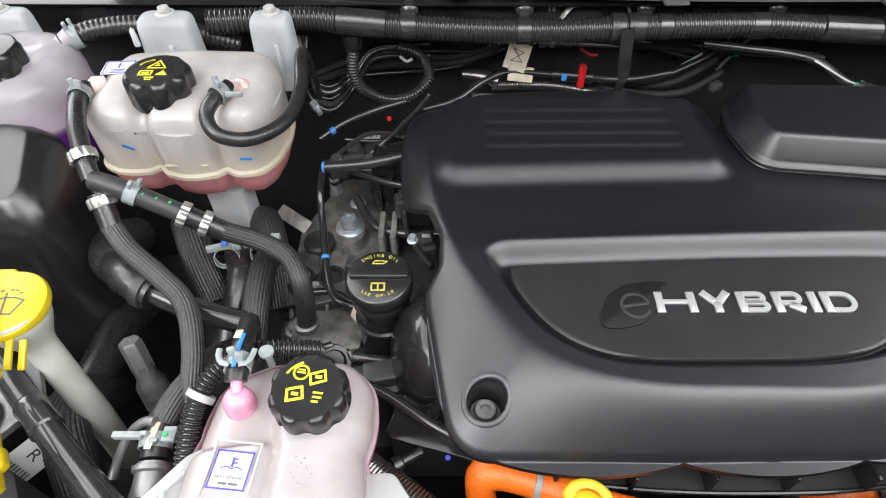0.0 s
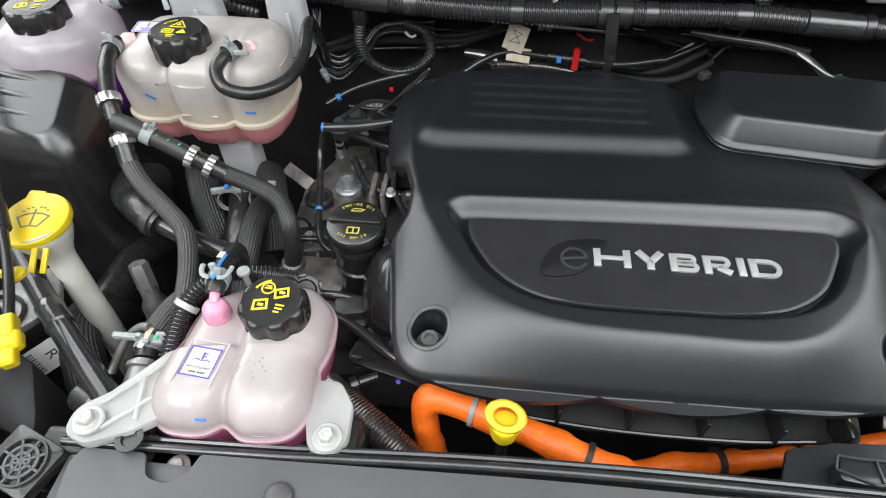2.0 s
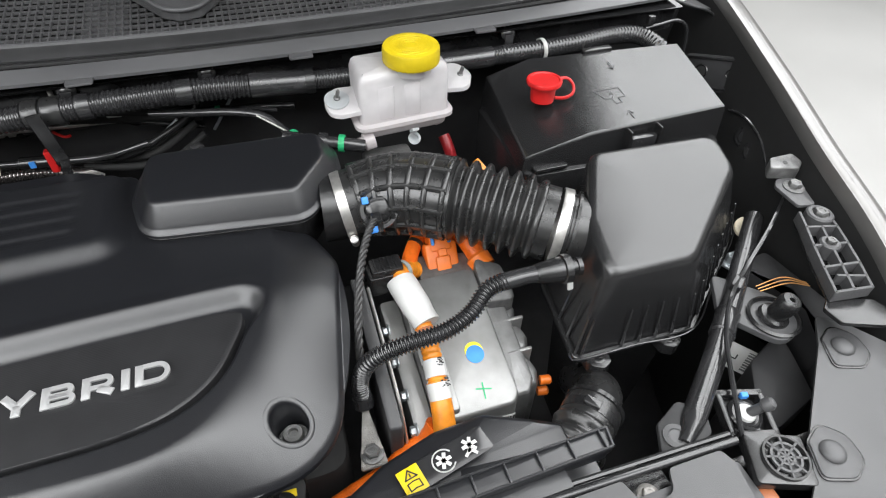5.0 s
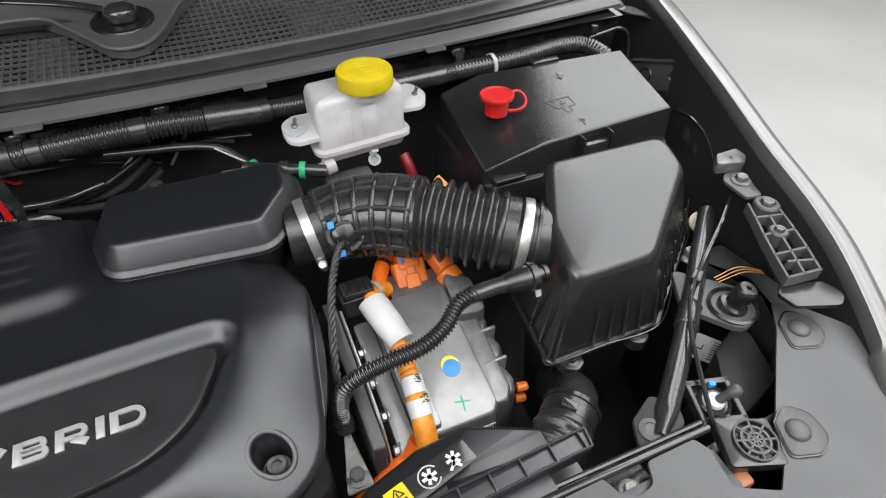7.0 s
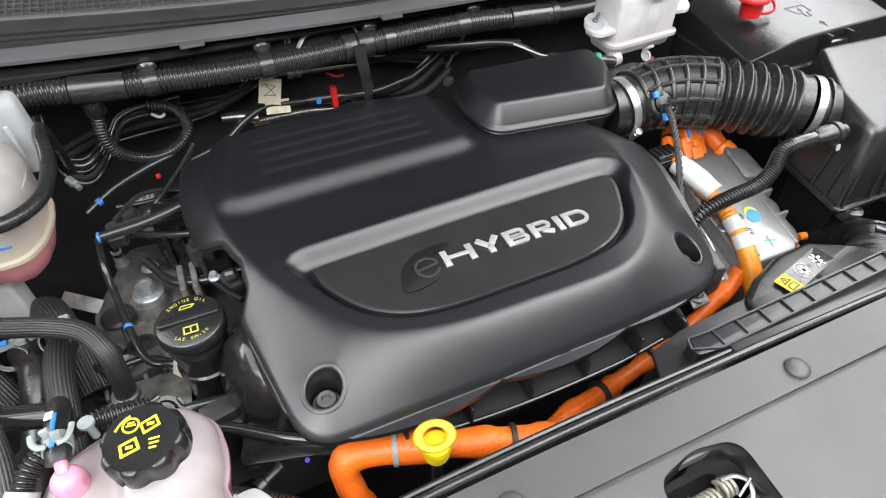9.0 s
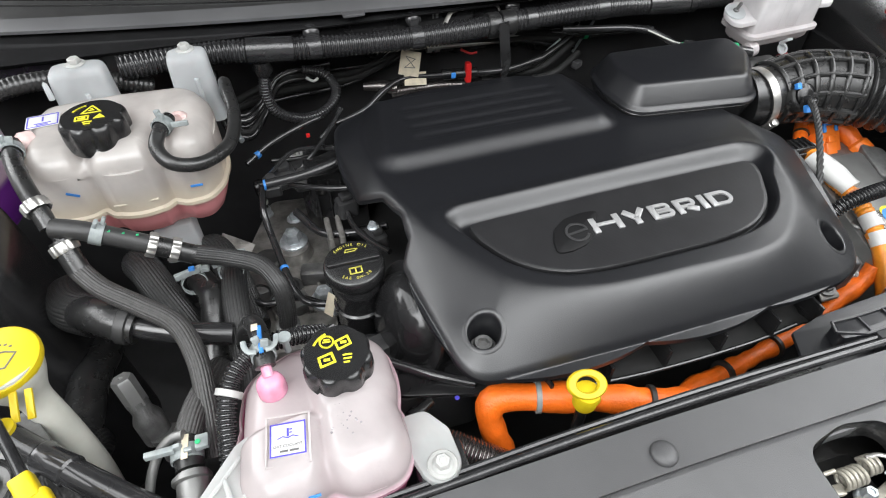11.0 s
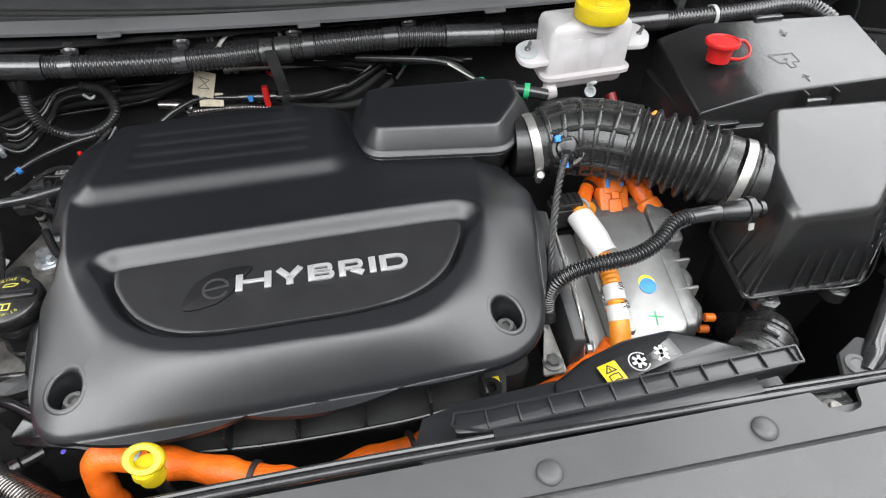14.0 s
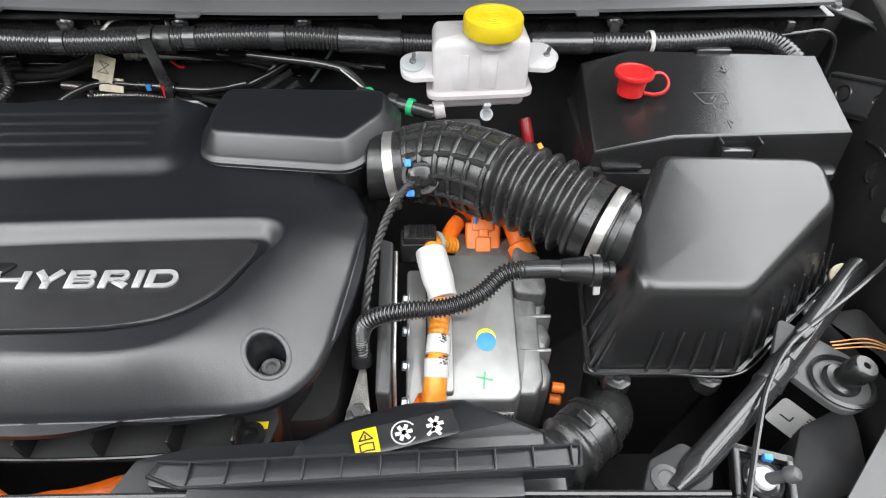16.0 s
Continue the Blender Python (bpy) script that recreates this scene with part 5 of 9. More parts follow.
part("tape_band", moved(lathe([(0.0108, 0), (0.0118, 0), (0.0118, 0.005), (0.0108, 0.005)], 18), frame_of((0.664, 0.494, 0.883), (0.6, 0.7, 0.1))), RUBBER, lead2)
part("side_lead", sweep([(0.742, 0.455, 0.872), (0.735, 0.48, 0.885), (0.722, 0.505, 0.890), (0.712, 0.53, 0.888)], 0.014, 14, wander=0.1), ORANGE, lead2)
part("side_socket", moved(lathe([(0.017, 0), (0.017, 0.016), (0.013, 0.020)], 20), frame_of((0.745, 0.442, 0.868), (-0.3, 0.9, 0.4))), ORANGE_P, lead2)
plug = thing("wiring_plug", (0.61, 0.455, 0.87), "square black wiring plug with ribbed top", "connector")
part("body", moved(box(0.045, 0.03, 0.032, 0.003), Matrix.Translation((0.612, 0.452, 0.865))), SEMI, plug)
part("cap", moved(box(0.040, 0.026, 0.010, 0.002), Matrix.Translation((0.614, 0.452, 0.896))), SEMI, plug)
for k in range(4):
    part("rib", moved(box(0.003, 0.022, 0.003, 0.0008), Matrix.Translation((0.601 + 0.0085 * k, 0.452, 0.9058))), SEMI, plug)


# ---- front panel over the radiator ----
front = thing("radiator_cover_panel", (0.3, 0.0, 0.9), "dark grey plastic radiator cover panel with push pins", "trim panel")


def sheet(outer, holes, z, thick, lift):
    """Flat sheet with holes: filled outline, given thickness."""
    bm = bmesh.new()
    edges = []
    for loop in [outer] + holes:
        vs = [bm.verts.new((x, y, z + lift(x, y))) for x, y in loop]
        edges += [bm.edges.new((vs[i], vs[(i + 1) % len(vs)])) for i in range(len(vs))]
    bmesh.ops.triangle_fill(bm, use_beauty=True, use_dissolve=False, edges=edges)
    faces = list(bm.faces)
    got = bmesh.ops.extrude_face_region(bm, geom=faces)
    bmesh.ops.translate(bm, vec=(0, 0, -thick), verts=[v for v in got["geom"] if isinstance(v, bmesh.types.BMVert)])
    bm.verts.index_update()
    out = [v.co[:] for v in bm.verts], [tuple(v.index for v in f.verts) for f in bm.faces]
    bm.free()
    return out


def panel_z(x, y):
    d = max(0.0, abs(x - 0.3) - 0.45)
    return -0.10 * max(0.0, 0.05 - y) - 0.06 * d * d - 0.35 * max(0.0, -0.06 - y) ** 1.5


def bowed(x, y):
    return y - 0.0075 * float(smooth(0.22, -0.20, np.array(x)))


def mirror(pts):
    return [(0.6 - x, y, *r) for x, y, *r in pts]


half = [(0.3, 0.115), (0.742, 0.115, 0.004), (0.748, 0.098, 0.008), (0.762, 0.088, 0.012), (0.782, 0.092, 0.012), (0.790, 0.112, 0.006), (0.846, 0.112, 0.006), (0.852, 0.098, 0.004), (0.846, 0.060, 0.004), (0.885, 0.040, 0.004), (0.912, 0.062, 0.004),
        (0.930, 0.090, 0.01), (1.030, 0.180, 0.01), (1.060, 0.215, 0.006), (1.090, 0.190, 0.01), (1.118, 0.150, 0.02), (1.075, 0.05, 0.05), (0.97, -0.085, 0.06), (0.75, -0.185, 0.06), (0.3, -0.205)]
outer = [(x, bowed(x, y)) for x, y in rounded(ccw(half[:-1] + [half[-1]] + [(0.15, -0.205), (0.0, -0.2)] + list(reversed(mirror(half[1:-1]))) + [(-0.08, 0.115, 0.05), (0.05, 0.115, 0.05), (0.18, 0.115, 0.05)]), 0.01, 4)]
HOLE = rounded(ccw([(0.268, 0.052, 0.022), (0.315, 0.063, 0.05), (0.360, 0.055, 0.022), (0.357, -0.045, 0.02), (0.268, -0.045, 0.02)]), 0.02, 8)
GROOVE = [(x, bowed(x, y)) for x, y in ccw([(-0.20 + 0.05 * k, 0.0655) for k in range(21)] + [(0.80 - 0.05 * k, 0.0705) for k in range(21)])]
part("panel", sheet(outer, [HOLE, GROOVE], 0.921, 0.004, panel_z), GREYP, front, smooth=25)
part("backing", slab([(-0.26, 0.058), (0.86, 0.058), (0.86, 0.10), (-0.26, 0.10)], 0.900, 0.9135, 0.004, 0.001), GREYP, front)
part("hole_wall", ring_loft([[(x, y, z + panel_z(x, y)) for x, y in inset(np.array(HOLE), d)] for z, d in ((0.9212, 0.0002), (0.918, 0.0014), (0.896, 0.002), (0.896, -0.001), (0.915, -0.001))], False, False), SEMI, front)
for x, y in ((-0.066, 0.0795), (0.148, 0.0850), (0.467, 0.0865), (0.676, 0.0885)):
    part("push_pin", moved(lathe([(0.0118, 0), (0.0122, 0.002), (0.0110, 0.0042), (0.0072, 0.0058), (0.0032, 0.0064), (0, 0.0065)], 28), Matrix.Translation((x, y, 0.9208))), GREYP, front, "round black push pin")
for x, y in ((1.052, 0.170), (0.944, 0.077), (-0.452, 0.166), (-0.344, 0.072)):
    sgn = 1 if x > 0.3 else -1
    ear = [(x - sgn * 0.027, y - 0.017, 0.008), (x + sgn * 0.004, y - 0.027, 0.014), (x + sgn * 0.025, y - 0.015, 0.016), (x + sgn * 0.028, y + 0.010, 0.016), (x + sgn * 0.010, y + 0.028, 0.014), (x - sgn * 0.013, y + 0.016, 0.008)]
    part("ear_groove", slab([(x + (a - x) * 1.07, y + (b - y) * 1.07, r) for a, b, r in ear], 0.9205, 0.9222, 0.01, 0.0004, lift=panel_z), SEMI, front)
    part("ear_plate", slab(ear, 0.921, 0.9240, 0.01, 0.0014, lift=panel_z), GREYP, front)
    part("push_pin", moved(lathe([(0.0118, 0), (0.0121, 0.0015), (0.0110, 0.0038), (0.0078, 0.0054), (0.0040, 0.0061), (0, 0.0063)], 32), Matrix.Translation((x, y, 0.9238 + panel_z(x, y)))), GREYP, front, "large domed push pin")
for x in (0.766, -0.166):
    part("recess", slab([(x - 0.026, 0.078), (x + 0.026, 0.078), (x + 0.026, 0.120), (x - 0.026, 0.120)], 0.900, 0.904, 0.006, 0.001), SEMI, front)
    part("recess_bolt", moved(hexbolt(0.0068, 0.007, 1.6), at(x, 0.101, 0.904)), CAST, front, "dull bolt in a recess")
part("front_skirt", slab([(-0.30, -0.19), (0.90, -0.19), (0.90, -0.165), (-0.30, -0.165)], 0.45, 0.895, 0.01, 0.004), GREYP, front)
seal = thing("bonnet_seal", (0.3, 0.12, 0.91), "black rubber seal strip along the radiator panel", "rubber seal")
part("bulb", sweep([(x, bowed(x, y), z) for x, y, z in ((-0.27, 0.117, 0.916), (-0.08, 0.120, 0.918), (0.1, 0.1225, 0.921), (0.3, 0.1235, 0.9215), (0.6, 0.1215, 0.919), (0.87, 0.117, 0.916))], 0.0042, 10, 0.02), GLOSS, seal)
part("lip", sweep([(x, bowed(x, y), z) for x, y, z in ((-0.27, 0.126, 0.912), (-0.08, 0.129, 0.914), (0.1, 0.1315, 0.9165), (0.3, 0.1325, 0.917), (0.6, 0.1305, 0.915), (0.87, 0.126, 0.912))], 0.003, 8, 0.02), GLOSS, seal)
carrier = thing("radiator_carrier", (0.3, 0.13, 0.7), "black plastic radiator carrier beam", "carrier beam")
part("beam", slab([(-0.45, 0.072), (1.05, 0.072), (1.05, 0.110), (-0.45, 0.110)], 0.45, 0.895, 0.01, 0.004), SEMI, carrier)
part("ledge", slab([(-0.30, 0.10), (0.36, 0.10), (0.36, 0.128), (-0.30, 0.128)], 0.88, 0.904, 0.006, 0.003), SEMI, carrier)

# bonnet lock in the opening
lock = thing("bonnet_lock", (0.31, 0.0, 0.85), "bonnet lock with pale steel coil springs", "lock")
part("well", slab([(0.245, -0.05), (0.37, -0.05), (0.37, 0.06), (0.245, 0.06)], 0.80, 0.84, 0.01, 0.002), RUBBER_D, lock)
for off, r, turns, x0 in ((0.0, 0.0082, 5, 0.304), (0.0, 0.0078, 3, 0.334)):
    coil = [(x0 + 0.0050 * i / 12, 0.028 + 0.15 * (x0 - 0.3) + r * math.cos(i * math.pi / 6), 0.884 + r * math.sin(i * math.pi / 6)) for i in range(12 * turns)]
    part("coil_spring", sweep(coil, 0.0019, 8, 0.003), SPRING, lock, "pale steel coil spring")
part("spring_tail", sweep([(0.300, 0.036, 0.893), (0.286, 0.036, 0.890), (0.278, 0.030, 0.884)], 0.0020, 8, 0.003), SPRING, lock)
part("hook", sweep([(0.340, 0.012, 0.884), (0.350, 0.014, 0.893), (0.356, 0.026, 0.896), (0.350, 0.036, 0.893), (0.338, 0.038, 0.89)], 0.0022, 8, 0.003), STEEL, lock, "bright steel hook")
part("lever", slab([(0.300, 0.004), (0.345, 0.006), (0.368, 0.014), (0.366, 0.022), (0.335, 0.014), (0.302, 0.014)], 0.872, 0.878, 0.003, 0.001), SPRING, lock)
part("lever", slab([(0.288, 0.020), (0.306, 0.018), (0.308, 0.028), (0.290, 0.030)], 0.874, 0.880, 0.002, 0.001), SPRING, lock)
part("plate", slab([(0.286, -0.03), (0.318, -0.034), (0.330, 0.012), (0.292, 0.018)], 0.850, 0.860, 0.004, 0.001), CAST, lock)
part("pivot", moved(hexbolt(0.006, 0.016), at(0.322, 0.012, 0.872)), ZINC, lock)
part("release_cable", sweep([(0.34, 0.020, 0.894), (0.36, 0.028, 0.90), (0.39, 0.040, 0.905)], 0.0012, 6), ZINC, lock)

# ---- air inlet snorkel with warning label ----
snork = thing("air_inlet_duct", (0.56, 0.17, 0.88), "black plastic air inlet duct with warning label", "air duct")
part("duct", slab([(0.500, 0.160), (0.505, 0.184), (0.545, 0.207), (0.600, 0.226), (0.655, 0.230), (0.705, 0.212), (0.735, 0.20), (0.735, 0.13), (0.500, 0.13)], 0.84, 0.905, 0.012, 0.008, lift=lambda x, y: -0.25 * max(0, y - 0.195) - 0.25 * max(0, x - 0.66)), COVER, snork)
part("base_plate", slab([(0.345, 0.122), (0.367, 0.172), (0.41, 0.182), (0.51, 0.188), (0.74, 0.17), (0.74, 0.122)], 0.893, 0.898, 0.006, 0.001), COVER, snork)
part("seal_channel", slab([(0.392, 0.140), (0.420, 0.136), (0.744, 0.141), (0.748, 0.160), (0.420, 0.158), (0.398, 0.160)], 0.906, 0.926, 0.005, 0.0015, lift=lambda x, y: 0.045 * (x - 0.57)), COVER, snork)
part("lower_step", slab([(0.428, 0.120), (0.700, 0.124), (0.700, 0.1405), (0.428, 0.1365)], 0.900, 0.921, 0.002, 0.001), COVER, snork)
RIM = [(0.420, 0.1365), (0.746, 0.1415), (0.749, 0.160), (0.420, 0.158), (0.396, 0.160), (0.391, 0.148)]
part("channel_rim", join(*[sweep([(*RIM[i - 1], 0.9265 + 0.045 * (RIM[i - 1][0] - 0.57)), (*RIM[i], 0.9265 + 0.045 * (RIM[i][0] - 0.57))], 0.0018, 6, 0.01) for i in range(6)]), COVER, snork)
for i in range(11):
    x = 0.425 + 0.0315 * i
    part("rib", moved(box(0.0022, 0.019, 0.003, 0.0006), Matrix.Translation((x, 0.1485 + 0.0002 * i, 0.9255 + 0.045 * (x - 0.57)))), COVER, snork)
LM = lambda x, y, dz=0.0: Matrix.Translation((x, y, 0.9056 + dz)) @ Matrix.Rotation(math.radians(14), 4, "Z")
part("label_plate", moved(box(0.094, 0.026, 0.0008, 0.0002, 0.003), LM(0.602, 0.1885)), GLOSS, snork, "black warning label")
part("label_field", moved(box(0.022, 0.0255, 0.0006, 0.0001, 0.001), LM(0.5675, 0.1800, 0.0005)), YELLOW, snork, "yellow warning field")
part("warning_mark", moved(join(outline_mark([(-0.006, 0.002), (0.006, 0.002), (0, 0.010)], 0.0014, 0.0003), bars([(0, 0.005, 0.0014, 0.004)], 0.0003), outline_mark([(-0.006, -0.009), (0, -0.008), (0.006, -0.009), (0.006, -0.002), (0, -0.0012), (-0.006, -0.002)], 0.0012, 0.0003)), LM(0.5675, 0.1800, 0.0012)), INK, snork)
fan = [outline_mark([(0.0065 * math.cos(a) * 0.2, 0.0065 * math.sin(a) * 0.2), (0.0065 * math.cos(a), 0.0065 * math.sin(a))], 0.0035, 0.0004, False) for a in [k * math.pi / 3 for k in range(6)]]
part("fan_symbol", moved(join(*fan, outline_mark(arc(0.011, 30, 320, 18), 0.0014, 0.0004, False)), LM(0.6005, 0.1885, 0.0009)), WHITE, snork, "white printed symbol")
part("fan_symbol", moved(join(*fan, outline_mark([(-0.008, -0.008), (-0.002, -0.004), (0.002, -0.010)], 0.003, 0.0004, False)), LM(0.6285, 0.1960, 0.0009)), WHITE, snork, "white printed symbol")
boot = thing("inlet_bellows", (0.78, 0.22, 0.82), "black rubber inlet bellows with steel clamp", "bellows")


def boot_r(u):
    fold = 0.0026 * math.cos(2 * math.pi * u / 0.145) * float(smooth(0.2, 0.3, np.array(u)) * smooth(0.80, 0.72, np.array(u)))
    return 0.020 + 0.0115 * float(smooth(0.0, 0.45, np.array(u))) + fold


BPATH = [(0.676, 0.152, 0.846), (0.706, 0.160, 0.853), (0.736, 0.177, 0.858), (0.763, 0.197, 0.860), (0.786, 0.216, 0.859)]
BAX = (0.76, 0.64, -0.04)
part("bellows", sweep(BPATH, boot_r, 40, 0.0015), RUBBER, boot)
part("clamp_band", moved(lathe([(0.0310, -0.006), (0.0320, -0.006), (0.0320, 0.006), (0.0310, 0.006)], 44, None, False), frame_of((0.771, 0.2035, 0.860), BAX)), SEMI, boot, "dull black clamp band")
part("clamp_lock", moved(box(0.018, 0.010, 0.004, 0.001), frame_of((0.771, 0.206, 0.8915), (0, 0, 1), (0.76, 0.64, 0))), GLOSS, boot)
part("end_cuff", moved(lathe([(0.0290, 0.0), (0.0335, 0.001), (0.0335, 0.006), (0.0290, 0.007), (0.028, 0.002), (0, 0.002)], 44), frame_of((0.782, 0.2125, 0.859), BAX)), DEEP, boot)
part("duct_tail", sweep([(0.784, 0.214, 0.857), (0.806, 0.235, 0.842), (0.825, 0.27, 0.80), (0.835, 0.31, 0.75)], lambda u: 0.0275 - 0.004 * u, 28, 0.005), RUBBER, boot)

# ---- dipstick and long orange cable ----
dip = thing("oil_dipstick", (0.115, 0.17, 0.86), "yellow oil dipstick ring handle", "dipstick")
part("ring", moved(lathe([(0.0135, -0.005), (0.0205, -0.005), (0.0225, -0.0025), (0.0225, 0.0025), (0.0205, 0.005), (0.0135, 0.005), (0.0118, 0.0025), (0.0118, -0.0025), (0.0135, -0.005)], 32, None, False), frame_of((0.115, 0.166, 0.924), (-0.12, -0.50, 0.85)) @ Matrix.Diagonal((0.86, 0.64, 0.80, 1))), YELLOW, dip)
part("stem", moved(lathe([(0.0125, 0.030), (0.0140, 0.024), (0.0105, 0.016), (0.0120, 0.011), (0.0090, 0.004), (0.006, 0.0)], 20), Matrix.Translation((0.115, 0.162, 0.888))), YELLOW, dip)
part("tube", sweep([(0.115, 0.162, 0.888), (0.116, 0.165, 0.80), (0.118, 0.18, 0.70)], 0.006, 12), SEMI, dip)
ocab = thing("orange_main_cable", (0.2, 0.18, 0.8), "thick orange taped high-voltage cable below the cover", "cable")
part("cable", sweep([(0.050, 0.176, 0.775), (0.040, 0.190, 0.818), (0.036, 0.206, 0.845), (0.047, 0.2125, 0.857), (0.087, 0.2010, 0.860), (0.140, 0.182, 0.862), (0.197, 0.160, 0.862), (0.228, 0.150, 0.860), (0.252, 0.141, 0.850), (0.262, 0.135, 0.83)], lambda u: 0.0150 + 0.0012 * math.sin(31 * u), 20, 0.005, wander=0.16), ORANGE, ocab)
part("rear_run", sweep([(0.225, 0.165, 0.81), (0.30, 0.195, 0.785), (0.356, 0.208, 0.772), (0.42, 0.222, 0.765), (0.48, 0.234, 0.765), (0.53, 0.244, 0.775), (0.575, 0.256, 0.79), (0.606, 0.262, 0.805), (0.620, 0.268, 0.825)], lambda u: 0.0118 + 0.0012 * math.sin(37 * u), 18, 0.005, wander=0.16), ORANGE, ocab)
for p, ax, m in (((0.0875, 0.2008, 0.860), (1, -0.3, 0), CLEARC), ((0.197, 0.160, 0.862), (1, -0.36, -0.03), INK), ((0.356, 0.208, 0.772), (1, 0.2, -0.12), INK), ((0.45, 0.228, 0.765), (1, 0.2, 0), INK)):
    part("tape_band", moved(lathe([(0.0155, -0.0030), (0.0172, -0.0025), (0.0172, 0.0025), (0.0155, 0.0030)], 24), frame_of(p, ax)), m, ocab)
corr = thing("metal_corrugated_hose", (0.0, 0.16, 0.83), "metal braided corrugated hose beside the coolant tank", "hose")
part("hose", sweep([(-0.09, 0.235, 0.835), (-0.05, 0.203, 0.852), (0.0, 0.168, 0.850), (0.05, 0.136, 0.830), (0.08, 0.118, 0.81)], 0.0175, 22, ridge=(0.0035, 0.002)), FOILR, corr)

# ---- coolant tanks ----


def tank_ring(cx, cy, a, b, k, z, grooves, tilt=0.0, n=96, p=2.7, furrow=0.0):
    ring = []
    for i in range(n):
        t = 2 * math.pi * i / n
        c, s = math.cos(t), math.sin(t)
        r = (abs(c) ** p + abs(s) ** p) ** (-1 / p)
        x, y = a * k * r * c, b * k * r * s
        g = 1
        if s < 0.25:
            for gx, w, depth in grooves:
                g -= depth * math.exp(-((x / a - gx) / w) ** 2) * min(1, max(0, (0.25 - s) * 2))
        dip = sum(furrow * math.exp(-((x / a - gx) / (1.3 * w)) ** 2) * min(1, max(0, 0.35 - y / b)) for gx, w, _ in grooves) if k < 0.97 and z > 0.93 else 0
        ring.append((cx + x, cy + y * g, z + tilt * (y * g) - dip * min(1, (0.99 - k) * 8)))
    return ring


def tank(cx, cy, a, b, rows, grooves, tilt=0.0, p=2.7, furrow=0.0):
    return ring_loft([tank_ring(cx, cy, a, b, k, z, grooves, tilt, 96, p, furrow) for z, k in rows])


def moulded(outline, top, fold, rows, na=220, nr=46):
    """Blow-moulded body: top(x, y) inside the outline, edge rounded over by fold, then (z, outset) rows of the wall below."""
    ol = np.array(ccw(outline), float)
    cx, cy = ol.mean(0)
    ang = np.unwrap(np.arctan2(ol[:, 1] - cy, ol[:, 0] - cx))
    rad = np.hypot(ol[:, 0] - cx, ol[:, 1] - cy)
    th = np.linspace(ang[0], ang[0] + 2 * np.pi, na, endpoint=False)
    R = np.interp(th, np.append(ang, ang[0] + 2 * np.pi), np.append(rad, rad[0]))
    s = (1 - (1 - np.linspace(0, 1, nr)) ** 2.2)[1:]
    xs, ys = cx + np.outer(s, R * np.cos(th)), cy + np.outer(s, R * np.sin(th))
    u = np.clip(distance(ol, xs, ys) / fold, 0, 1)
    zs = top(xs, ys) - fold * (1 - np.sqrt(np.clip(1 - (1 - u) ** 2, 0, 1)))
    rings = [list(zip(xs[k].tolist(), ys[k].tolist(), zs[k].tolist())) for k in range(nr - 1)]
    edge = np.stack([xs[-1], ys[-1]], 1)
    for z, d in rows:
        rings.append([(x, y, z) for x, y in inset(edge, -d).tolist()])
    return ring_loft(rings)


def ear_shape(x, w, y0, y1, z0, z1):
    """Hollow-looking moulded ear: tapered box with a rounded, slightly domed top."""
    rings = []
    for u, k, cut in ((0.0, 1.14, 0.0), (0.35, 1.06, 0.002), (0.80, 1.0, 0.004), (0.90, 0.985, 0.005), (0.955, 0.95, 0.007), (0.985, 0.88, 0.010), (1.0, 0.76, 0.014)):
        h = w * k / 2
        rings.append([(px, py, z0 + (z1 - z0) * u) for px, py in rounded(ccw([(x - h, y0 + cut), (x + h, y0 + cut), (x + h, y1 - cut * 0.4), (x - h, y1 - cut * 0.4)]), 0.009, 5)])
    return ring_loft(rings)


def knob_cap(r, h, lobes=8):
    """Black screw cap with finger scallops, standing on z = 0."""
    def lob(a, rr, z):
        return 1 - (0.12 * (0.5 + 0.5 * math.cos(lobes * a)) ** 1.8 if rr > r * 0.9 and z > h * 0.2 else 0)
    return lathe([(r * 0.95, 0), (r * 0.98, h * 0.12), (r * 0.99, h * 0.25), (r, h * 0.5), (r * 0.985, h * 0.84), (r * 0.93, h * 0.96), (r * 0.86, h), (r * 0.80, h * 0.99), (r * 0.4, h * 1.0)], 96, lob)


def cap_marks(m, kind):
    tri = [(-0.010, 0.004), (0.010, 0.004), (0.0, 0.019)]
    if kind == "hot":
        return [moved(join(outline_mark(tri, 0.0018), bars([(0, 0.009, 0.006, 0.0018), (0, 0.012, 0.003, 0.0018)]), outline_mark(arc(0.022, 150, 110, 6), 0.0022, closed=False)), m),
                moved(join(outline_mark([(-0.015, -0.010), (-0.002, -0.010), (-0.002, -0.002), (-0.015, -0.002)], 0.0018), bars([(-0.0085, -0.006, 0.008, 0.003)]), bars([(-0.002, -0.015, 0.010, 0.0018), (-0.002, -0.019, 0.007, 0.0018)])), m),
                moved(slab([(0.003, -0.010), (0.016, -0.010), (0.0095, -0.001)], 0, 0.0004, 0.0005, 0.0001), m)]
    return [moved(join(outline_mark(arc(0.0065, 0, 340, 16, (-0.008, 0.011)), 0.0018), bars([(-0.008, 0.011, 0.008, 0.0018), (-0.008, 0.0135, 0.006, 0.0014)]), outline_mark(arc(0.022, 155, 115, 6), 0.0022, closed=False)), m),
            moved(join(outline_mark([(0.003, 0.001), (0.015, 0.006), (0.012, 0.015), (0.0, 0.010)], 0.0022), bars([(0.008, 0.0085, 0.006, 0.003)])), m),
            moved(join(outline_mark([(-0.014, -0.016), (-0.001, -0.012), (-0.004, -0.002), (-0.016, -0.006)], 0.0024), bars([(-0.0085, -0.009, 0.006, 0.003)]), bars([(0.011, -0.006, 0.009, 0.0018), (0.011, -0.010, 0.008, 0.0018), (0.010, -0.014, 0.006, 0.0018)])), m)]


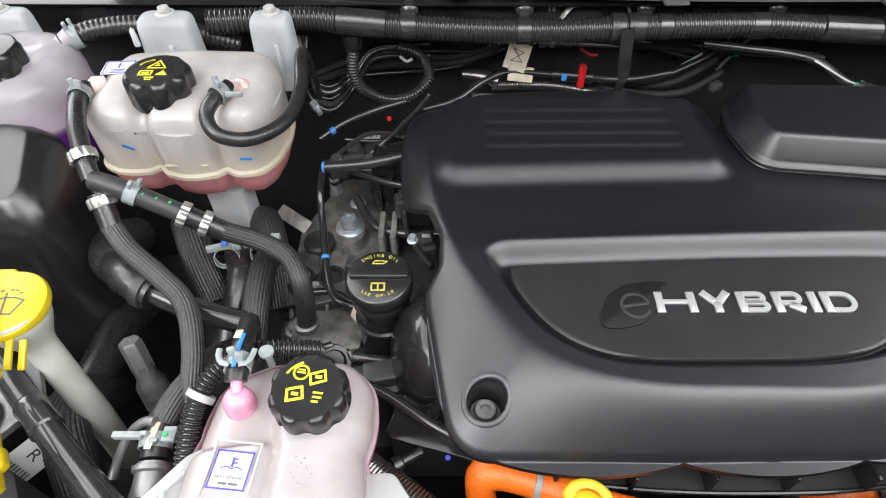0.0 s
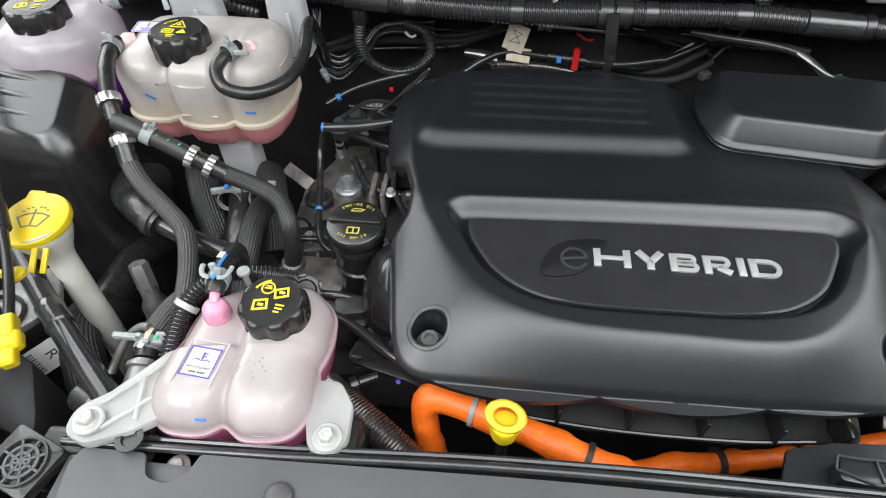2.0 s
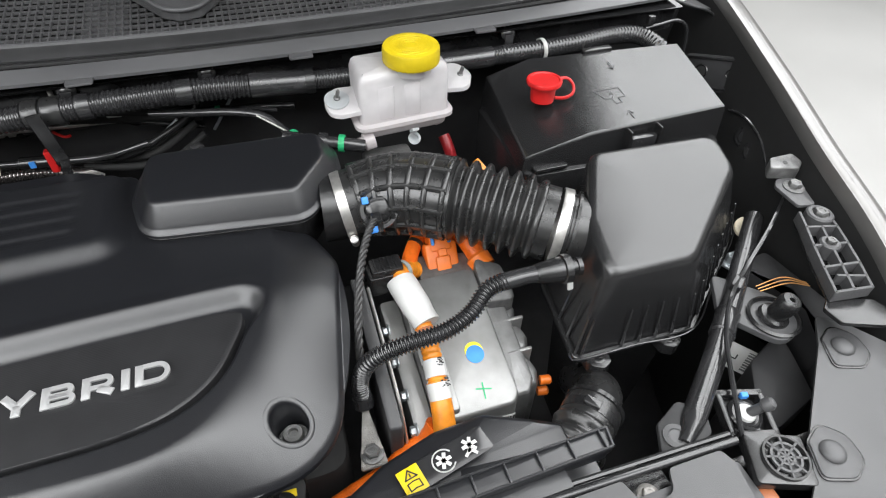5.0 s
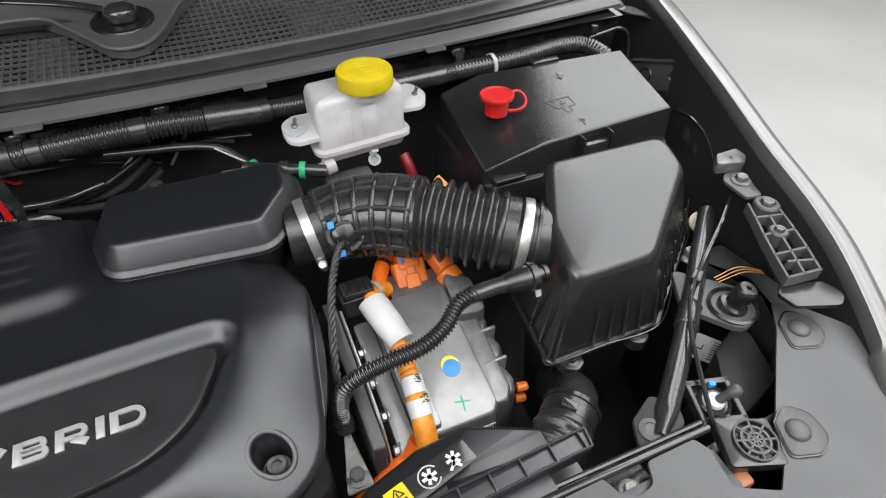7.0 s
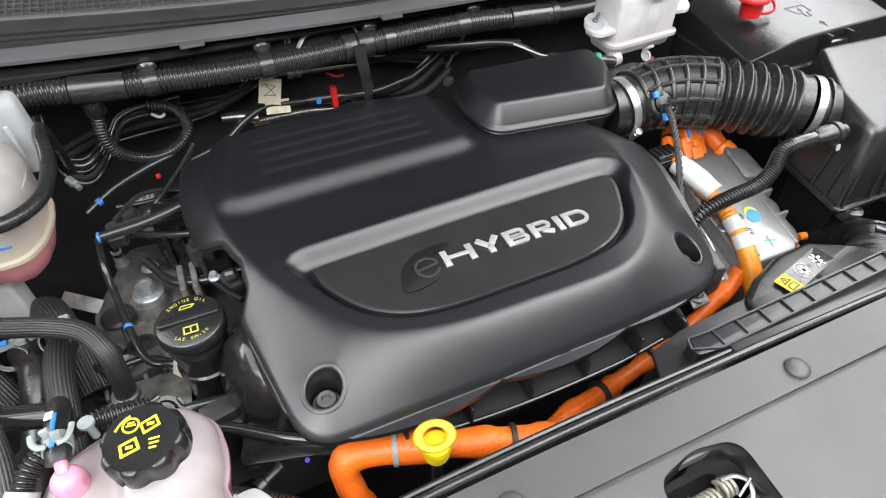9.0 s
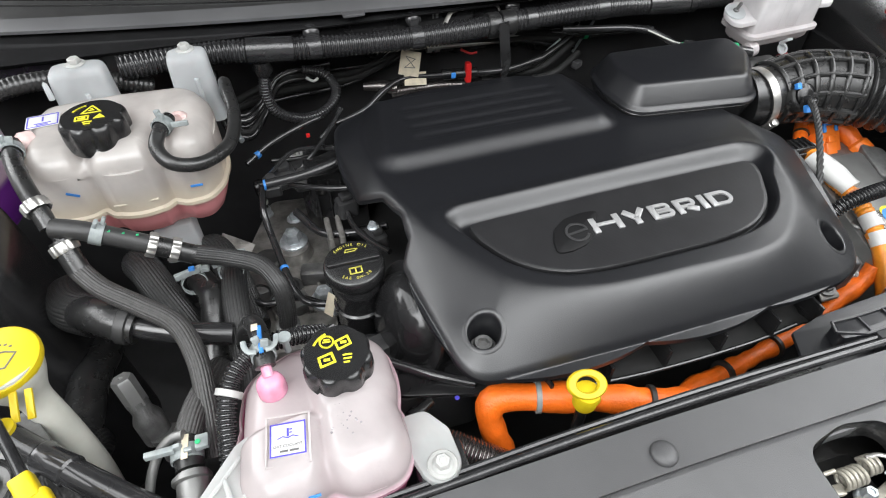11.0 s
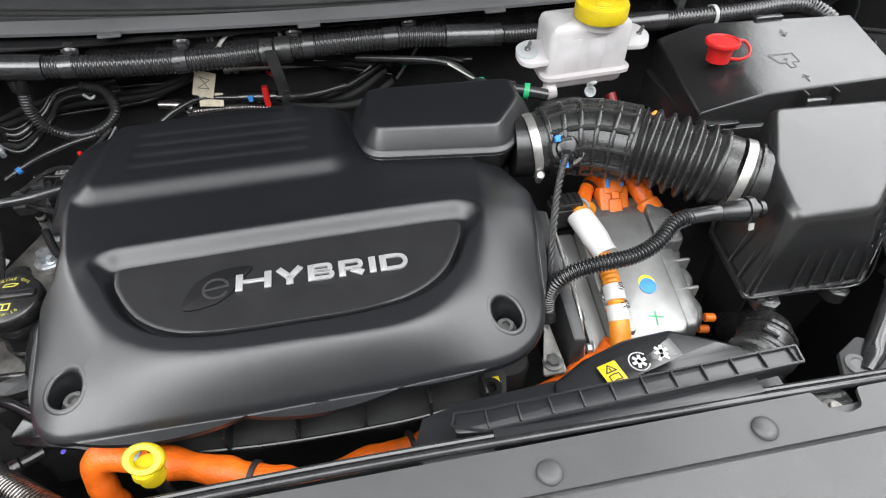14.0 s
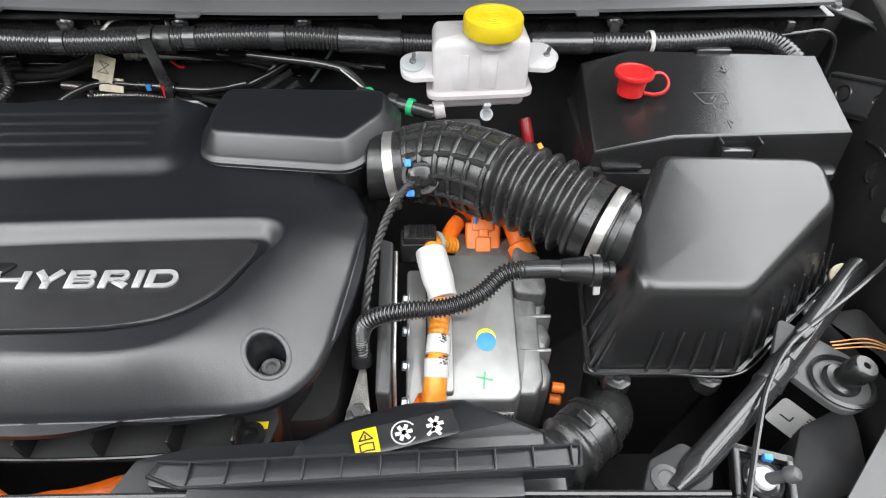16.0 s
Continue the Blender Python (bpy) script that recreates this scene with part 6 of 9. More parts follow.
# tank with the printed label, in front
tb = thing("coolant_tank", (-0.12, 0.19, 0.86), "pinkish translucent coolant tank with black cap", "coolant tank")
OUT_B = rounded(ccw([(-0.199, 0.215, 0.03), (-0.204, 0.150, 0.055), (-0.186, 0.125, 0.040), (-0.148, 0.125, 0.022), (-0.131, 0.137, 0.010), (-0.112, 0.124, 0.022), (-0.072, 0.128, 0.040), (-0.058, 0.152, 0.055),
                     (-0.062, 0.196, 0.02), (-0.057, 0.215, 0.02), (-0.058, 0.258, 0.045), (-0.080, 0.280, 0.030), (-0.150, 0.284, 0.02), (-0.194, 0.262, 0.035)]), 0.02, 7)


def top_b(x, y):
    shelf = smooth(-0.004, 0.006, y - 0.199 - 0.10 * (x + 0.13))
    z = 0.9585 - 0.0035 * ((x + 0.128) / 0.07) ** 2 * (1 - shelf)
    z = z - 0.011 * np.exp(-((x + 0.131) / 0.0065) ** 2) * (1 - 0.75 * shelf) * smooth(0.225, 0.200, y)
    z = z - shelf * (0.011 * smooth(-0.125, -0.138, x) + 0.003)
    return z - 0.0025 * np.exp(-((x + 0.158) / 0.024) ** 4 - ((y - 0.176) / 0.022) ** 4)


part("tank_body", moulded(OUT_B, top_b, 0.030, [(0.926, 0.0), (0.9225, 0.0005), (0.9215, 0.0028), (0.9175, 0.0030), (0.9165, 0.0004), (0.905, -0.001), (0.885, -0.004), (0.868, -0.012), (0.860, -0.025)]), TANK_B, tb, smooth=60)
part("neck", moved(lathe([(0.028, 0), (0.028, 0.02)], 32), Matrix.Translation((-0.105, 0.234, 0.944))), TANK_B, tb)
capb = part("screw_cap", moved(knob_cap(0.0325, 0.028), Matrix.Translation((-0.105, 0.234, 0.951)) @ Matrix.Rotation(0.06, 4, "X")), SEMI, tb, "black scalloped screw cap")
for pc in cap_marks(Matrix.Translation((-0.105, 0.234, 0.9792)) @ Matrix.Scale(0.92, 4) @ Matrix.Rotation(0.06, 4, "X") @ Matrix.Rotation(-0.12, 4, "Z"), "cold"):
    part("print", pc, YINK, capb)
LB = Matrix.Translation((-0.157, 0.1755, 0.9565)) @ Matrix.Scale(0.82, 4) @ Matrix.Rotation(0.03, 4, "X") @ Matrix.Rotation(-0.10, 4, "Z")
lab = part("label", moved(box(0.036, 0.036, 0.0008, 0.0002, 0.002), LB), WHITE, tb, "white label with blue border")
part("border", moved(outline_mark([(-0.017, -0.017), (0.017, -0.017), (0.017, 0.017), (-0.017, 0.017)], 0.0016, 0.0005), LB @ Matrix.Translation((0, 0, 0.0006))), INK_BLUE, lab)
part("gauge_mark", moved(join(bars([(0, 0.007, 0.0022, 0.009), (0.003, 0.010, 0.003, 0.0012), (0.003, 0.0065, 0.003, 0.0012)], 0.0004), outline_mark([(-0.010, 0.001), (-0.005, 0.003), (0, 0.001), (0.005, 0.003), (0.010, 0.001)], 0.001, 0.0004, False)), LB @ Matrix.Translation((0, 0, 0.0008))), INK_BLUE, lab)
part("label_frame", moved(outline_mark([(-0.0215, -0.0265), (0.0215, -0.0265), (0.0215, 0.0265), (-0.0215, 0.0265)], 0.0022, 0.0012), LB @ Matrix.Translation((0, 0, -0.0006))), TANK_B, tb)
part("lettering", moved(lettering("OAT COOLANT", 0.0040, 0.0003), LB @ Matrix.Translation((0, -0.007, 0.0009))), GREYINK, lab)
part("lettering", moved(bars([(-0.004, -0.0125, 0.008, 0.0022), (0.006, -0.0125, 0.009, 0.0022)], 0.0003), LB @ Matrix.Translation((0, 0, 0.0008))), GREYINK, lab)
for _ in range(16):
    part("dimple", moved(lathe([(0.0012, 0), (0.0010, 0.0007), (0, 0.0009)], 8), Matrix.Translation((-0.106 + random.uniform(-0.016, 0.014), 0.180 + random.uniform(-0.016, 0.016), 0.9575))), DIMPLE, tb)
part("mark", moved(box(0.010, 0.0022, 0.0006, 0.0001), frame_of((-0.144, 0.1290, 0.9420), (0, -0.75, 0.65), (0, 0.65, 0.75))), BLUE, tb, "blue line mark")
noz = part("nozzle", moved(lathe([(0.0132, -0.006), (0.0130, 0.003), (0.0118, 0.008), (0.0092, 0.0118), (0.005, 0.0138), (0, 0.0142)], 28), Matrix.Translation((-0.166, 0.234, 0.950))), PINK, tb, "pink coolant nozzle")
part("spout", sweep([(-0.166, 0.236, 0.962), (-0.167, 0.246, 0.967), (-0.1675, 0.256, 0.969)], 0.0048, 14, 0.003), PINK, noz)
for pts, z0, z1 in (([(-0.190, 0.205), (-0.205, 0.196), (-0.240, 0.152), (-0.264, 0.134, 0.02), (-0.264, 0.110, 0.02), (-0.240, 0.102, 0.02), (-0.206, 0.116), (-0.180, 0.134)], 0.922, 0.936),
                    ([(-0.070, 0.186), (-0.038, 0.188), (-0.022, 0.165), (-0.020, 0.130, 0.02), (-0.036, 0.112, 0.02), (-0.054, 0.122, 0.02), (-0.062, 0.148)], 0.912, 0.924)):
    arm = part("mounting_arm", slab(pts, z0, z1, 0.012, 0.003, lift=lambda x, y: -0.02 * abs(x + 0.12)), ARM, tb, "clear plastic mounting arm")
for a, b in (((-0.200, 0.182, 0.937), (-0.240, 0.138, 0.936)), ((-0.190, 0.155, 0.937), (-0.230, 0.116, 0.936)), ((-0.213, 0.166, 0.937), (-0.204, 0.126, 0.936))):
    part("arm_rib", sweep([a, b], 0.0022, 8), ARM, tb)
for x, y, z in ((-0.242, 0.121, 0.936), (-0.038, 0.132, 0.921)):
    part("washer", moved(lathe([(0.0135, 0), (0.0135, 0.003), (0.0125, 0.004)], 28), Matrix.Translation((x, y, z))), WHITEP, tb)
    # metal bolt, its sheen painted as plain white
    part("bolt", moved(hexbolt(0.0072, 0.008, 1.3), Matrix.Translation((x, y, z + 0.003))), WHITEP, tb)
part("support_block", moved(box(0.045, 0.04, 0.10, 0.004), Matrix.Translation((-0.036, 0.14, 0.812))), SEMI, tb)
part("support_block", moved(box(0.06, 0.03, 0.10, 0.004), Matrix.Translation((-0.235, 0.125, 0.826))), SEMI, tb)
part("pad_bolt", moved(lathe([(0.012, 0), (0.012, 0.003), (0.007, 0.003), (0.006, 0.0005), (0, 0.0005)], 20), at(-0.205, 0.112, 0.927)), SEMI, tb)

# tank at the back
ta = thing("coolant_tank", (-0.30, 0.60, 0.88), "cream translucent coolant tank with red coolant and black cap", "coolant tank")
OUT_A = rounded(ccw([(-0.408, 0.600, 0.04), (-0.400, 0.542, 0.035), (-0.375, 0.530, 0.03), (-0.343, 0.530, 0.012), (-0.331, 0.540, 0.008), (-0.318, 0.525, 0.012), (-0.264, 0.523, 0.012), (-0.250, 0.536, 0.008), (-0.240, 0.525, 0.02), (-0.212, 0.527, 0.035),
                     (-0.194, 0.555, 0.05), (-0.190, 0.625, 0.05), (-0.212, 0.674, 0.05), (-0.30, 0.680, 0.05), (-0.385, 0.672, 0.05), (-0.410, 0.635, 0.04)]), 0.03, 7)


def top_a(x, y):
    z = 1.033 - 0.04 * np.clip(y - 0.60, 0, 1)
    front = smooth(0.585, 0.550, y)
    z = z - 0.012 * np.exp(-((x + 0.331) / 0.009) ** 2) * front - 0.012 * np.exp(-((x + 0.250) / 0.009) ** 2) * smooth(0.66, 0.55, y)
    return z - 0.010 * smooth(-0.375, -0.405, x) + 0.004 * np.exp(-((x + 0.212) / 0.025) ** 2 - ((y - 0.60) / 0.04) ** 2)


part("tank_body", moulded(OUT_A, top_a, 0.027, [(1.000, 0.0), (0.970, 0.0), (0.9515, -0.001), (0.950, 0.0035), (0.9455, 0.0035), (0.944, -0.001), (0.930, -0.003), (0.914, -0.009), (0.905, -0.020), (0.901, -0.034)]), TANK_A, ta, smooth=60)
part("level_bar", moved(box(0.05, 0.003, 0.0025, 0.0008), Matrix.Translation((-0.292, 0.5225, 0.962))), TANK_A, ta)
part("neck", moved(lathe([(0.031, 0), (0.031, 0.02)], 32), Matrix.Translation((-0.310, 0.571, 1.018))), TANK_A, ta)
capa = part("screw_cap", moved(knob_cap(0.0365, 0.034), Matrix.Translation((-0.310, 0.571, 1.022))), SEMI, ta, "black scalloped screw cap")
for pc in cap_marks(Matrix.Translation((-0.310, 0.571, 1.0563)), "hot"):
    part("print", pc, YINK, capa)
LA = Matrix.Translation((-0.375, 0.615, 1.0335)) @ Matrix.Rotation(0.1, 4, "Z")
lab = part("label", moved(box(0.036, 0.028, 0.0008, 0.0002, 0.002), LA), WHITE, ta, "white label with violet border")
part("border", moved(outline_mark([(-0.016, -0.012), (0.016, -0.012), (0.016, 0.012), (-0.016, 0.012)], 0.0015, 0.0005), LA @ Matrix.Translation((0, 0, 0.0006))), INK_BLUE, lab)
part("gauge_mark", moved(bars([(0, 0.003, 0.002, 0.010), (0, -0.006, 0.018, 0.0015), (0, -0.009, 0.012, 0.0012)], 0.0004), LA @ Matrix.Translation((0, 0, 0.0008))), INK_BLUE, lab)
for x, w in ((-0.341, 0.066), (-0.211, 0.050)):
    ear = part("mounting_ear", ear_shape(x, w, 0.672, 0.712, 0.965, 1.058), MILK, ta, "clear plastic mounting ear")
    part("rib", sweep([(x + 0.008, 0.671, 0.99), (x + 0.006, 0.672, 1.03)], 0.003, 8), MILK, ear)
    # silver bolt: bright reflection put into a white colour
    part("bolt", moved(hexbolt(0.0075, 0.009, 1.6), Matrix.Translation((x, 0.700, 1.057))), WHITEP, ear)
part("lower_socket", moved(box(0.048, 0.04, 0.065, 0.004), Matrix.Translation((-0.272, 0.562, 0.838))), MILK, ta)
part("line_mark", moved(box(0.014, 0.003, 0.0006, 0.0001), frame_of((-0.352, 0.5285, 0.985), (0, -1, 0.02), (0.5, 0, 1))), BLUE, ta, "blue line mark")
part("line_mark", moved(box(0.014, 0.003, 0.0006, 0.0001), frame_of((-0.222, 0.5235, 0.972), (0, -1, 0.02), (0, 0, 1))), BLUE, ta, "blue line mark")
part("side_nozzle", moved(lathe([(0.0145, 0), (0.0145, 0.012), (0.010, 0.018), (0.010, 0.03)], 20), frame_of((-0.385, 0.59, 1.022), (-0.7, -0.5, 0.2))), PINKW, ta, "pink-stained nozzle")
part("top_nozzle", moved(lathe([(0.0125, 0), (0.0115, 0.006), (0.0075, 0.009), (0.0070, 0.022)], 20), frame_of((-0.224, 0.576, 1.028), (-0.3, -0.7, 0.6))), PINKW, ta, "pink-stained nozzle")
part("pointed_lug", moved(lathe([(0.004, 0), (0.003, 0.02), (0, 0.024)], 10), Matrix.Translation((-0.375, 0.672, 1.03))), MILK, ta)
oh = thing("overflow_hose", (-0.2, 0.55, 0.95), "black rubber hose looping over the coolant tank", "hose")
part("hose", sweep([(-0.232, 0.562, 1.042), (-0.241, 0.538, 1.042), (-0.246, 0.516, 1.034), (-0.232, 0.500, 1.022), (-0.202, 0.508, 1.012), (-0.174, 0.545, 1.008), (-0.165, 0.595, 1.014), (-0.170, 0.645, 1.026), (-0.173, 0.672, 1.018), (-0.178, 0.705, 0.975), (-0.182, 0.74, 0.915)], 0.0080, 16, 0.004), RUBBER, oh)
part("spring_clip", spring_clip((-0.238, 0.547, 1.0425), (-0.4, -0.9, 0), 0.0094), CLEARC, oh, "pale spring clip")
part("clip_wing", moved(box(0.018, 0.004, 0.006, 0.001), Matrix.Translation((-0.218, 0.536, 1.045))), CLEARC, oh)
part("end_ring", moved(lathe([(0.010, 0), (0.013, 0.001), (0.013, 0.006), (0.010, 0.007)], 20), frame_of((-0.183, 0.742, 0.912), (0, 0.5, -0.85))), ZINC, oh)

# tank at the side
tc = thing("coolant_tank", (-0.50, 0.61, 0.9), "milky violet-tinged coolant tank with black cap", "coolant tank")
part("tank_body", tank(-0.508, 0.618, 0.076, 0.086, [(0.905, 0.5), (0.912, 0.75), (0.93, 0.88), (0.96, 0.95), (0.978, 0.97), (0.981, 1.0), (0.986, 1.0), (0.989, 0.975), (1.010, 0.985), (1.026, 0.95), (1.038, 0.87), (1.045, 0.74), (1.048, 0.55)], [], 0.0, 2.2), TANK_C, tc, smooth=60)
part("neck", moved(lathe([(0.030, 0), (0.030, 0.02)], 32), Matrix.Translation((-0.503, 0.593, 1.032))), TANK_C, tc)
capc = part("screw_cap", moved(knob_cap(0.038, 0.031), Matrix.Translation((-0.503, 0.593, 1.040))), SEMI, tc, "black scalloped screw cap")
for pc in cap_marks(Matrix.Translation((-0.503, 0.593, 1.0713)), "cold"):
    part("print", pc, YINK, capc)
part("mounting_ear", ear_shape(-0.545, 0.062, 0.685, 0.720, 0.965, 1.060), MILK, tc, "clear plastic mounting ear")
# white colour replaces the reflection on this silver bolt
part("ear_bolt", moved(hexbolt(0.0075, 0.009, 1.6), Matrix.Translation((-0.547, 0.706, 1.059))), WHITEP, tc)
part("hose_stub", moved(lathe([(0.011, 0), (0.011, 0.03)], 16), frame_of((-0.472, 0.660, 1.030), (0.6, 0.25, 0.4))), TANK_C, tc)
vh = thing("vent_hose", (-0.38, 0.70, 1.0), "black ribbed vent hose behind the coolant tanks", "hose")
part("hose", sweep([(-0.462, 0.664, 1.038), (-0.43, 0.685, 1.044), (-0.38, 0.705, 1.040), (-0.32, 0.72, 1.022), (-0.27, 0.73, 1.0)], 0.012, 16, ridge=(0.006, 0.001)), RUBBER, vh)
part("spring_clip", spring_clip((-0.448, 0.673, 1.041), (0.8, 0.4, 0.1), 0.0125), CLEARC, vh, "pale spring clip")

# ---- hoses of the left side ----
h1 = thing("braided_coolant_hose", (-0.30, 0.40, 0.9), "grey woven-sleeved coolant hose with steel clamps", "hose")
part("upper_hose", sweep([(-0.400, 0.578, 1.030), (-0.394, 0.545, 1.034), (-0.380, 0.505, 1.028), (-0.366, 0.473, 1.012), (-0.360, 0.459, 0.998)], 0.0095, 16, 0.004), RUBBER, h1)
part("joint", sweep([(-0.362, 0.464, 1.004), (-0.352, 0.446, 0.976)], 0.0055, 12), SEMI, h1)
part("lower_hose", woven([(-0.345, 0.430, 0.960), (-0.325, 0.410, 0.944), (-0.289, 0.384, 0.932), (-0.256, 0.354, 0.926), (-0.240, 0.315, 0.915), (-0.236, 0.275, 0.895), (-0.238, 0.235, 0.860)], 0.0108), BRAID, h1)
for p, ax in (((-0.368, 0.476, 1.014), (0.5, -0.8, -0.6)), ((-0.352, 0.446, 0.979), (0.35, -0.6, -0.8))):
    part("clamp", ribbed_clamp(p, ax, 0.0116, 0.011), STEEL, h1, "bright ribbed steel hose clamp")
part("spring_clip", spring_clip((-0.397, 0.558, 1.033), (0.2, -1, 0.1), 0.0108), CLEARC, h1, "pale spring clip")
part("hose_end", sweep([(-0.354, 0.450, 0.986), (-0.344, 0.429, 0.959)], 0.0112, 16), RUBBER, h1)
h2 = thing("coolant_branch_hose", (-0.25, 0.44, 0.9), "black rubber branch hose with two steel clamps", "hose")
part("rigid_tube", sweep([(-0.358, 0.458, 0.998), (-0.324, 0.450, 0.990), (-0.262, 0.443, 0.956)], 0.0105, 16), RUBBER_D, h2)
part("hose", woven([(-0.238, 0.442, 0.940), (-0.200, 0.440, 0.924), (-0.168, 0.424, 0.918), (-0.152, 0.400, 0.905), (-0.150, 0.388, 0.875), (-0.155, 0.385, 0.840)], 0.0106), BRAID_D, h2)
part("hose_start", sweep([(-0.268, 0.4435, 0.960), (-0.235, 0.442, 0.938)], 0.0110, 16), RUBBER, h2)
for p in ((-0.272, 0.4438, 0.962), (-0.252, 0.4425, 0.950)):
    part("clamp", ribbed_clamp(p, (0.85, -0.05, -0.5), 0.0118, 0.009), STEEL, h2, "bright ribbed steel hose clamp")
part("spring_clip", spring_clip((-0.318, 0.4495, 0.987), (0.85, -0.1, -0.45), 0.0110), CLEARC, h2, "pale spring clip")
part("end_clamp", moved(lathe([(0.0125, -0.005), (0.0145, -0.004), (0.0145, 0.004), (0.0125, 0.005)], 24), frame_of((-0.154, 0.386, 0.845), (0, 0, 1))), ALU_D, h2)
part("green_dots", join(*[moved(box(0.003, 0.003, 0.001, 0.0003), Matrix.Translation((-0.305 + 0.012 * k, 0.4445, 0.9905 - 0.006 * k))) for k in range(3)]), GREEN, h2, "green paint dots")
h3 = thing("tank_feed_hose", (-0.2, 0.36, 0.88), "black woven hose feeding the coolant tank", "hose")
part("hose", woven([(-0.207, 0.470, 0.868), (-0.206, 0.440, 0.880), (-0.205, 0.400, 0.880), (-0.204, 0.350, 0.862), (-0.205, 0.31, 0.83)], 0.0150, 24), BRAID_D, h3)
part("upper_hose", sweep([(-0.200, 0.350, 0.875), (-0.192, 0.342, 0.905), (-0.183, 0.326, 0.934), (-0.174, 0.302, 0.956), (-0.169, 0.275, 0.968), (-0.1675, 0.252, 0.969), (-0.167, 0.244, 0.967)], 0.0092, 18, 0.004), RUBBER, h3)
part("spring_clip", spring_clip((-0.1675, 0.258, 0.9692), (0.1, -0.95, 0.15), 0.0096, 0.013), CLEARC, h3, "pale spring clip")
for s in (-1, 1):
    part("clip_wing", sweep([(-0.1675 + 0.004 * s, 0.253, 0.9795), (-0.1675 + 0.010 * s, 0.254, 0.980), (-0.1675 + 0.0135 * s, 0.259, 0.981), (-0.1675 + 0.0145 * s, 0.266, 0.981)], 0.0026, 10, 0.003, flat=0.6), CLEARC, h3)
part("blue_stripe", sweep([(-0.168, 0.285, 0.9755), (-0.1675, 0.269, 0.9795), (-0.167, 0.250, 0.9808)], 0.0020, 8, 0.004, flat=0.5), BLUE, h3, "blue paint stripe")
part("cream_mark", moved(box(0.006, 0.010, 0.0012, 0.0003), frame_of((-0.172, 0.284, 0.9755), (0, 0.3, 1))), CREAM, h3)
h4 = thing("lower_coolant_hose", (-0.26, 0.25, 0.84), "grey woven lower coolant hose with pale clip", "hose")
part("hose", woven([(-0.256, 0.246, 0.888), (-0.248, 0.268, 0.892), (-0.238, 0.292, 0.890), (-0.232, 0.325, 0.872), (-0.235, 0.36, 0.83)], 0.0135, 24), BRAID, h4)
part("connector", sweep([(-0.257, 0.252, 0.889), (-0.2575, 0.236, 0.886), (-0.2555, 0.214, 0.882)], 0.0128, 20, 0.004), RUBBER, h4)
part("spring_clip", join(spring_clip((-0.2575, 0.229, 0.885), (0.05, -0.95, -0.18), 0.0132, 0.013), moved(box(0.026, 0.006, 0.007, 0.001), Matrix.Translation((-0.277, 0.228, 0.897))), moved(box(0.012, 0.014, 0.006, 0.001), Matrix.Translation((-0.240, 0.229, 0.897)))), CLEARC, h4, "pale grey spring clip")
part("cream_stripe", moved(box(0.006, 0.026, 0.0012, 0.0003), frame_of((-0.255, 0.228, 0.9005), (0, 0.1, 1))), CREAM, h4)
part("green_dot", moved(lathe([(0.0025, 0), (0.0025, 0.0008)], 14), at(-0.243, 0.228, 0.9035)), GREEN, h4)
part("collar", moved(lathe([(0.0150, 0), (0.0175, 0.001), (0.0175, 0.005), (0.0150, 0.007)], 28), frame_of((-0.2545, 0.208, 0.881), (0.05, -0.95, -0.15))), ALU, h4)
part("elbow", sweep([(-0.254, 0.210, 0.881), (-0.253, 0.190, 0.878), (-0.258, 0.172, 0.872), (-0.275, 0.162, 0.866), (-0.295, 0.165, 0.862)], 0.0150, 20, 0.004), ALU, h4, "cast aluminium elbow")
part("side_boot", sweep([(-0.290, 0.165, 0.862), (-0.318, 0.178, 0.858)], 0.0155, 18), RUBBER, h4)
part("vent_pipe", sweep([(-0.256, 0.240, 0.902), (-0.268, 0.242, 0.898), (-0.282, 0.236, 0.888), (-0.292, 0.222, 0.875), (-0.298, 0.205, 0.862)], 0.0046, 12, 0.005), ALU, h4, "thin dull metal pipe")
lm = thing("wiring_loom", (-0.19, 0.25, 0.92), "black convoluted wiring loom beside the coolant tank", "wiring loom")
part("tube", sweep([(-0.212, 0.165, 0.895), (-0.213, 0.20, 0.915), (-0.210, 0.235, 0.932), (-0.198, 0.262, 0.945), (-0.172, 0.282, 0.948), (-0.140, 0.292, 0.940), (-0.112, 0.300, 0.925)], 0.0095, 16, ridge=(0.0042, 0.0024)), LOOM, lm)
part("hook_tie", moved(lathe([(0.010, -0.003), (0.0125, -0.003), (0.0125, 0.003), (0.010, 0.003)], 20), frame_of((-0.206, 0.247, 0.937), (0.4, 0.8, 0.4))), WHITEP, lm, "pale plastic hook")
part("plug", moved(join(lathe([(0.016, 0), (0.016, 0.014), (0.012, 0.014), (0.010, 0.008), (0, 0.008)], 20), *[moved(box(0.004, 0.010, 0.016, 0.001), Matrix.Rotation(k * math.pi / 2, 4, "Z") @ Matrix.Translation((0.016, 0, 0))) for k in range(4)]), frame_of((-0.105, 0.302, 0.905), (0.3, -0.6, 0.7))), SEMI, lm)
part("tie_post", moved(lathe([(0.004, 0), (0.004, 0.022), (0.008, 0.024), (0.008, 0.028), (0, 0.030)], 14), Matrix.Translation((-0.148, 0.272, 0.946)) @ Matrix.Scale(0.8, 4)), CLEARC, lm, "pale plastic post")

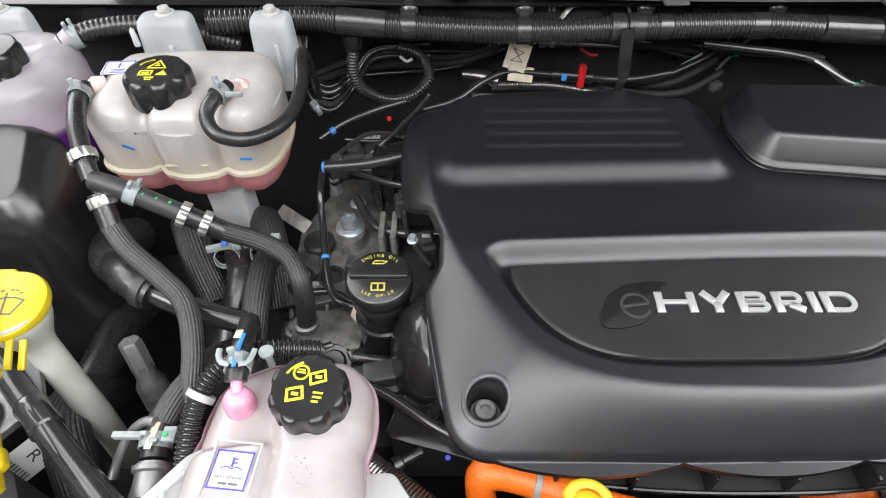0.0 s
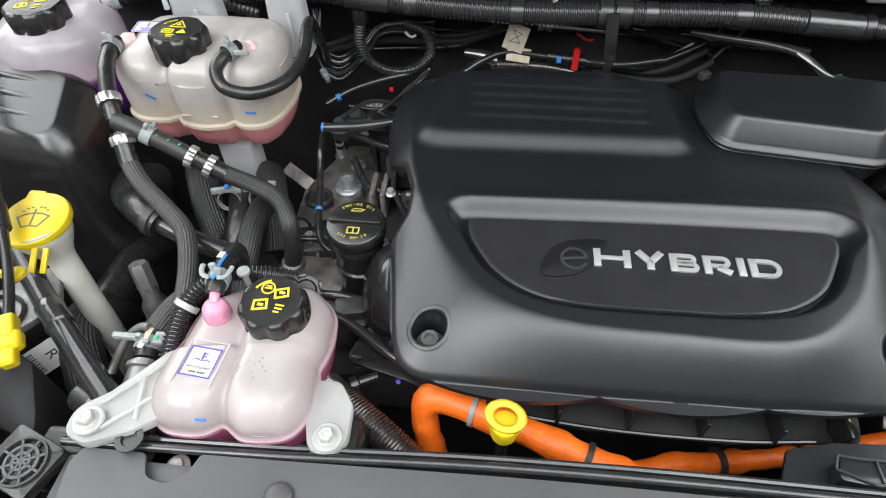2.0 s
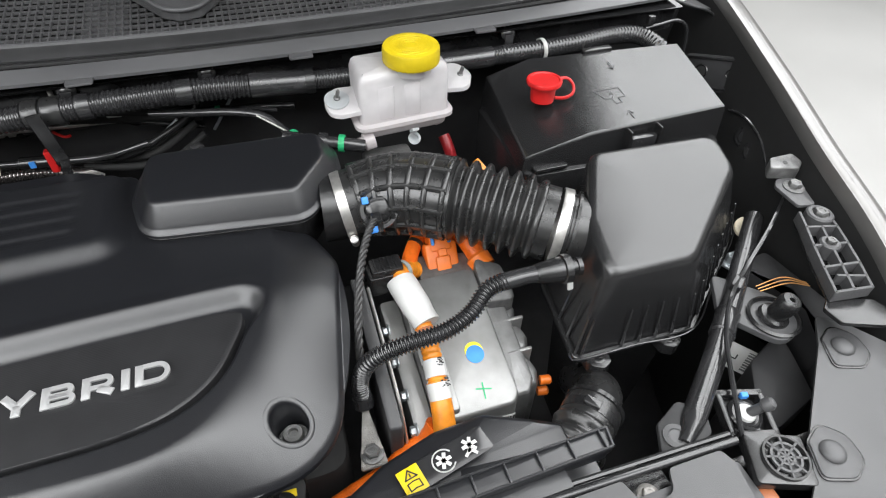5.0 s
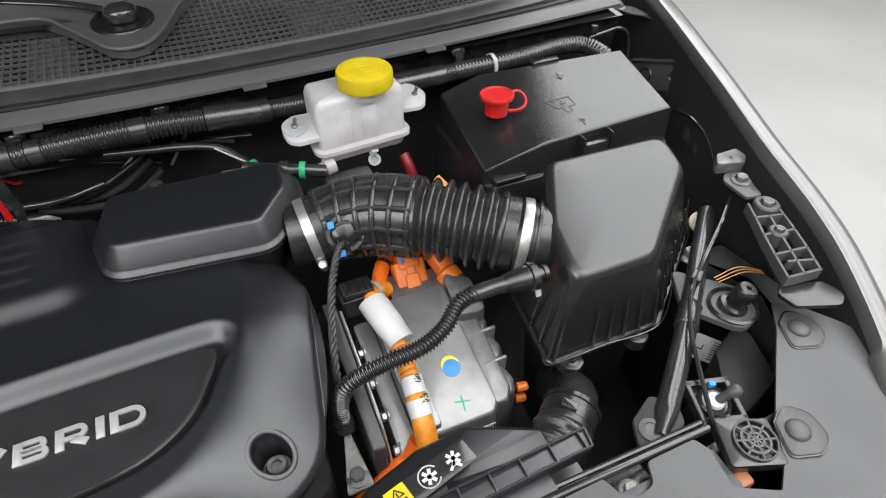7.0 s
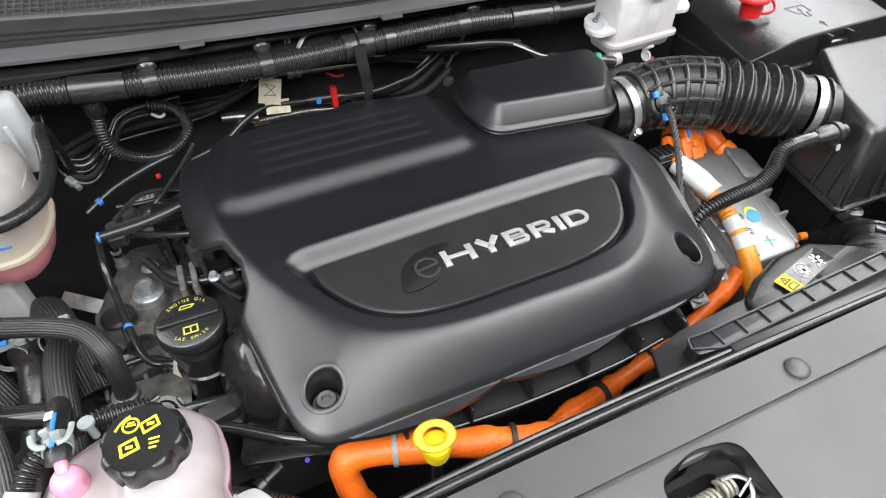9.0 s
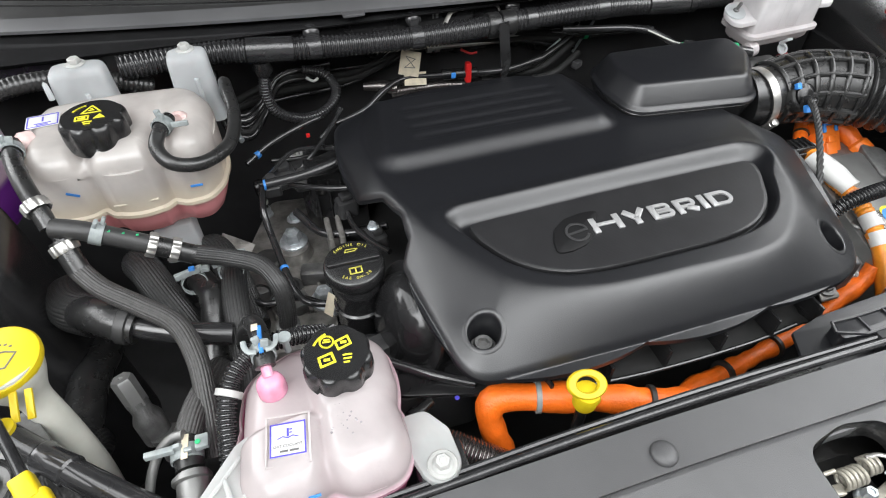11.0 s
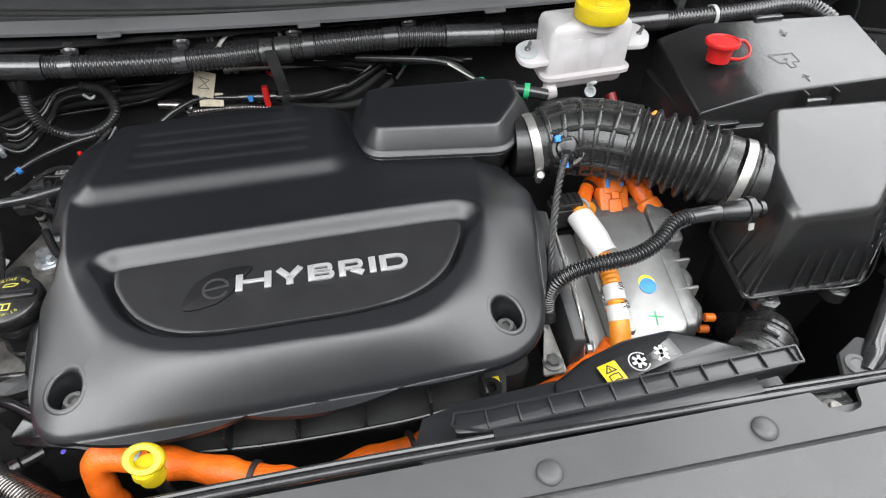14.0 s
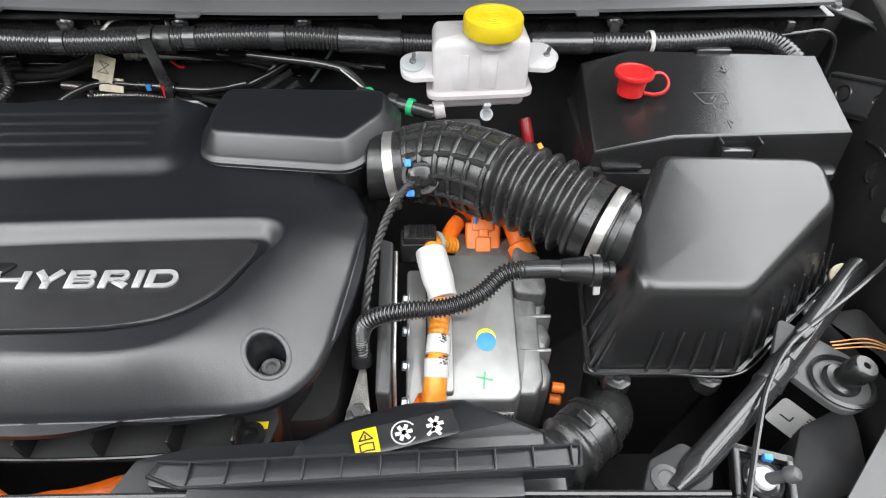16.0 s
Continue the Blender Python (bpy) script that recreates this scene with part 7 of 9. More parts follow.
# large dark hoses further down
for k, (pts, r, mat_, nm) in enumerate([
        ([(-0.40, 0.53, 0.84), (-0.402, 0.49, 0.868), (-0.385, 0.452, 0.882), (-0.352, 0.425, 0.890)], 0.024, BRAID_D, "hose"),
        ([(-0.325, 0.56, 0.82), (-0.325, 0.53, 0.862), (-0.310, 0.500, 0.872), (-0.290, 0.462, 0.858), (-0.27, 0.43, 0.83)], 0.020, BRAID_D, "hose"),
        ([(-0.26, 0.58, 0.80), (-0.235, 0.55, 0.845), (-0.215, 0.50, 0.84), (-0.20, 0.44, 0.80)], 0.020, BRAID_D, "hose"),
        ([(-0.250, 0.48, 0.86), (-0.232, 0.430, 0.868), (-0.240, 0.38, 0.84), (-0.25, 0.34, 0.80)], 0.017, RUBBER, "hose"),
        ([(-0.41, 0.36, 0.74), (-0.395, 0.325, 0.80), (-0.40, 0.285, 0.815), (-0.38, 0.24, 0.79), (-0.36, 0.20, 0.75)], 0.024, BRAID_D, "hose"),
        ([(-0.40, 0.49, 0.76), (-0.40, 0.42, 0.79), (-0.397, 0.36, 0.80), (-0.40, 0.32, 0.80)], 0.022, RUBBER, "hose")]):
    hh = thing("coolant_hose", pts[1], "thick black coolant hose below the tanks", "hose", "thick coolant hoses")
    part("hose", woven(pts, r, 30, 0.0042, 0.0009) if mat_ is BRAID_D else sweep(pts, r, 18, 0.004), mat_, hh)
pp = thing("coolant_pipe", (-0.30, 0.38, 0.88), "glossy black coolant pipe with rubber elbow", "pipe")
part("elbow", sweep([(-0.375, 0.442, 0.885), (-0.352, 0.415, 0.905), (-0.330, 0.395, 0.912), (-0.302, 0.382, 0.906)], 0.0195, 20, 0.004), RUBBER, pp)
part("pipe", sweep([(-0.310, 0.385, 0.908), (-0.26, 0.368, 0.897), (-0.21, 0.36, 0.885)], 0.0125, 18), GLOSS, pp)
part("clip", moved(lathe([(0.0198, -0.006), (0.0215, -0.005), (0.0215, 0.005), (0.0198, 0.006)], 24), frame_of((-0.313, 0.386, 0.909), (0.9, -0.35, -0.2))), RUBBER_D, pp)
for p in ((-0.250, 0.452, 0.885), (-0.206, 0.452, 0.893)):
    cc = thing("hose_clip", p, "pale plastic hose clip", "hose clip", "pale hose clips")
    part("band", moved(lathe([(0.0135, -0.004), (0.0148, -0.004), (0.0148, 0.004), (0.0135, 0.004)], 20, None, False), frame_of(p, (0.2, -0.8, 0.2))), CLEARC, cc)
    part("wing", moved(box(0.036, 0.006, 0.008, 0.001), Matrix.Translation((p[0], p[1], p[2] + 0.014)) @ Matrix.Rotation(0.3, 4, "Z")), CLEARC, cc)
    part("wing", moved(box(0.010, 0.014, 0.006, 0.001), Matrix.Translation((p[0] + 0.017, p[1] + 0.003, p[2] + 0.016))), CLEARC, cc)
    part("blue_dot", moved(box(0.007, 0.006, 0.004, 0.001), Matrix.Translation((p[0] + 0.003, p[1], p[2] + 0.021))), BLUE, cc, "blue paint mark")
st = thing("refrigerant_port", (-0.32, 0.34, 0.80), "grey hexagonal metal service port", "service port")
part("hex_head", moved(lathe([(0.0118, 0), (0.0118, 0.035), (0.0105, 0.038), (0.003, 0.038), (0.002, 0.034), (0, 0.034)], 6), frame_of((-0.3215, 0.330, 0.842), (-0.16, 0.33, 1))), ALU, st)
part("stem", moved(lathe([(0.016, -0.05), (0.016, -0.02), (0.011, -0.01), (0.011, 0.006)], 18), frame_of((-0.3215, 0.330, 0.842), (-0.16, 0.33, 1))), ALU_D, st)
part("base_nut", moved(lathe([(0.014, -0.01), (0.014, 0.012), (0.017, 0.014), (0.017, 0.02)], 12), frame_of((-0.300, 0.30, 0.79), (-0.2, 0.5, 1))), ALU_D, st)

# ---- dark block-shaped housing at the wing, washer filler, cross strut ----
dh = thing("battery_cover", (-0.52, 0.5, 0.7), "black plastic battery cover with ribbed top", "battery cover")
DTOP = [(-0.66, 0.462, 0.02), (-0.432, 0.437, 0.022), (-0.452, 0.533, 0.022), (-0.66, 0.566, 0.02)]
DSHO = [(-0.68, 0.440, 0.02), (-0.408, 0.415, 0.04), (-0.428, 0.552, 0.04), (-0.68, 0.585, 0.02)]
dtop, dsho = np.array(rounded(ccw(DTOP), 0.02, 7)), np.array(rounded(ccw(DSHO), 0.02, 7))
top_z = lambda x, y: 0.27 * (y - 0.44)
rings = [[(x, y, z + k * top_z(x, y)) for x, y in inset(dsho + (dtop - dsho) * u, d)] for z, u, d, k in (
    (0.55, 0, -0.025, 0), (0.70, 0, -0.018, 0), (0.92, 0, -0.003, 0.5), (0.950, 0, 0.0, 0.8), (0.962, 0.12, 0, 0.9), (0.9745, 0.55, 0, 1), (0.981, 0.86, 0, 1), (0.9842, 1, 0, 1))]
rings += [[(x, y, 0.9852 + top_z(x, y)) for x, y in inset(dtop, 0.003)], [(x, y, 0.9854 + top_z(x, y)) for x, y in inset(dtop, 0.006)]]
part("cover", ring_loft(rings), SEMI, dh, smooth=45)
for i in range(6):
    x0 = -0.64 + (0.05 if i % 2 else 0.0)
    y0 = 0.468 + 0.013 * i
    line = [(x0 + u * (-0.470 - 0.004 * i - (0.0 if i % 2 else 0.04) - x0), y0 - 0.012 * u, 0.9820 + top_z(0, y0 - 0.012 * u) + 0.0022 * math.sin(math.pi * u)) for u in (0, 0.25, 0.5, 0.75, 1)]
    part("wave_rib", sweep(line, 0.0048, 12, flat=0.7), SEMI, dh)
wf = thing("washer_filler", (-0.40, 0.32, 0.78), "yellow washer cap on a milky filler neck", "washer filler")
part("neck", sweep([(-0.394, 0.320, 0.958), (-0.386, 0.312, 0.915), (-0.378, 0.302, 0.865), (-0.378, 0.298, 0.79), (-0.392, 0.30, 0.68)], lambda u: 0.030 - 0.0150 * float(smooth(0.02, 0.16, u)), 24, 0.005), WASHN, wf)
WC = Matrix.Translation((-0.3975, 0.3245, 0.957)) @ Matrix.Rotation(0.12, 4, "X") @ Matrix.Scale(0.90, 4)
wcap = part("cap", moved(lathe([(0.036, 0), (0.040, 0.001), (0.041, 0.006), (0.0395, 0.010), (0.036, 0.0115), (0, 0.0118)], 40), WC), YELLOW, wf, "yellow hinged cap")
part("hinge", moved(join(box(0.022, 0.014, 0.008, 0.002)), WC @ Matrix.Translation((-0.018, 0.037, 0.001))), YELLOW, wf)
part("tab", moved(join(box(0.007, 0.030, 0.004, 0.001), moved(box(0.007, 0.03, 0.004, 0.001), Matrix.Translation((0.014, 0, 0)))), WC @ Matrix.Translation((0.016, -0.048, -0.006)) @ Matrix.Rotation(0.5, 4, "X")), YELLOW, wf)
part("washer_symbol", moved(join(outline_mark([(-0.019, 0.003), (-0.010, 0.0075), (0.0, 0.009), (0.010, 0.0075), (0.019, 0.003), (0.009, -0.012), (0.0, -0.010), (-0.009, -0.012)], 0.0018, 0.0005), outline_mark([(0, -0.010), (0, 0.014)], 0.0018, 0.0005, False), *[bars([(x, y, 0.003, 0.0018)], 0.0005) for x, y in ((-0.005, 0.0175), (-0.010, 0.016), (-0.0145, 0.0125), (0.005, 0.0175), (0.010, 0.016), (0.0145, 0.0125))]), WC @ Matrix.Translation((0, -0.002, 0.0119)) @ Matrix.Rotation(0.15, 4, "Z")), GREYINK, wcap)


def brace(side):
    X = lambda v: 0.3 + side * (v - 0.3)
    b = thing("brace_bar", (X(0.95), 0.24, 0.88), "glossy black tubular brace bar to the inner wing", "brace bar", "tubular braces")
    part("tube", sweep([(X(0.828), 0.133, 0.903), (X(0.955), 0.237, 0.900), (X(1.12), 0.385, 0.905)], lambda u: 0.0075 + 0.005 * float(smooth(0.0, 0.09, np.array(u))), 22, 0.006), GLOSS, b)
    part("foot", slab([(X(0.800), 0.130), (X(0.826), 0.118), (X(0.862), 0.135), (X(0.872), 0.16), (X(0.848), 0.176), (X(0.815), 0.16)], 0.896, 0.904, 0.008, 0.002), PAINTED, b)
    part("foot_bolt", moved(lathe([(0.013, 0), (0.013, 0.002), (0.008, 0.003), (0.007, 0.0015), (0, 0.0015)], 20), at(X(0.824), 0.142, 0.904)), GREYP, b)
    part("collar", moved(lathe([(0.0126, -0.02), (0.0145, -0.018), (0.0132, 0), (0.0146, 0.016), (0.0126, 0.02)], 24, None, False), frame_of((X(0.965), 0.246, 0.900), (side * 0.75, 0.66, 0))), GLOSS, b)
    pl = thing("headlamp_bracket", (X(1.02), 0.25, 0.88), "grey metal headlamp bracket with adjuster knob", "bracket", "headlamp brackets")
    part("plate", slab([(X(0.968), 0.262, 0.01), (X(1.000), 0.318, 0.008), (X(1.055), 0.262, 0.02), (X(1.052), 0.215, 0.025), (X(1.012), 0.200, 0.025)], 0.890, 0.900, 0.01, 0.002), ALU_D if side < 0 else GREYP, pl)
    part("rim", moved(lathe([(0.030, 0), (0.031, 0.004), (0.028, 0.006), (0.026, 0.003), (0.026, 0)], 32), at(X(1.026), 0.236, 0.899)), SEMI, pl)
    part("adjuster", moved(lathe([(0.022, 0), (0.020, 0.006), (0.014, 0.008), (0.0135, 0.020), (0.0150, 0.021), (0.0150, 0.038), (0.012, 0.042), (0.004, 0.042), (0.003, 0.036), (0, 0.036)], 20), frame_of((X(1.026), 0.237, 0.90), (side * 0.15, -0.15, 1)) @ Matrix.Scale(0.85, 4)), SEMI, pl, "black ribbed adjuster knob")
    part("lamp_housing", slab([(X(1.03), 0.16), (X(1.075), 0.19), (X(1.09), 0.27), (X(1.05), 0.33), (X(1.11), 0.34), (X(1.125), 0.24), (X(1.09), 0.15)], 0.72 if side < 0 else 0.80, 0.83 if side < 0 else 0.888, 0.01, 0.004), PAINTED, pl)
    part("lamp_body", slab([(X(0.93), 0.12), (X(1.03), 0.15), (X(1.06), 0.24), (X(0.99), 0.21)], 0.72, 0.862, 0.015, 0.004), PAINTED, pl)
    tag = thing("paper_tag", (X(1.03), 0.25, 0.78), "white hanging paper tag with bar code", "tag", "hanging tags")
    TM = frame_of((X(1.022), 0.236, 0.815), (side * -0.45, -0.75, 0.5), (side * -0.7, 0.7, 0.2))
    part("paper", moved(box(0.034, 0.060, 0.0008, 0.0002, 0.006), TM), WHITE, tag)
    part("letter", moved(lettering("L" if side > 0 else "R", 0.018, 0.0004), TM @ Matrix.Translation((0, 0.014, 0.0008))), INK, tag)
    part("bar_code", moved(bars([(-0.012 + 0.0035 * k, -0.012, 0.0016 if k % 2 else 0.0024, 0.02) for k in range(8)], 0.0004), TM @ Matrix.Translation((0, 0, 0.0006))), GREYINK, tag)


brace(1)
brace(-1)
rod = thing("bonnet_prop_rod", (-0.40, 0.30, 0.95), "black bonnet prop rod with yellow clips", "prop rod")
part("rod", sweep([(-0.352, 0.188, 0.948), (-0.377, 0.240, 0.960), (-0.403, 0.290, 0.980), (-0.440, 0.340, 0.992), (-0.478, 0.394, 1.004), (-0.545, 0.490, 1.026), (-0.64, 0.63, 1.055)], 0.0050, 12), GLOSS, rod)
part("grip", sweep([(-0.405, 0.293, 0.9805), (-0.440, 0.340, 0.992), (-0.468, 0.380, 1.001)], lambda u: 0.0085 + 0.001 * u, 14, 0.005), RUBBER, rod, "black foam grip")
part("end_clip", moved(join(box(0.020, 0.020, 0.030, 0.003), moved(box(0.030, 0.018, 0.022, 0.004), Matrix.Translation((0, 0, -0.014))), moved(box(0.018, 0.016, 0.02, 0.003), Matrix.Translation((0, 0, -0.032)))), frame_of((-0.352, 0.186, 0.946), (-0.45, 0.85, 0.2), (0, 0, 1)) @ Matrix.Scale(0.85, 4)), YELLOW, rod, "yellow plastic end clip")
part("holder", moved(join(box(0.034, 0.008, 0.014, 0.002), moved(lathe([(0.013, 0), (0.013, 0.006), (0.009, 0.009)], 16), Matrix.Translation((0.012, 0, 0.006)))), Matrix.Translation((-0.394, 0.258, 0.946)) @ Matrix.Scale(0.72, 4)), YELLOW, rod, "yellow plastic holder")

# ---- right-hand corner details ----
lp = thing("level_sensor", (0.912, 0.142, 0.89), "square black lamp socket with white ring and grey bulb holder", "lamp socket")
SQ = frame_of((0.910, 0.144, 0.893), (0.02, -0.12, 1), (0.25, 0.97, 0)) @ Matrix.Scale(0.84, 4)
part("frame_plate", moved(join(*[moved(box(w, h, 0.012, 0.0015), Matrix.Translation((x, y, 0))) for x, y, w, h in ((0, 0.026, 0.062, 0.008), (0, -0.026, 0.062, 0.008), (0.027, 0, 0.008, 0.06), (-0.027, 0, 0.008, 0.06))], moved(box(0.06, 0.06, 0.004, 0.001), Matrix.Translation((0, 0, -0.004)))), SQ), SEMI, lp)
part("socket_ring", moved(lathe([(0.021, 0), (0.021, 0.008), (0.018, 0.010), (0.016, 0.008)], 28), SQ), GLOSS, lp)
part("white_ring", moved(lathe([(0.0120, 0.004), (0.0120, 0.010), (0.0105, 0.012), (0.007, 0.012)], 28), SQ), WHITE, lp, "white plastic ring")
part("bulb_holder", moved(lathe([(0.0062, 0.010), (0.0058, 0.030), (0.0085, 0.032), (0.0085, 0.039), (0.006, 0.043), (0, 0.044)], 18), SQ @ Matrix.Rotation(0.45, 4, "Y")), GREYP, lp, "grey bulb holder")
part("blue_tab", moved(box(0.009, 0.007, 0.010, 0.001), SQ @ Matrix.Translation((0.004, 0.021, 0.006))), BLUE, lp, "blue lock tab")
hn = thing("pedestrian_horn", (0.893, 0.09, 0.92), "grey box with round black speaker grille", "speaker")
HN = frame_of((0.893, 0.088, 0.908), (0.0, -0.05, 1), (0.35, 0.94, 0))
part("body", moved(box(0.056, 0.048, 0.014, 0.002, 0.005), HN), SEMI, hn)
part("grille_ring", moved(lathe([(0.0215, 0.013), (0.0215, 0.018), (0.0195, 0.018), (0.0195, 0.014), (0, 0.014)], 32), HN @ Matrix.Translation((0.004, 0, 0))), RUBBER_D, hn)
part("spokes", moved(join(*[moved(box(0.040, 0.0022, 0.0025, 0.0005), Matrix.Rotation(k * math.pi / 4, 4, "Z") @ Matrix.Translation((0, 0, 0.0155))) for k in range(4)], *[moved(lathe([(r - 0.0012, 0.0155), (r - 0.0012, 0.018), (r + 0.0012, 0.018), (r + 0.0012, 0.0155)], 28), Matrix.Identity(4)) for r in (0.007, 0.0135)]), HN @ Matrix.Translation((0.004, 0, 0))), GREYP, hn)
hn2 = copy_thing(hn, Matrix.Translation((-0.293, 0.09, 0.92)))
part("copper_plug", moved(box(0.02, 0.016, 0.02, 0.003), Matrix.Translation((0.868, 0.066, 0.888))), COPPER, hn)
rail = thing("wing_bracket", (1.10, 0.27, 0.95), "black perforated plastic bracket rail along the wing", "bracket")
RAIL_L = [(1.120, 0.332), (1.108, 0.308), (1.092, 0.279), (1.076, 0.247), (1.060, 0.213)]
RAIL_R = [(1.154, 0.324), (1.146, 0.298), (1.135, 0.271), (1.122, 0.241), (1.105, 0.207)]


def lattice_wall(a, b, name="cell_wall", z=0.944, h=0.016, t=0.0036):
    d = Vector((b[0] - a[0], b[1] - a[1]))
    part(name, moved(box(d.length + t, t, h, 0.0008), Matrix.Translation(((a[0] + b[0]) / 2, (a[1] + b[1]) / 2, z)) @ Matrix.Rotation(math.atan2(d.y, d.x), 4, "Z")), GREYP, rail)


part("floor_sheet", slab([(p[0], p[1]) for p in RAIL_L + RAIL_R[::-1]], 0.938, 0.942, 0.004, 0.001), SEMI, rail)
for side_line in (RAIL_L, RAIL_R):
    for a, b in zip(side_line, side_line[1:]):
        lattice_wall(a, b, "side_wall")
for a, b in list(zip(RAIL_L, RAIL_R))[1:]:
    lattice_wall(a, b)
for k in range(1, 4):
    lattice_wall([(p + q) / 2 for p, q in zip(RAIL_L[k], RAIL_R[k])], [(p + q) / 2 for p, q in zip(RAIL_L[k + 1], RAIL_R[k + 1])])
lattice_wall((1.082, 0.232), (1.112, 0.222))
for x, y, r in ((1.142, 0.322, 0.0165), (1.113, 0.276, 0.0120)):
    part("boss", moved(lathe([(r, 0), (r, 0.018), (r - 0.002, 0.020), (r - 0.006, 0.020), (r - 0.007, 0.015), (0, 0.015)], 32), at(x, y, 0.942)), GREYP, rail)
    part("rail_bolt", moved(hexbolt(r * 0.52, 0.009, 1.45), at(x, y, 0.957)), ALU_D, rail)
part("end_plate", slab([(1.062, 0.218), (1.110, 0.200), (1.118, 0.176, 0.012), (1.100, 0.164, 0.012), (1.050, 0.184, 0.006), (1.046, 0.206)], 0.938, 0.944, 0.006, 0.001), SEMI, rail)
part("head_plate", slab([(1.126, 0.342), (1.150, 0.338), (1.164, 0.380, 0.010), (1.160, 0.392, 0.008), (1.138, 0.396, 0.010), (1.126, 0.384, 0.008)], 0.956, 0.961, 0.006, 0.001), GREYP, rail, "pale grey bolted head plate")
part("head_bolt", moved(hexbolt(0.0085, 0.009, 1.6), at(1.147, 0.374, 0.961)), ALU_D, rail)
part("end_cap", slab([(1.128, 0.404), (1.170, 0.394), (1.182, 0.404, 0.006), (1.176, 0.420, 0.006), (1.140, 0.420)], 0.955, 0.974, 0.005, 0.002, lift=lambda x, y: 0.25 * (y - 0.40)), ALU_D, rail, "bright folded steel end")
for x, y in ((1.155, 0.4075), (1.169, 0.4095)):
    part("hole", moved(lathe([(0.0032, 0), (0.0032, 0.0008), (0, 0.0008)], 14), frame_of((x, y, 0.9755), (0, -0.25, 1))), INK, rail)
wc = single("round_grommet", moved(lathe([(0.0165, 0), (0.0165, 0.004), (0.014, 0.006), (0.003, 0.006), (0.002, 0.004), (0, 0.004)], 24), frame_of((1.113, 0.384, 0.888), (-0.2, -0.4, 0.9))), CREAM, "cream plastic round cap on the inner wing", "cap")
nt_ = single("flange_nut", moved(hexbolt(0.009, 0.016, 1.5), at(1.073, 0.352, 0.862)), ZINC, "zinc flange nut on the inner wing", "nut")
cb = thing("release_cable", (1.0, 0.25, 0.92), "thin black bonnet release cable with clip", "cable")
part("cable", sweep([(1.20, 0.42, 0.95), (1.10, 0.345, 0.935), (1.03, 0.30, 0.925), (0.975, 0.262, 0.925), (0.938, 0.220, 0.92), (0.915, 0.18, 0.915), (0.895, 0.14, 0.908), (0.882, 0.115, 0.905)], 0.0028, 8), GLOSS, cb)
part("clip", moved(box(0.022, 0.012, 0.012, 0.002), Matrix.Translation((1.00, 0.280, 0.915)) @ Matrix.Rotation(0.6, 4, "Z")), SEMI, cb)
yw = thing("thin_wires", (1.07, 0.29, 0.91), "thin yellow wires beside the headlamp", "wires")
for k in range(3):
    part("wire", sweep([(1.035, 0.272 + 0.004 * k, 0.905), (1.07, 0.268 + 0.005 * k, 0.912), (1.10, 0.26 + 0.003 * k, 0.905)], 0.0008, 6), TAN, yw)

# rear corner between fuse box and wing
hg = thing("corner_bracket", (1.26, 0.80, 0.98), "black painted steel bracket bolted in the rear corner", "bracket")
part("base_plate", slab([(1.205, 0.815, 0.006), (1.222, 0.835, 0.006), (1.300, 0.825, 0.008), (1.310, 0.785, 0.008), (1.262, 0.780, 0.006)], 1.024, 1.028, 0.006, 0.001, lift=lambda x, y: -0.25 * (x - 1.26)), PAINTED, hg)
part("hinge_arm", slab([(1.232, 0.822), (1.262, 0.812), (1.280, 0.90), (1.272, 0.98), (1.250, 0.98), (1.255, 0.90)], 1.032, 1.036, 0.006, 0.001, lift=lambda x, y: 0.6 * (y - 0.82)), PAINTED, hg)
part("hinge_bolt", moved(hexbolt(0.0075, 0.008, 1.6), at(1.250, 0.808, 1.030)), ALU_D, hg)
part("pressed_lip", sweep([(1.208, 0.816, 1.040), (1.235, 0.799, 1.033), (1.262, 0.782, 1.026), (1.300, 0.780, 1.014), (1.322, 0.765, 0.995)], 0.0022, 8, 0.006), PAINTED, hg)
lw = thing("loop_cable", (1.2, 0.74, 0.98), "thin black cable looped beside the fuse box", "cable")
part("cable", sweep([(1.140, 0.742, 1.018), (1.170, 0.742, 1.022), (1.200, 0.742, 1.025), (1.222, 0.742, 1.014), (1.232, 0.742, 0.990), (1.236, 0.742, 0.955), (1.238, 0.742, 0.90)], 0.0032, 10, 0.005), GLOSS, lw)
part("clip", moved(box(0.012, 0.010, 0.016, 0.002), Matrix.Translation((1.150, 0.745, 1.022))), SEMI, lw)
wt = thing("washer_tube", (1.19, 0.80, 0.98), "short cream plastic tube on the cowl's end", "tube")
part("tube", sweep([(1.192, 0.80, 1.005), (1.190, 0.80, 1.03), (1.187, 0.802, 1.06)], 0.0075, 14, 0.006), CREAM, wt)
part("foot", moved(box(0.026, 0.022, 0.012, 0.003), Matrix.Translation((1.192, 0.80, 0.993))), SEMI, wt)
sp = thing("wing_stiffener", (1.25, 0.66, 0.93), "black pressed stiffener with holes on the inner wing", "stiffener")
SPM = frame_of((1.262, 0.660, 0.958), (-1, -0.32, 0.35), (0.1, 0.35, 1))
part("plate", moved(box(0.150, 0.060, 0.005, 0.002, 0.012), SPM), PAINTED, sp)
part("raised_rim", moved(outline_mark([(-0.068, -0.024), (0.068, -0.024), (0.068, 0.024), (-0.068, 0.024)], 0.004, 0.003), SPM @ Matrix.Translation((0, 0, 0.005))), SEMI, sp)
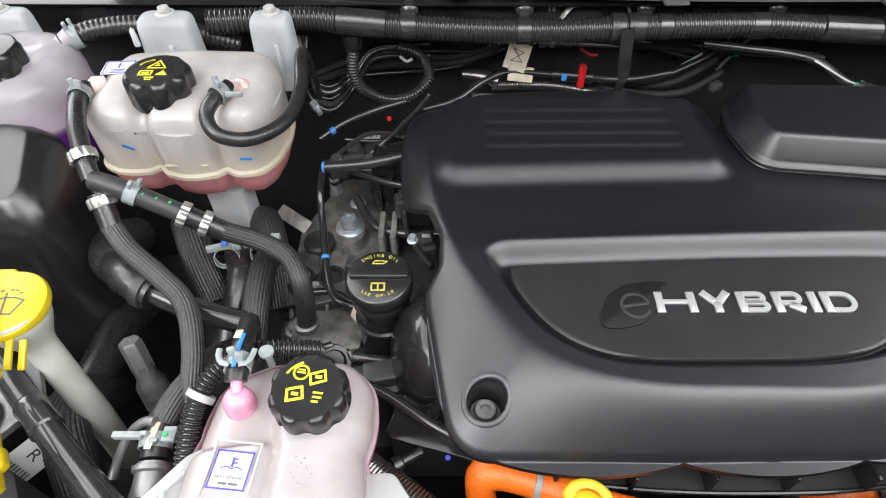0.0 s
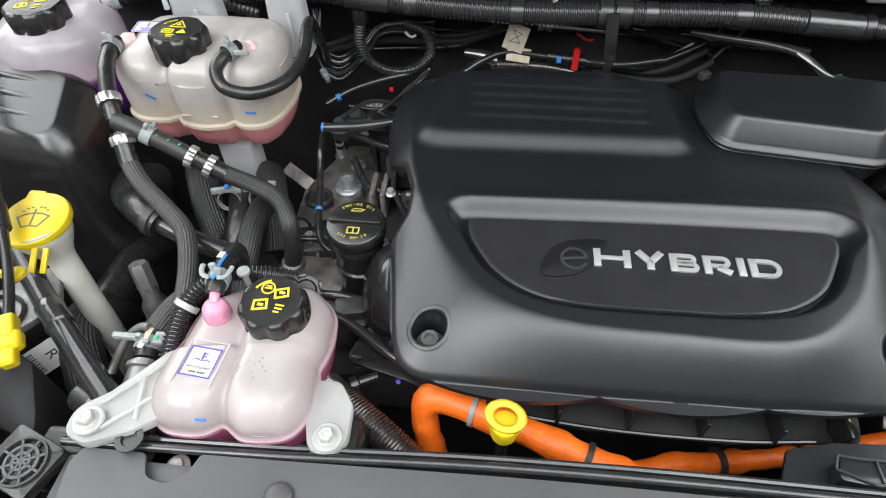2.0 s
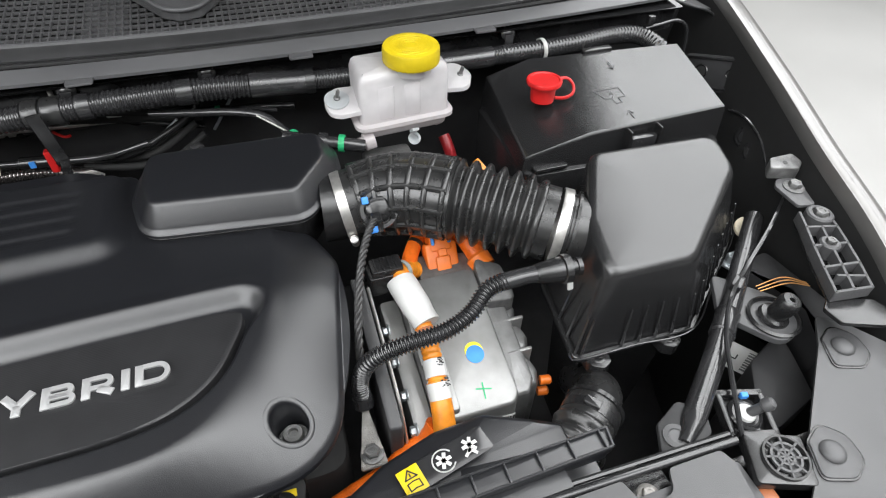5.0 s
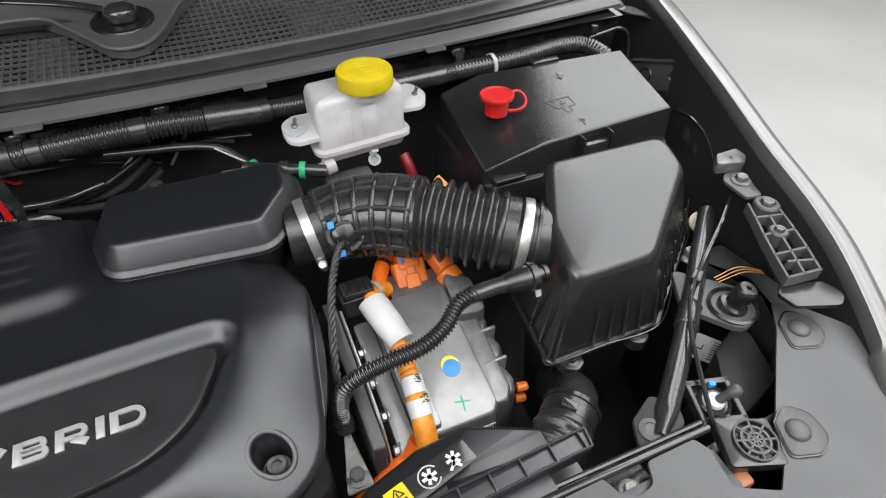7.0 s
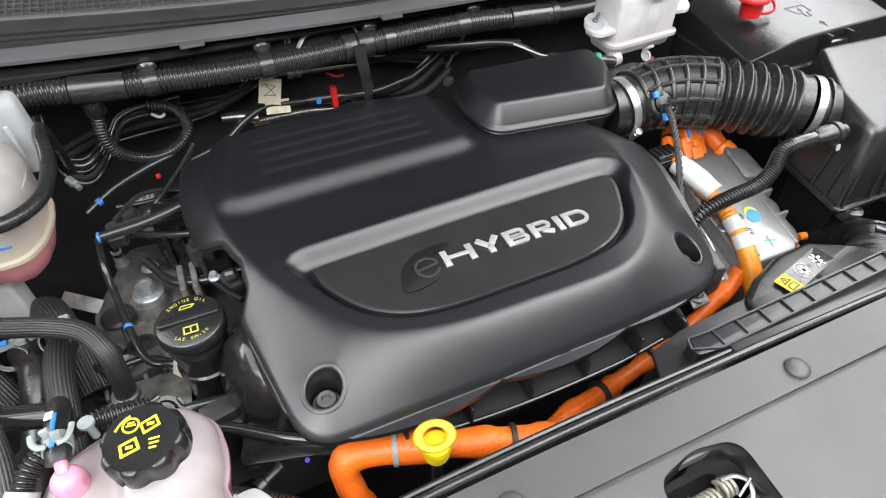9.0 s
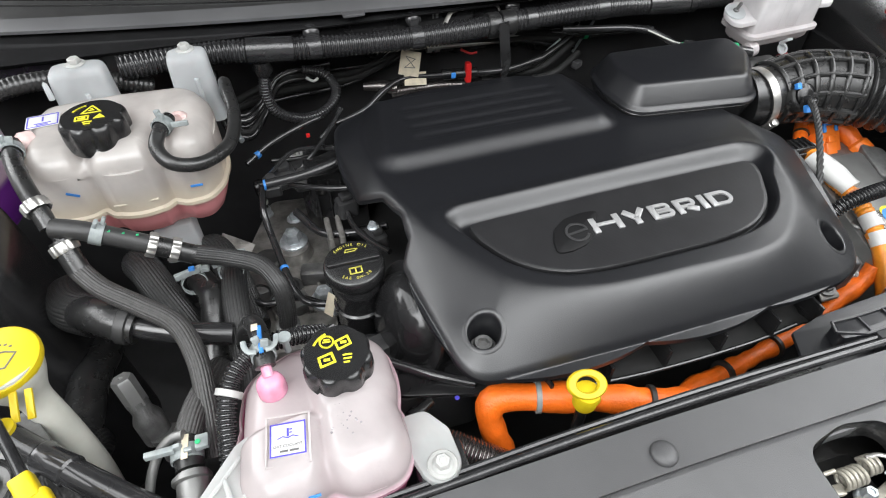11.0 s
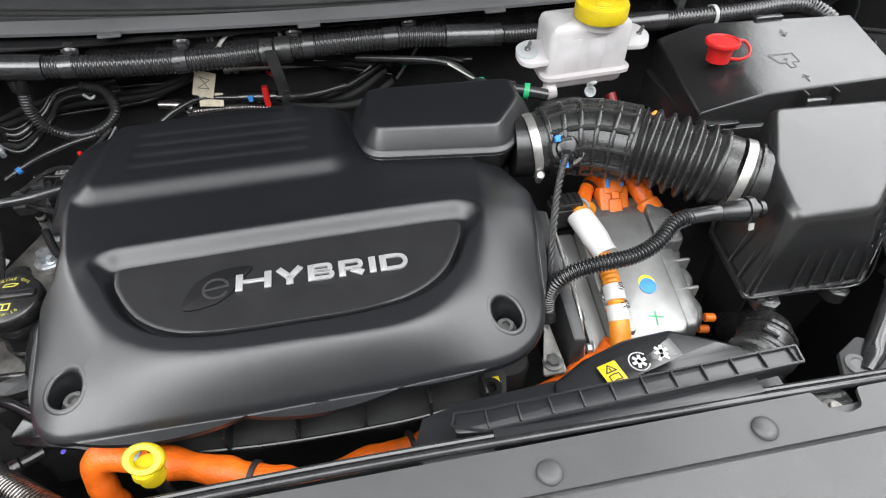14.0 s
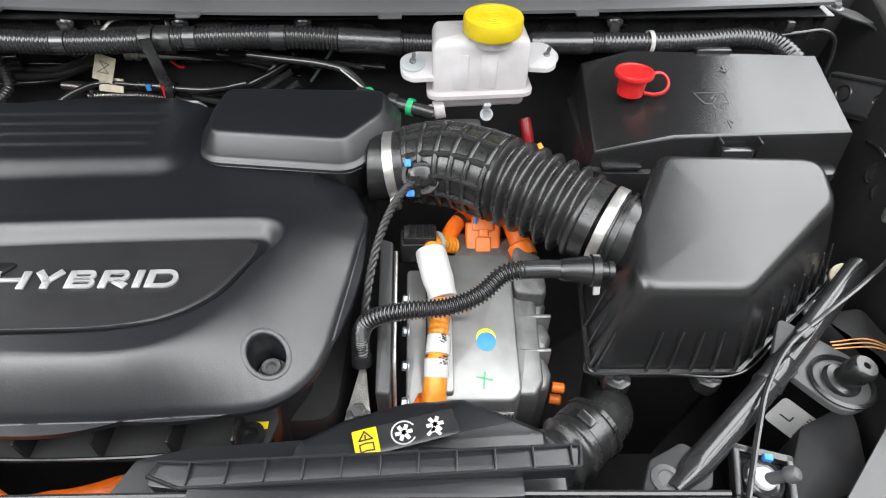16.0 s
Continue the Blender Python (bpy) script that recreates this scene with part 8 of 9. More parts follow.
for dx, r in ((-0.040, 0.009), (0.012, 0.006), (0.050, 0.007)):
    part("hole", moved(lathe([(r, 0.0052), (r * 1.25, 0.0066), (r * 1.4, 0.0054)], 18, None, False), SPM @ Matrix.Translation((dx, 0.002, 0))), SEMI, sp)
    part("bore", moved(lathe([(r, 0.0051), (0, 0.0054)], 18), SPM @ Matrix.Translation((dx, 0.002, 0))), INK, sp)
gp = thing("wing_grommets", (1.235, 0.52, 0.90), "glossy black grommets and lead on the inner wing", "grommets")
for y, z in ((0.538, 0.918), (0.505, 0.914), (0.470, 0.902)):
    part("grommet", moved(lathe([(0.0175, 0), (0.0185, 0.004), (0.0150, 0.007), (0.0125, 0.004), (0.0100, 0.008), (0, 0.0085)], 28), frame_of((1.228 - 0.25 * (0.54 - y), y, z), (-0.85, -0.25, 0.45))), GLOSS, gp)
part("lead", sweep([(1.238, 0.60, 0.93), (1.225, 0.56, 0.945), (1.212, 0.51, 0.945), (1.200, 0.47, 0.93), (1.190, 0.44, 0.91)], 0.0028, 8, 0.006), GLOSS, gp)

# ---- oil filler and engine parts beside the cover ----
of = thing("oil_filler", (-0.065, 0.37, 0.8), "black oil filler cap with yellow lettering on a filler tube", "oil filler")
OC = Matrix.Translation((-0.065, 0.3885, 0.918)) @ Matrix.Scale(0.94, 4) @ Matrix.Rotation(0.05, 4, "X")
ocap = part("cap", moved(lathe([(0.030, -0.016), (0.034, -0.014), (0.0365, -0.010), (0.0375, -0.004), (0.0375, 0.004), (0.0360, 0.008), (0.0340, 0.0095), (0, 0.0098)], 48), OC), SEMI, of)
part("grip_ridge", moved(join(box(0.066, 0.011, 0.005, 0.002)), OC @ Matrix.Translation((0, 0.002, 0.009))), SEMI, ocap)
for k, ch in enumerate("ENGINE OIL"):
    a = math.radians(132 - 9.4 * k)
    if ch != " ":
        part("letter", moved(lettering(ch, 0.0056, 0.0004), OC @ Matrix.Translation((0.0285 * math.cos(a), 0.0285 * math.sin(a), 0.0099)) @ Matrix.Rotation(a - math.pi / 2, 4, "Z")), YWORN, ocap)
for k, ch in enumerate("SAE 0W-20"):
    a = math.radians(-128 + 9.4 * k)
    if ch != " ":
        part("letter", moved(lettering(ch, 0.0056, 0.0004), OC @ Matrix.Translation((0.0265 * math.cos(a), 0.0265 * math.sin(a), 0.0099)) @ Matrix.Rotation(a + math.pi / 2, 4, "Z")), YWORN, ocap)
part("oil_symbol", moved(outline_mark([(-0.008, 0.0), (0.004, 0.0), (0.008, 0.003), (0.003, 0.004), (-0.006, 0.004)], 0.0014), OC @ Matrix.Translation((0, 0.017, 0.0099))), YWORN, ocap)
part("book_symbol", moved(join(outline_mark([(-0.007, -0.005), (0.007, -0.005), (0.007, 0.004), (-0.007, 0.004)], 0.0018), bars([(0, 0, 0.0016, 0.008)])), OC @ Matrix.Translation((0, -0.014, 0.0099))), YWORN, ocap)
part("filler_tube", moved(lathe([(0.031, 0.10), (0.031, 0.088), (0.0285, 0.084), (0.0285, 0.060), (0.031, 0.058), (0.031, 0.052), (0.0285, 0.048), (0.0285, 0), (0.030, -0.05)], 36), Matrix.Translation((-0.065, 0.3865, 0.805))), GLOSS, of)
eng = thing("engine_block", (-0.1, 0.45, 0.6), "dirty cast aluminium engine head with bolts", "engine block")
part("head_casting", slab([(-0.205, 0.40), (-0.10, 0.395), (0.0, 0.41), (0.02, 0.70), (-0.16, 0.72), (-0.21, 0.60)], 0.55, 0.775, 0.02, 0.006), CAST, eng)
# block in near-black: the gap's shade under the cover is put into its colour
part("block", slab([(-0.12, 0.26), (0.52, 0.26), (0.54, 0.72), (-0.02, 0.72), (-0.10, 0.45)], 0.50, 0.80, 0.03, 0.008), NEAR_BLACK, eng)
part("front_ledge", slab([(-0.185, 0.385), (-0.09, 0.38), (-0.085, 0.435), (-0.18, 0.44)], 0.76, 0.80, 0.008, 0.003), CAST, eng)
part("boss", moved(lathe([(0.030, -0.05), (0.028, 0), (0.024, 0.010), (0.023, 0.016)], 24), at(-0.135, 0.582, 0.775)), CAST, eng)
part("boss", moved(lathe([(0.026, -0.05), (0.024, 0), (0.020, 0.008)], 24), at(-0.105, 0.465, 0.775)), CAST, eng)
part("round_plug", moved(lathe([(0.022, 0), (0.022, 0.006), (0.018, 0.009), (0.016, 0.005), (0, 0.005)], 24), at(-0.175, 0.565, 0.785)), RUBBER_D, eng)
part("round_plug", moved(lathe([(0.024, 0), (0.024, 0.008), (0.020, 0.012), (0.018, 0.006), (0, 0.006)], 24), at(-0.195, 0.50, 0.778)), RUBBER_D, eng)
for x, y, z, r in ((-0.133, 0.590, 0.790, 0.0135), (-0.106, 0.468, 0.783, 0.0125)):
    part("large_bolt", moved(hexbolt(r, 0.022, 1.55), at(x, y, z)), ZINC, eng, "blue-grey zinc flange bolt")
for k in range(2):
    part("bracket_fin", moved(box(0.008, 0.05, 0.07, 0.002), Matrix.Translation((-0.080 + 0.016 * k, 0.545, 0.775))), CAST, eng)
part("hidden_pump", moved(lathe([(0.04, 0), (0.045, 0.02), (0.045, 0.06), (0.035, 0.07)], 30), frame_of((-0.06, 0.66, 0.775), (0, -0.3, 0.9))), DEEP, eng)
part("coil_pack", moved(box(0.09, 0.05, 0.05, 0.005), Matrix.Translation((-0.07, 0.69, 0.82))), MATT, eng)
part("coil_pack", moved(box(0.05, 0.04, 0.04, 0.005), Matrix.Translation((-0.04, 0.60, 0.80))), MATT, eng)
part("paper_tab", moved(box(0.014, 0.03, 0.0008, 0.0002), frame_of((-0.100, 0.413, 0.835), (-0.6, -0.5, 0.4))), CREAM, eng, "cream paper tab")
part("stained_cloth_tab", moved(box(0.05, 0.02, 0.001, 0.0003), frame_of((-0.215, 0.60, 0.80), (0.1, -0.5, 0.9), (0.5, 1, 0))), CAST, eng)
ts = thing("temperature_sensor", (-0.168, 0.686, 0.76), "steel hexagon temperature sensor with green ring on the engine head", "sensor")
part("hexagon", moved(hexbolt(0.0085, 0.020, 1.25), at(-0.168, 0.686, 0.772)), ZINC, ts)
part("body", moved(lathe([(0.0060, 0.018), (0.0060, 0.046), (0.0075, 0.048), (0.0075, 0.068), (0.0055, 0.071)], 16), at(-0.168, 0.686, 0.772)), SEMI, ts)
part("green_ring", moved(lathe([(0.0060, 0.026), (0.0072, 0.027), (0.0072, 0.031), (0.0060, 0.032)], 16), at(-0.168, 0.686, 0.772)), WASHN, ts, "pale green seal ring")
vc = thing("valve_housing", (-0.07, 0.62, 0.77), "black slotted plastic valve housing beside the cover", "housing")
part("case", moved(box(0.075, 0.050, 0.080, 0.004), Matrix.Translation((-0.058, 0.628, 0.815))), DEEP, vc)
for k in range(4):
    part("slot_wall", moved(box(0.003, 0.010, 0.066, 0.001), Matrix.Translation((-0.085 + 0.018 * k, 0.600, 0.815))), SEMI, vc)
part("nameplate", moved(box(0.022, 0.010, 0.0008, 0.0002), at(-0.065, 0.622, 0.8556)), WHITEP, vc, "small pale nameplate")
part("socket", moved(box(0.020, 0.022, 0.018, 0.002), Matrix.Translation((-0.035, 0.596, 0.868))), SEMI, vc)
pu = thing("front_pulley_case", (-0.02, 0.32, 0.8), "glossy black rounded pulley case beside the cover", "pulley case")
part("case", moved(lathe([(0.052, -0.03), (0.060, -0.022), (0.062, -0.004), (0.058, 0.0), (0.055, -0.002), (0.052, 0.010), (0.040, 0.022), (0.022, 0.028), (0, 0.029)], 44), frame_of((-0.018, 0.330, 0.874), (-0.90, -0.2, 0.32)) @ Matrix.Scale(1.06, 4)), DEEP, pu)
part("rim_strip", moved(lathe([(0.0615, -0.004), (0.0655, -0.003), (0.0655, 0.001), (0.0615, 0.002)], 44), frame_of((-0.018, 0.330, 0.874), (-0.90, -0.2, 0.32)) @ Matrix.Scale(1.06, 4)), SEMI, pu)
lb = thing("lower_front_bracket", (0.0, 0.22, 0.8), "black plastic bracket under the cover corner", "bracket")
part("plate", slab([(-0.055, 0.245), (0.02, 0.225), (0.075, 0.205), (0.10, 0.225), (0.10, 0.27), (-0.04, 0.29)], 0.855, 0.861, 0.01, 0.001), DEEP, lb)
part("box", moved(box(0.09, 0.06, 0.09, 0.006), Matrix.Translation((-0.005, 0.275, 0.755))), MATT, lb)
part("violet_dot", moved(lathe([(0.0026, 0), (0.0026, 0.001)], 14), at(0.006, 0.224, 0.861)), INK_BLUE, lb)
part("cable", sweep([(-0.09, 0.30, 0.87), (-0.055, 0.285, 0.868), (-0.01, 0.255, 0.866), (0.03, 0.235, 0.862)], 0.006, 10), GLOSS, lb)
part("stub", moved(lathe([(0.006, 0), (0.006, 0.02), (0.009, 0.022), (0.009, 0.03)], 12), frame_of((-0.02, 0.235, 0.850), (-0.8, -0.5, 0.1))), SEMI, lb)
mp = thing("fuel_pipe", (-0.08, 0.575, 0.9), "glossy black pipe with blue end beside the cover", "pipe")
part("pipe", sweep([(-0.150, 0.577, 0.915), (-0.10, 0.580, 0.917), (-0.055, 0.590, 0.920), (-0.01, 0.60, 0.925)], 0.0066, 14), GLOSS, mp)
part("blue_end", moved(lathe([(0.0069, 0), (0.0069, 0.003), (0, 0.003)], 14), frame_of((-0.149, 0.577, 0.915), (-1, 0, 0))), BLUE, mp, "blue pipe end")
part("thin_pipe", sweep([(-0.155, 0.590, 0.905), (-0.162, 0.575, 0.87), (-0.155, 0.53, 0.845), (-0.145, 0.475, 0.835), (-0.13, 0.435, 0.828), (-0.095, 0.42, 0.826)], 0.0048, 12), GLOSS, mp)
part("blue_mark", moved(lathe([(0.0050, 0), (0.0057, 0.001), (0.0057, 0.004), (0.0050, 0.005)], 12), frame_of((-0.149, 0.495, 0.838), (0.1, -1, -0.2))), BLUE, mp)
part("small_lead", sweep([(-0.12, 0.60, 0.89), (-0.07, 0.57, 0.895), (-0.03, 0.555, 0.90)], 0.0042, 10), GLOSS, mp)

# ---- clutter behind the cover ----
loop = thing("curled_loom", (-0.07, 0.76, 0.9), "curled black corrugated wire loom", "wiring loom")
part("tube", sweep([(-0.122, 0.745, 0.990), (-0.126, 0.742, 0.955), (-0.115, 0.740, 0.924), (-0.080, 0.738, 0.908), (-0.042, 0.746, 0.912), (-0.020, 0.765, 0.930), (-0.032, 0.785, 0.952), (-0.065, 0.795, 0.960)], 0.0092, 16, ridge=(0.0045, 0.0024)), LOOM, loop)
part("elbow_head", moved(lathe([(0.012, 0), (0.014, 0.004), (0.014, 0.02), (0.010, 0.024)], 20), frame_of((-0.122, 0.745, 0.986), (0, 0.1, 1))), SEMI, loop)
cw = thing("cable_bundle", (0.02, 0.80, 0.92), "bundle of black cables behind the engine cover", "cables")
for k in range(5):
    o = 0.008 * k
    j = lambda: random.uniform(-0.007, 0.007)
    part("cable", sweep([(-0.20, 0.775, 0.93 - o * 0.5 + j()), (-0.10, 0.81, 0.945 - o + j()), (0.0, 0.83, 0.932 - o + j()), (0.06, 0.83, 0.938 - o * 0.7 + j()), (0.12, 0.83, 0.965 - o * 0.6 + j()), (0.24, 0.82, 0.972 - o * 0.5 + j()), (0.42, 0.81, 0.955 - o + j())], (0.003, 0.0055, 0.0035, 0.006, 0.004)[k], 10, 0.008), (DEEP, NEAR_BLACK, NEAR_BLACK, NEAR_BLACK, DEEP)[k], cw)
sc = thing("sensor_cable", (0.12, 0.79, 0.9), "black cable with cream tag and red clip behind the cover", "cable")
part("cable", sweep([(-0.03, 0.745, 0.885), (0.02, 0.76, 0.892), (0.06, 0.785, 0.907), (0.10, 0.80, 0.915), (0.16, 0.795, 0.914), (0.22, 0.785, 0.914), (0.28, 0.78, 0.914), (0.34, 0.78, 0.925)], 0.0052, 12), GLOSS, sc)
part("connector", sweep([(0.165, 0.795, 0.914), (0.225, 0.786, 0.914)], 0.0090, 14), SEMI, sc)
part("red_clip", moved(box(0.010, 0.012, 0.036, 0.002), Matrix.Translation((0.208, 0.783, 0.900))), RED, sc, "red lock clip")
part("blue_mark", moved(box(0.008, 0.004, 0.010, 0.001), Matrix.Translation((0.182, 0.783, 0.911))), BLUE, sc)
tg = part("paper_tag", join(moved(box(0.034, 0.040, 0.0012, 0.0004), frame_of((0.112, 0.805, 0.938), (-0.1, -0.85, 0.5), (0.3, 0.5, 0.8))), moved(box(0.038, 0.022, 0.0016, 0.0004), frame_of((0.118, 0.796, 0.914), (0.0, -0.85, 0.5), (0.1, 0.5, 0.8)))), CREAM, sc, "cream paper tag")
part("tag_print", moved(outline_mark([(-0.008, -0.008), (0.008, 0.008), (-0.008, 0.010), (0.009, -0.006)], 0.0012, 0.0003), frame_of((0.1118, 0.8035, 0.939), (-0.1, -0.85, 0.5), (0.3, 0.5, 0.8))), GREYINK, tg)
fl = thing("flexible_metal_pipe", (0.13, 0.78, 0.88), "dull corrugated metal pipe behind the cover", "pipe")
part("pipe", sweep([(0.075, 0.80, 0.892), (0.12, 0.80, 0.893), (0.18, 0.80, 0.890), (0.25, 0.79, 0.882)], 0.010, 16, ridge=(0.005, 0.002)), FOILR, fl)
part("plate", sweep([(0.030, 0.812, 0.905), (0.060, 0.810, 0.902), (0.085, 0.805, 0.897)], lambda u: 0.007 + 0.007 * u, 18, 0.006), FOILR, fl)
part("sleeve", sweep([(0.045, 0.785, 0.878), (0.10, 0.785, 0.876)], 0.009, 14), ALU, fl)
part("frayed_shield", join(*[sweep([(0.215 + 0.004 * k, 0.785, 0.888), (0.226 + 0.005 * k, 0.780, 0.893), (0.236 + 0.006 * k, 0.778, 0.884)], 0.0016, 6, 0.004) for k in range(6)]), STEEL, fl, "frayed bright shielding")
fr = thing("fuel_line", (0.32, 0.82, 0.93), "black and silver fuel line with white clip", "pipe")
part("line", sweep([(0.150, 0.822, 0.953), (0.222, 0.820, 0.950), (0.30, 0.820, 0.947), (0.40, 0.820, 0.941)], 0.0046, 12), STEEL, fr)
part("black_end", sweep([(0.395, 0.820, 0.9413), (0.45, 0.820, 0.936), (0.50, 0.818, 0.936), (0.56, 0.80, 0.94)], 0.0062, 12), GLOSS, fr)
part("sleeve", sweep([(0.402, 0.820, 0.9408), (0.462, 0.820, 0.9358)], 0.0078, 12), GLOSS, fr)
part("end_nut", moved(lathe([(0.0095, -0.012), (0.0095, -0.004), (0.007, -0.003), (0.007, 0.002), (0.0095, 0.003), (0.0095, 0.010)], 14), frame_of((0.158, 0.822, 0.953), (1, -0.02, -0.04))), STEEL, fr)
part("green_ring", moved(lathe([(0.0078, -0.004), (0.0085, -0.004), (0.0085, 0.004), (0.0078, 0.004)], 14), frame_of((0.444, 0.820, 0.937), (1, 0, -0.06))), GREEN, fr)
part("white_clip", moved(join(box(0.022, 0.010, 0.012, 0.002), moved(box(0.006, 0.012, 0.012, 0.001), Matrix.Translation((-0.007, 0, 0.010))), moved(box(0.006, 0.012, 0.012, 0.001), Matrix.Translation((0.007, 0, 0.010)))), Matrix.Translation((0.302, 0.818, 0.950))), WHITE, fr, "white plastic clip")
hl = thing("thin_hose_line", (0.48, 0.74, 0.95), "thin black hose line with bright streak below the conduit", "hose")
part("hose", sweep([(0.36, 0.755, 0.985), (0.42, 0.745, 0.982), (0.47, 0.735, 0.980), (0.51, 0.72, 0.975), (0.535, 0.69, 0.965), (0.545, 0.665, 0.968)], 0.0055, 12), GLOSS, hl)
part("yellow_stripe", sweep([(0.50, 0.718, 0.9795), (0.532, 0.687, 0.9695), (0.541, 0.672, 0.971)], 0.0013, 6), WASHN, hl)
part("collar", moved(lathe([(0.0062, -0.005), (0.009, -0.004), (0.009, 0.004), (0.0062, 0.005)], 14), frame_of((0.543, 0.669, 0.968), (0.2, -0.9, 0))), GREEN, hl)
sw = thing("small_leads", (-0.12, 0.70, 0.88), "small black leads with blue and red marks", "wires")
part("lead", sweep([(-0.175, 0.675, 0.885), (-0.14, 0.70, 0.895), (-0.09, 0.72, 0.905), (-0.05, 0.74, 0.905)], 0.0045, 10), GLOSS, sw)
part("lead", sweep([(-0.14, 0.68, 0.88), (-0.09, 0.69, 0.87), (-0.03, 0.70, 0.875)], 0.0035, 10), GLOSS, sw)
part("lead", sweep([(-0.06, 0.71, 0.885), (-0.035, 0.725, 0.90), (-0.02, 0.74, 0.915)], 0.0035, 10), GLOSS, sw)
part("blue_band", moved(lathe([(0.0048, 0), (0.0056, 0), (0.0056, 0.007), (0.0048, 0.007)], 12), frame_of((-0.160, 0.686, 0.889), (0.8, 0.5, 0.2))), BLUE, sw)
part("red_plug", moved(box(0.006, 0.005, 0.006, 0.001), Matrix.Translation((-0.078, 0.715, 0.888))), RED, sw, "red plug")
part("plug", moved(box(0.03, 0.016, 0.014, 0.002), Matrix.Translation((-0.07, 0.695, 0.868)) @ Matrix.Rotation(0.4, 4, "Z")), SEMI, sw)
rb = thing("sensor_block", (0.64, 0.64, 0.9), "dull metal valve block under the brake reservoir", "valve block")
part("block", moved(box(0.07, 0.05, 0.05, 0.006), Matrix.Translation((0.665, 0.62, 0.895))), ALU_D, rb)
part("fitting", moved(lathe([(0.008, 0), (0.008, 0.02), (0.011, 0.021), (0.011, 0.03)], 6), frame_of((0.64, 0.60, 0.93), (-0.9, -0.3, 0.2))), ALU, rb)
part("red_lead", sweep([(0.780, 0.660, 0.87), (0.774, 0.672, 0.900), (0.770, 0.686, 0.915)], 0.009, 10), RED_D, rb, "red lead")
part("yellow_tag", moved(box(0.018, 0.010, 0.003, 0.0006), frame_of((0.765, 0.530, 0.968), (0, -0.5, 0.8), (1, 0.6, 0))), AMBER, rb, "amber tag")
# more lines and plugs in the dark gap below the conduit
gl = thing("cable_coil", (-0.18, 0.76, 0.92), "coiled black cables behind the coolant tank", "cables")
for k in range(5):
    part("cable", sweep([(-0.205 + 0.003 * k, 0.78, 0.985), (-0.195, 0.755 - 0.004 * k, 0.945 - 0.006 * k), (-0.165, 0.745 - 0.003 * k, 0.925 - 0.008 * k), (-0.13, 0.775, 0.935 - 0.006 * k), (-0.10, 0.80, 0.955 - 0.004 * k), (-0.02, 0.815, 0.958 - 0.006 * k + random.uniform(-0.006, 0.006))], (0.0035, 0.005, 0.003, 0.0045, 0.0055)[k], 10, 0.006), (DEEP, LOOM, DEEP, NEAR_BLACK, DEEP)[k], gl)
part("silver_end", moved(lathe([(0.006, 0), (0.006, 0.012), (0.004, 0.014), (0.004, 0.022)], 12), frame_of((-0.186, 0.72, 0.915), (0.5, -0.7, -0.3))), ZINC, gl)
part("white_tie", sweep([(-0.062, 0.78, 0.953), (-0.052, 0.775, 0.948), (-0.044, 0.775, 0.952)], 0.0022, 8, 0.004), WHITEP, gl)
bl = thing("bracket_strap", (0.247, 0.735, 0.93), "black tape strap hanging from the conduit", "strap")
part("strap", moved(join(box(0.017, 0.003, 0.07, 0.001), moved(box(0.012, 0.003, 0.03, 0.001), Matrix.Translation((-0.005, 0.001, -0.022)) @ Matrix.Rotation(0.3, 4, "Y"))), Matrix.Translation((0.246, 0.712, 0.960)) @ Matrix.Rotation(-0.12, 4, "Y")), DEEP, bl)
part("wrap", moved(lathe([(0.0183, -0.011), (0.0191, -0.009), (0.0191, 0.009), (0.0183, 0.011)], 24), at(0.255, 0.740, 1.0155, (1, 0, 0.01), (0, 0, 1))), RUBBER, bl)
sk = thing("sensor_plugs", (0.15, 0.83, 0.9), "black plugs and round sockets on the bulkhead", "plugs")
for x, z, r in ((0.055, 0.945, 0.011), (0.165, 0.94, 0.015), (0.205, 0.935, 0.012), (0.32, 0.93, 0.013), (0.36, 0.915, 0.010)):
    part("socket", moved(lathe([(r * 1.3, 0), (r * 1.3, 0.006), (r, 0.008), (r, 0.022), (r * 0.7, 0.023), (r * 0.5, 0.018), (0, 0.018)], 18), frame_of((x, 0.86, z), (0.1, -1, 0.35))), SEMI, sk)
for x, z in ((0.185, 0.948), (0.245, 0.945), (0.345, 0.955)):
    part("plug", moved(box(0.03, 0.02, 0.018, 0.003), frame_of((x, 0.845, z - 0.01), (0, -0.6, 0.8))), MATT, sk)
part("red_wire", sweep([(0.21, 0.83, 0.937), (0.225, 0.82, 0.932), (0.235, 0.815, 0.935)], 0.0022, 8, 0.004), RED, sk, "red wire")
for k, pts in enumerate(([(0.22, 0.80, 0.905), (0.28, 0.79, 0.902), (0.33, 0.785, 0.915), (0.40, 0.80, 0.945), (0.42, 0.81, 0.965)], [(0.20, 0.81, 0.90), (0.29, 0.80, 0.893), (0.35, 0.79, 0.903), (0.41, 0.80, 0.935)], [(0.24, 0.80, 0.89), (0.31, 0.785, 0.885), (0.37, 0.78, 0.893), (0.42, 0.79, 0.92)])):
    part("cable", sweep(pts, 0.0058, 12, 0.006), (DEEP, NEAR_BLACK, NEAR_BLACK)[k], sk)
for k, pts in enumerate(([(0.40, 0.77, 0.968), (0.46, 0.76, 0.966), (0.49, 0.755, 0.972), (0.53, 0.745, 0.968)], [(0.36, 0.79, 0.965), (0.44, 0.78, 0.955), (0.50, 0.77, 0.955)])):
    part("wire", sweep(pts, 0.0032, 8, 0.006), GLOSS, sk)
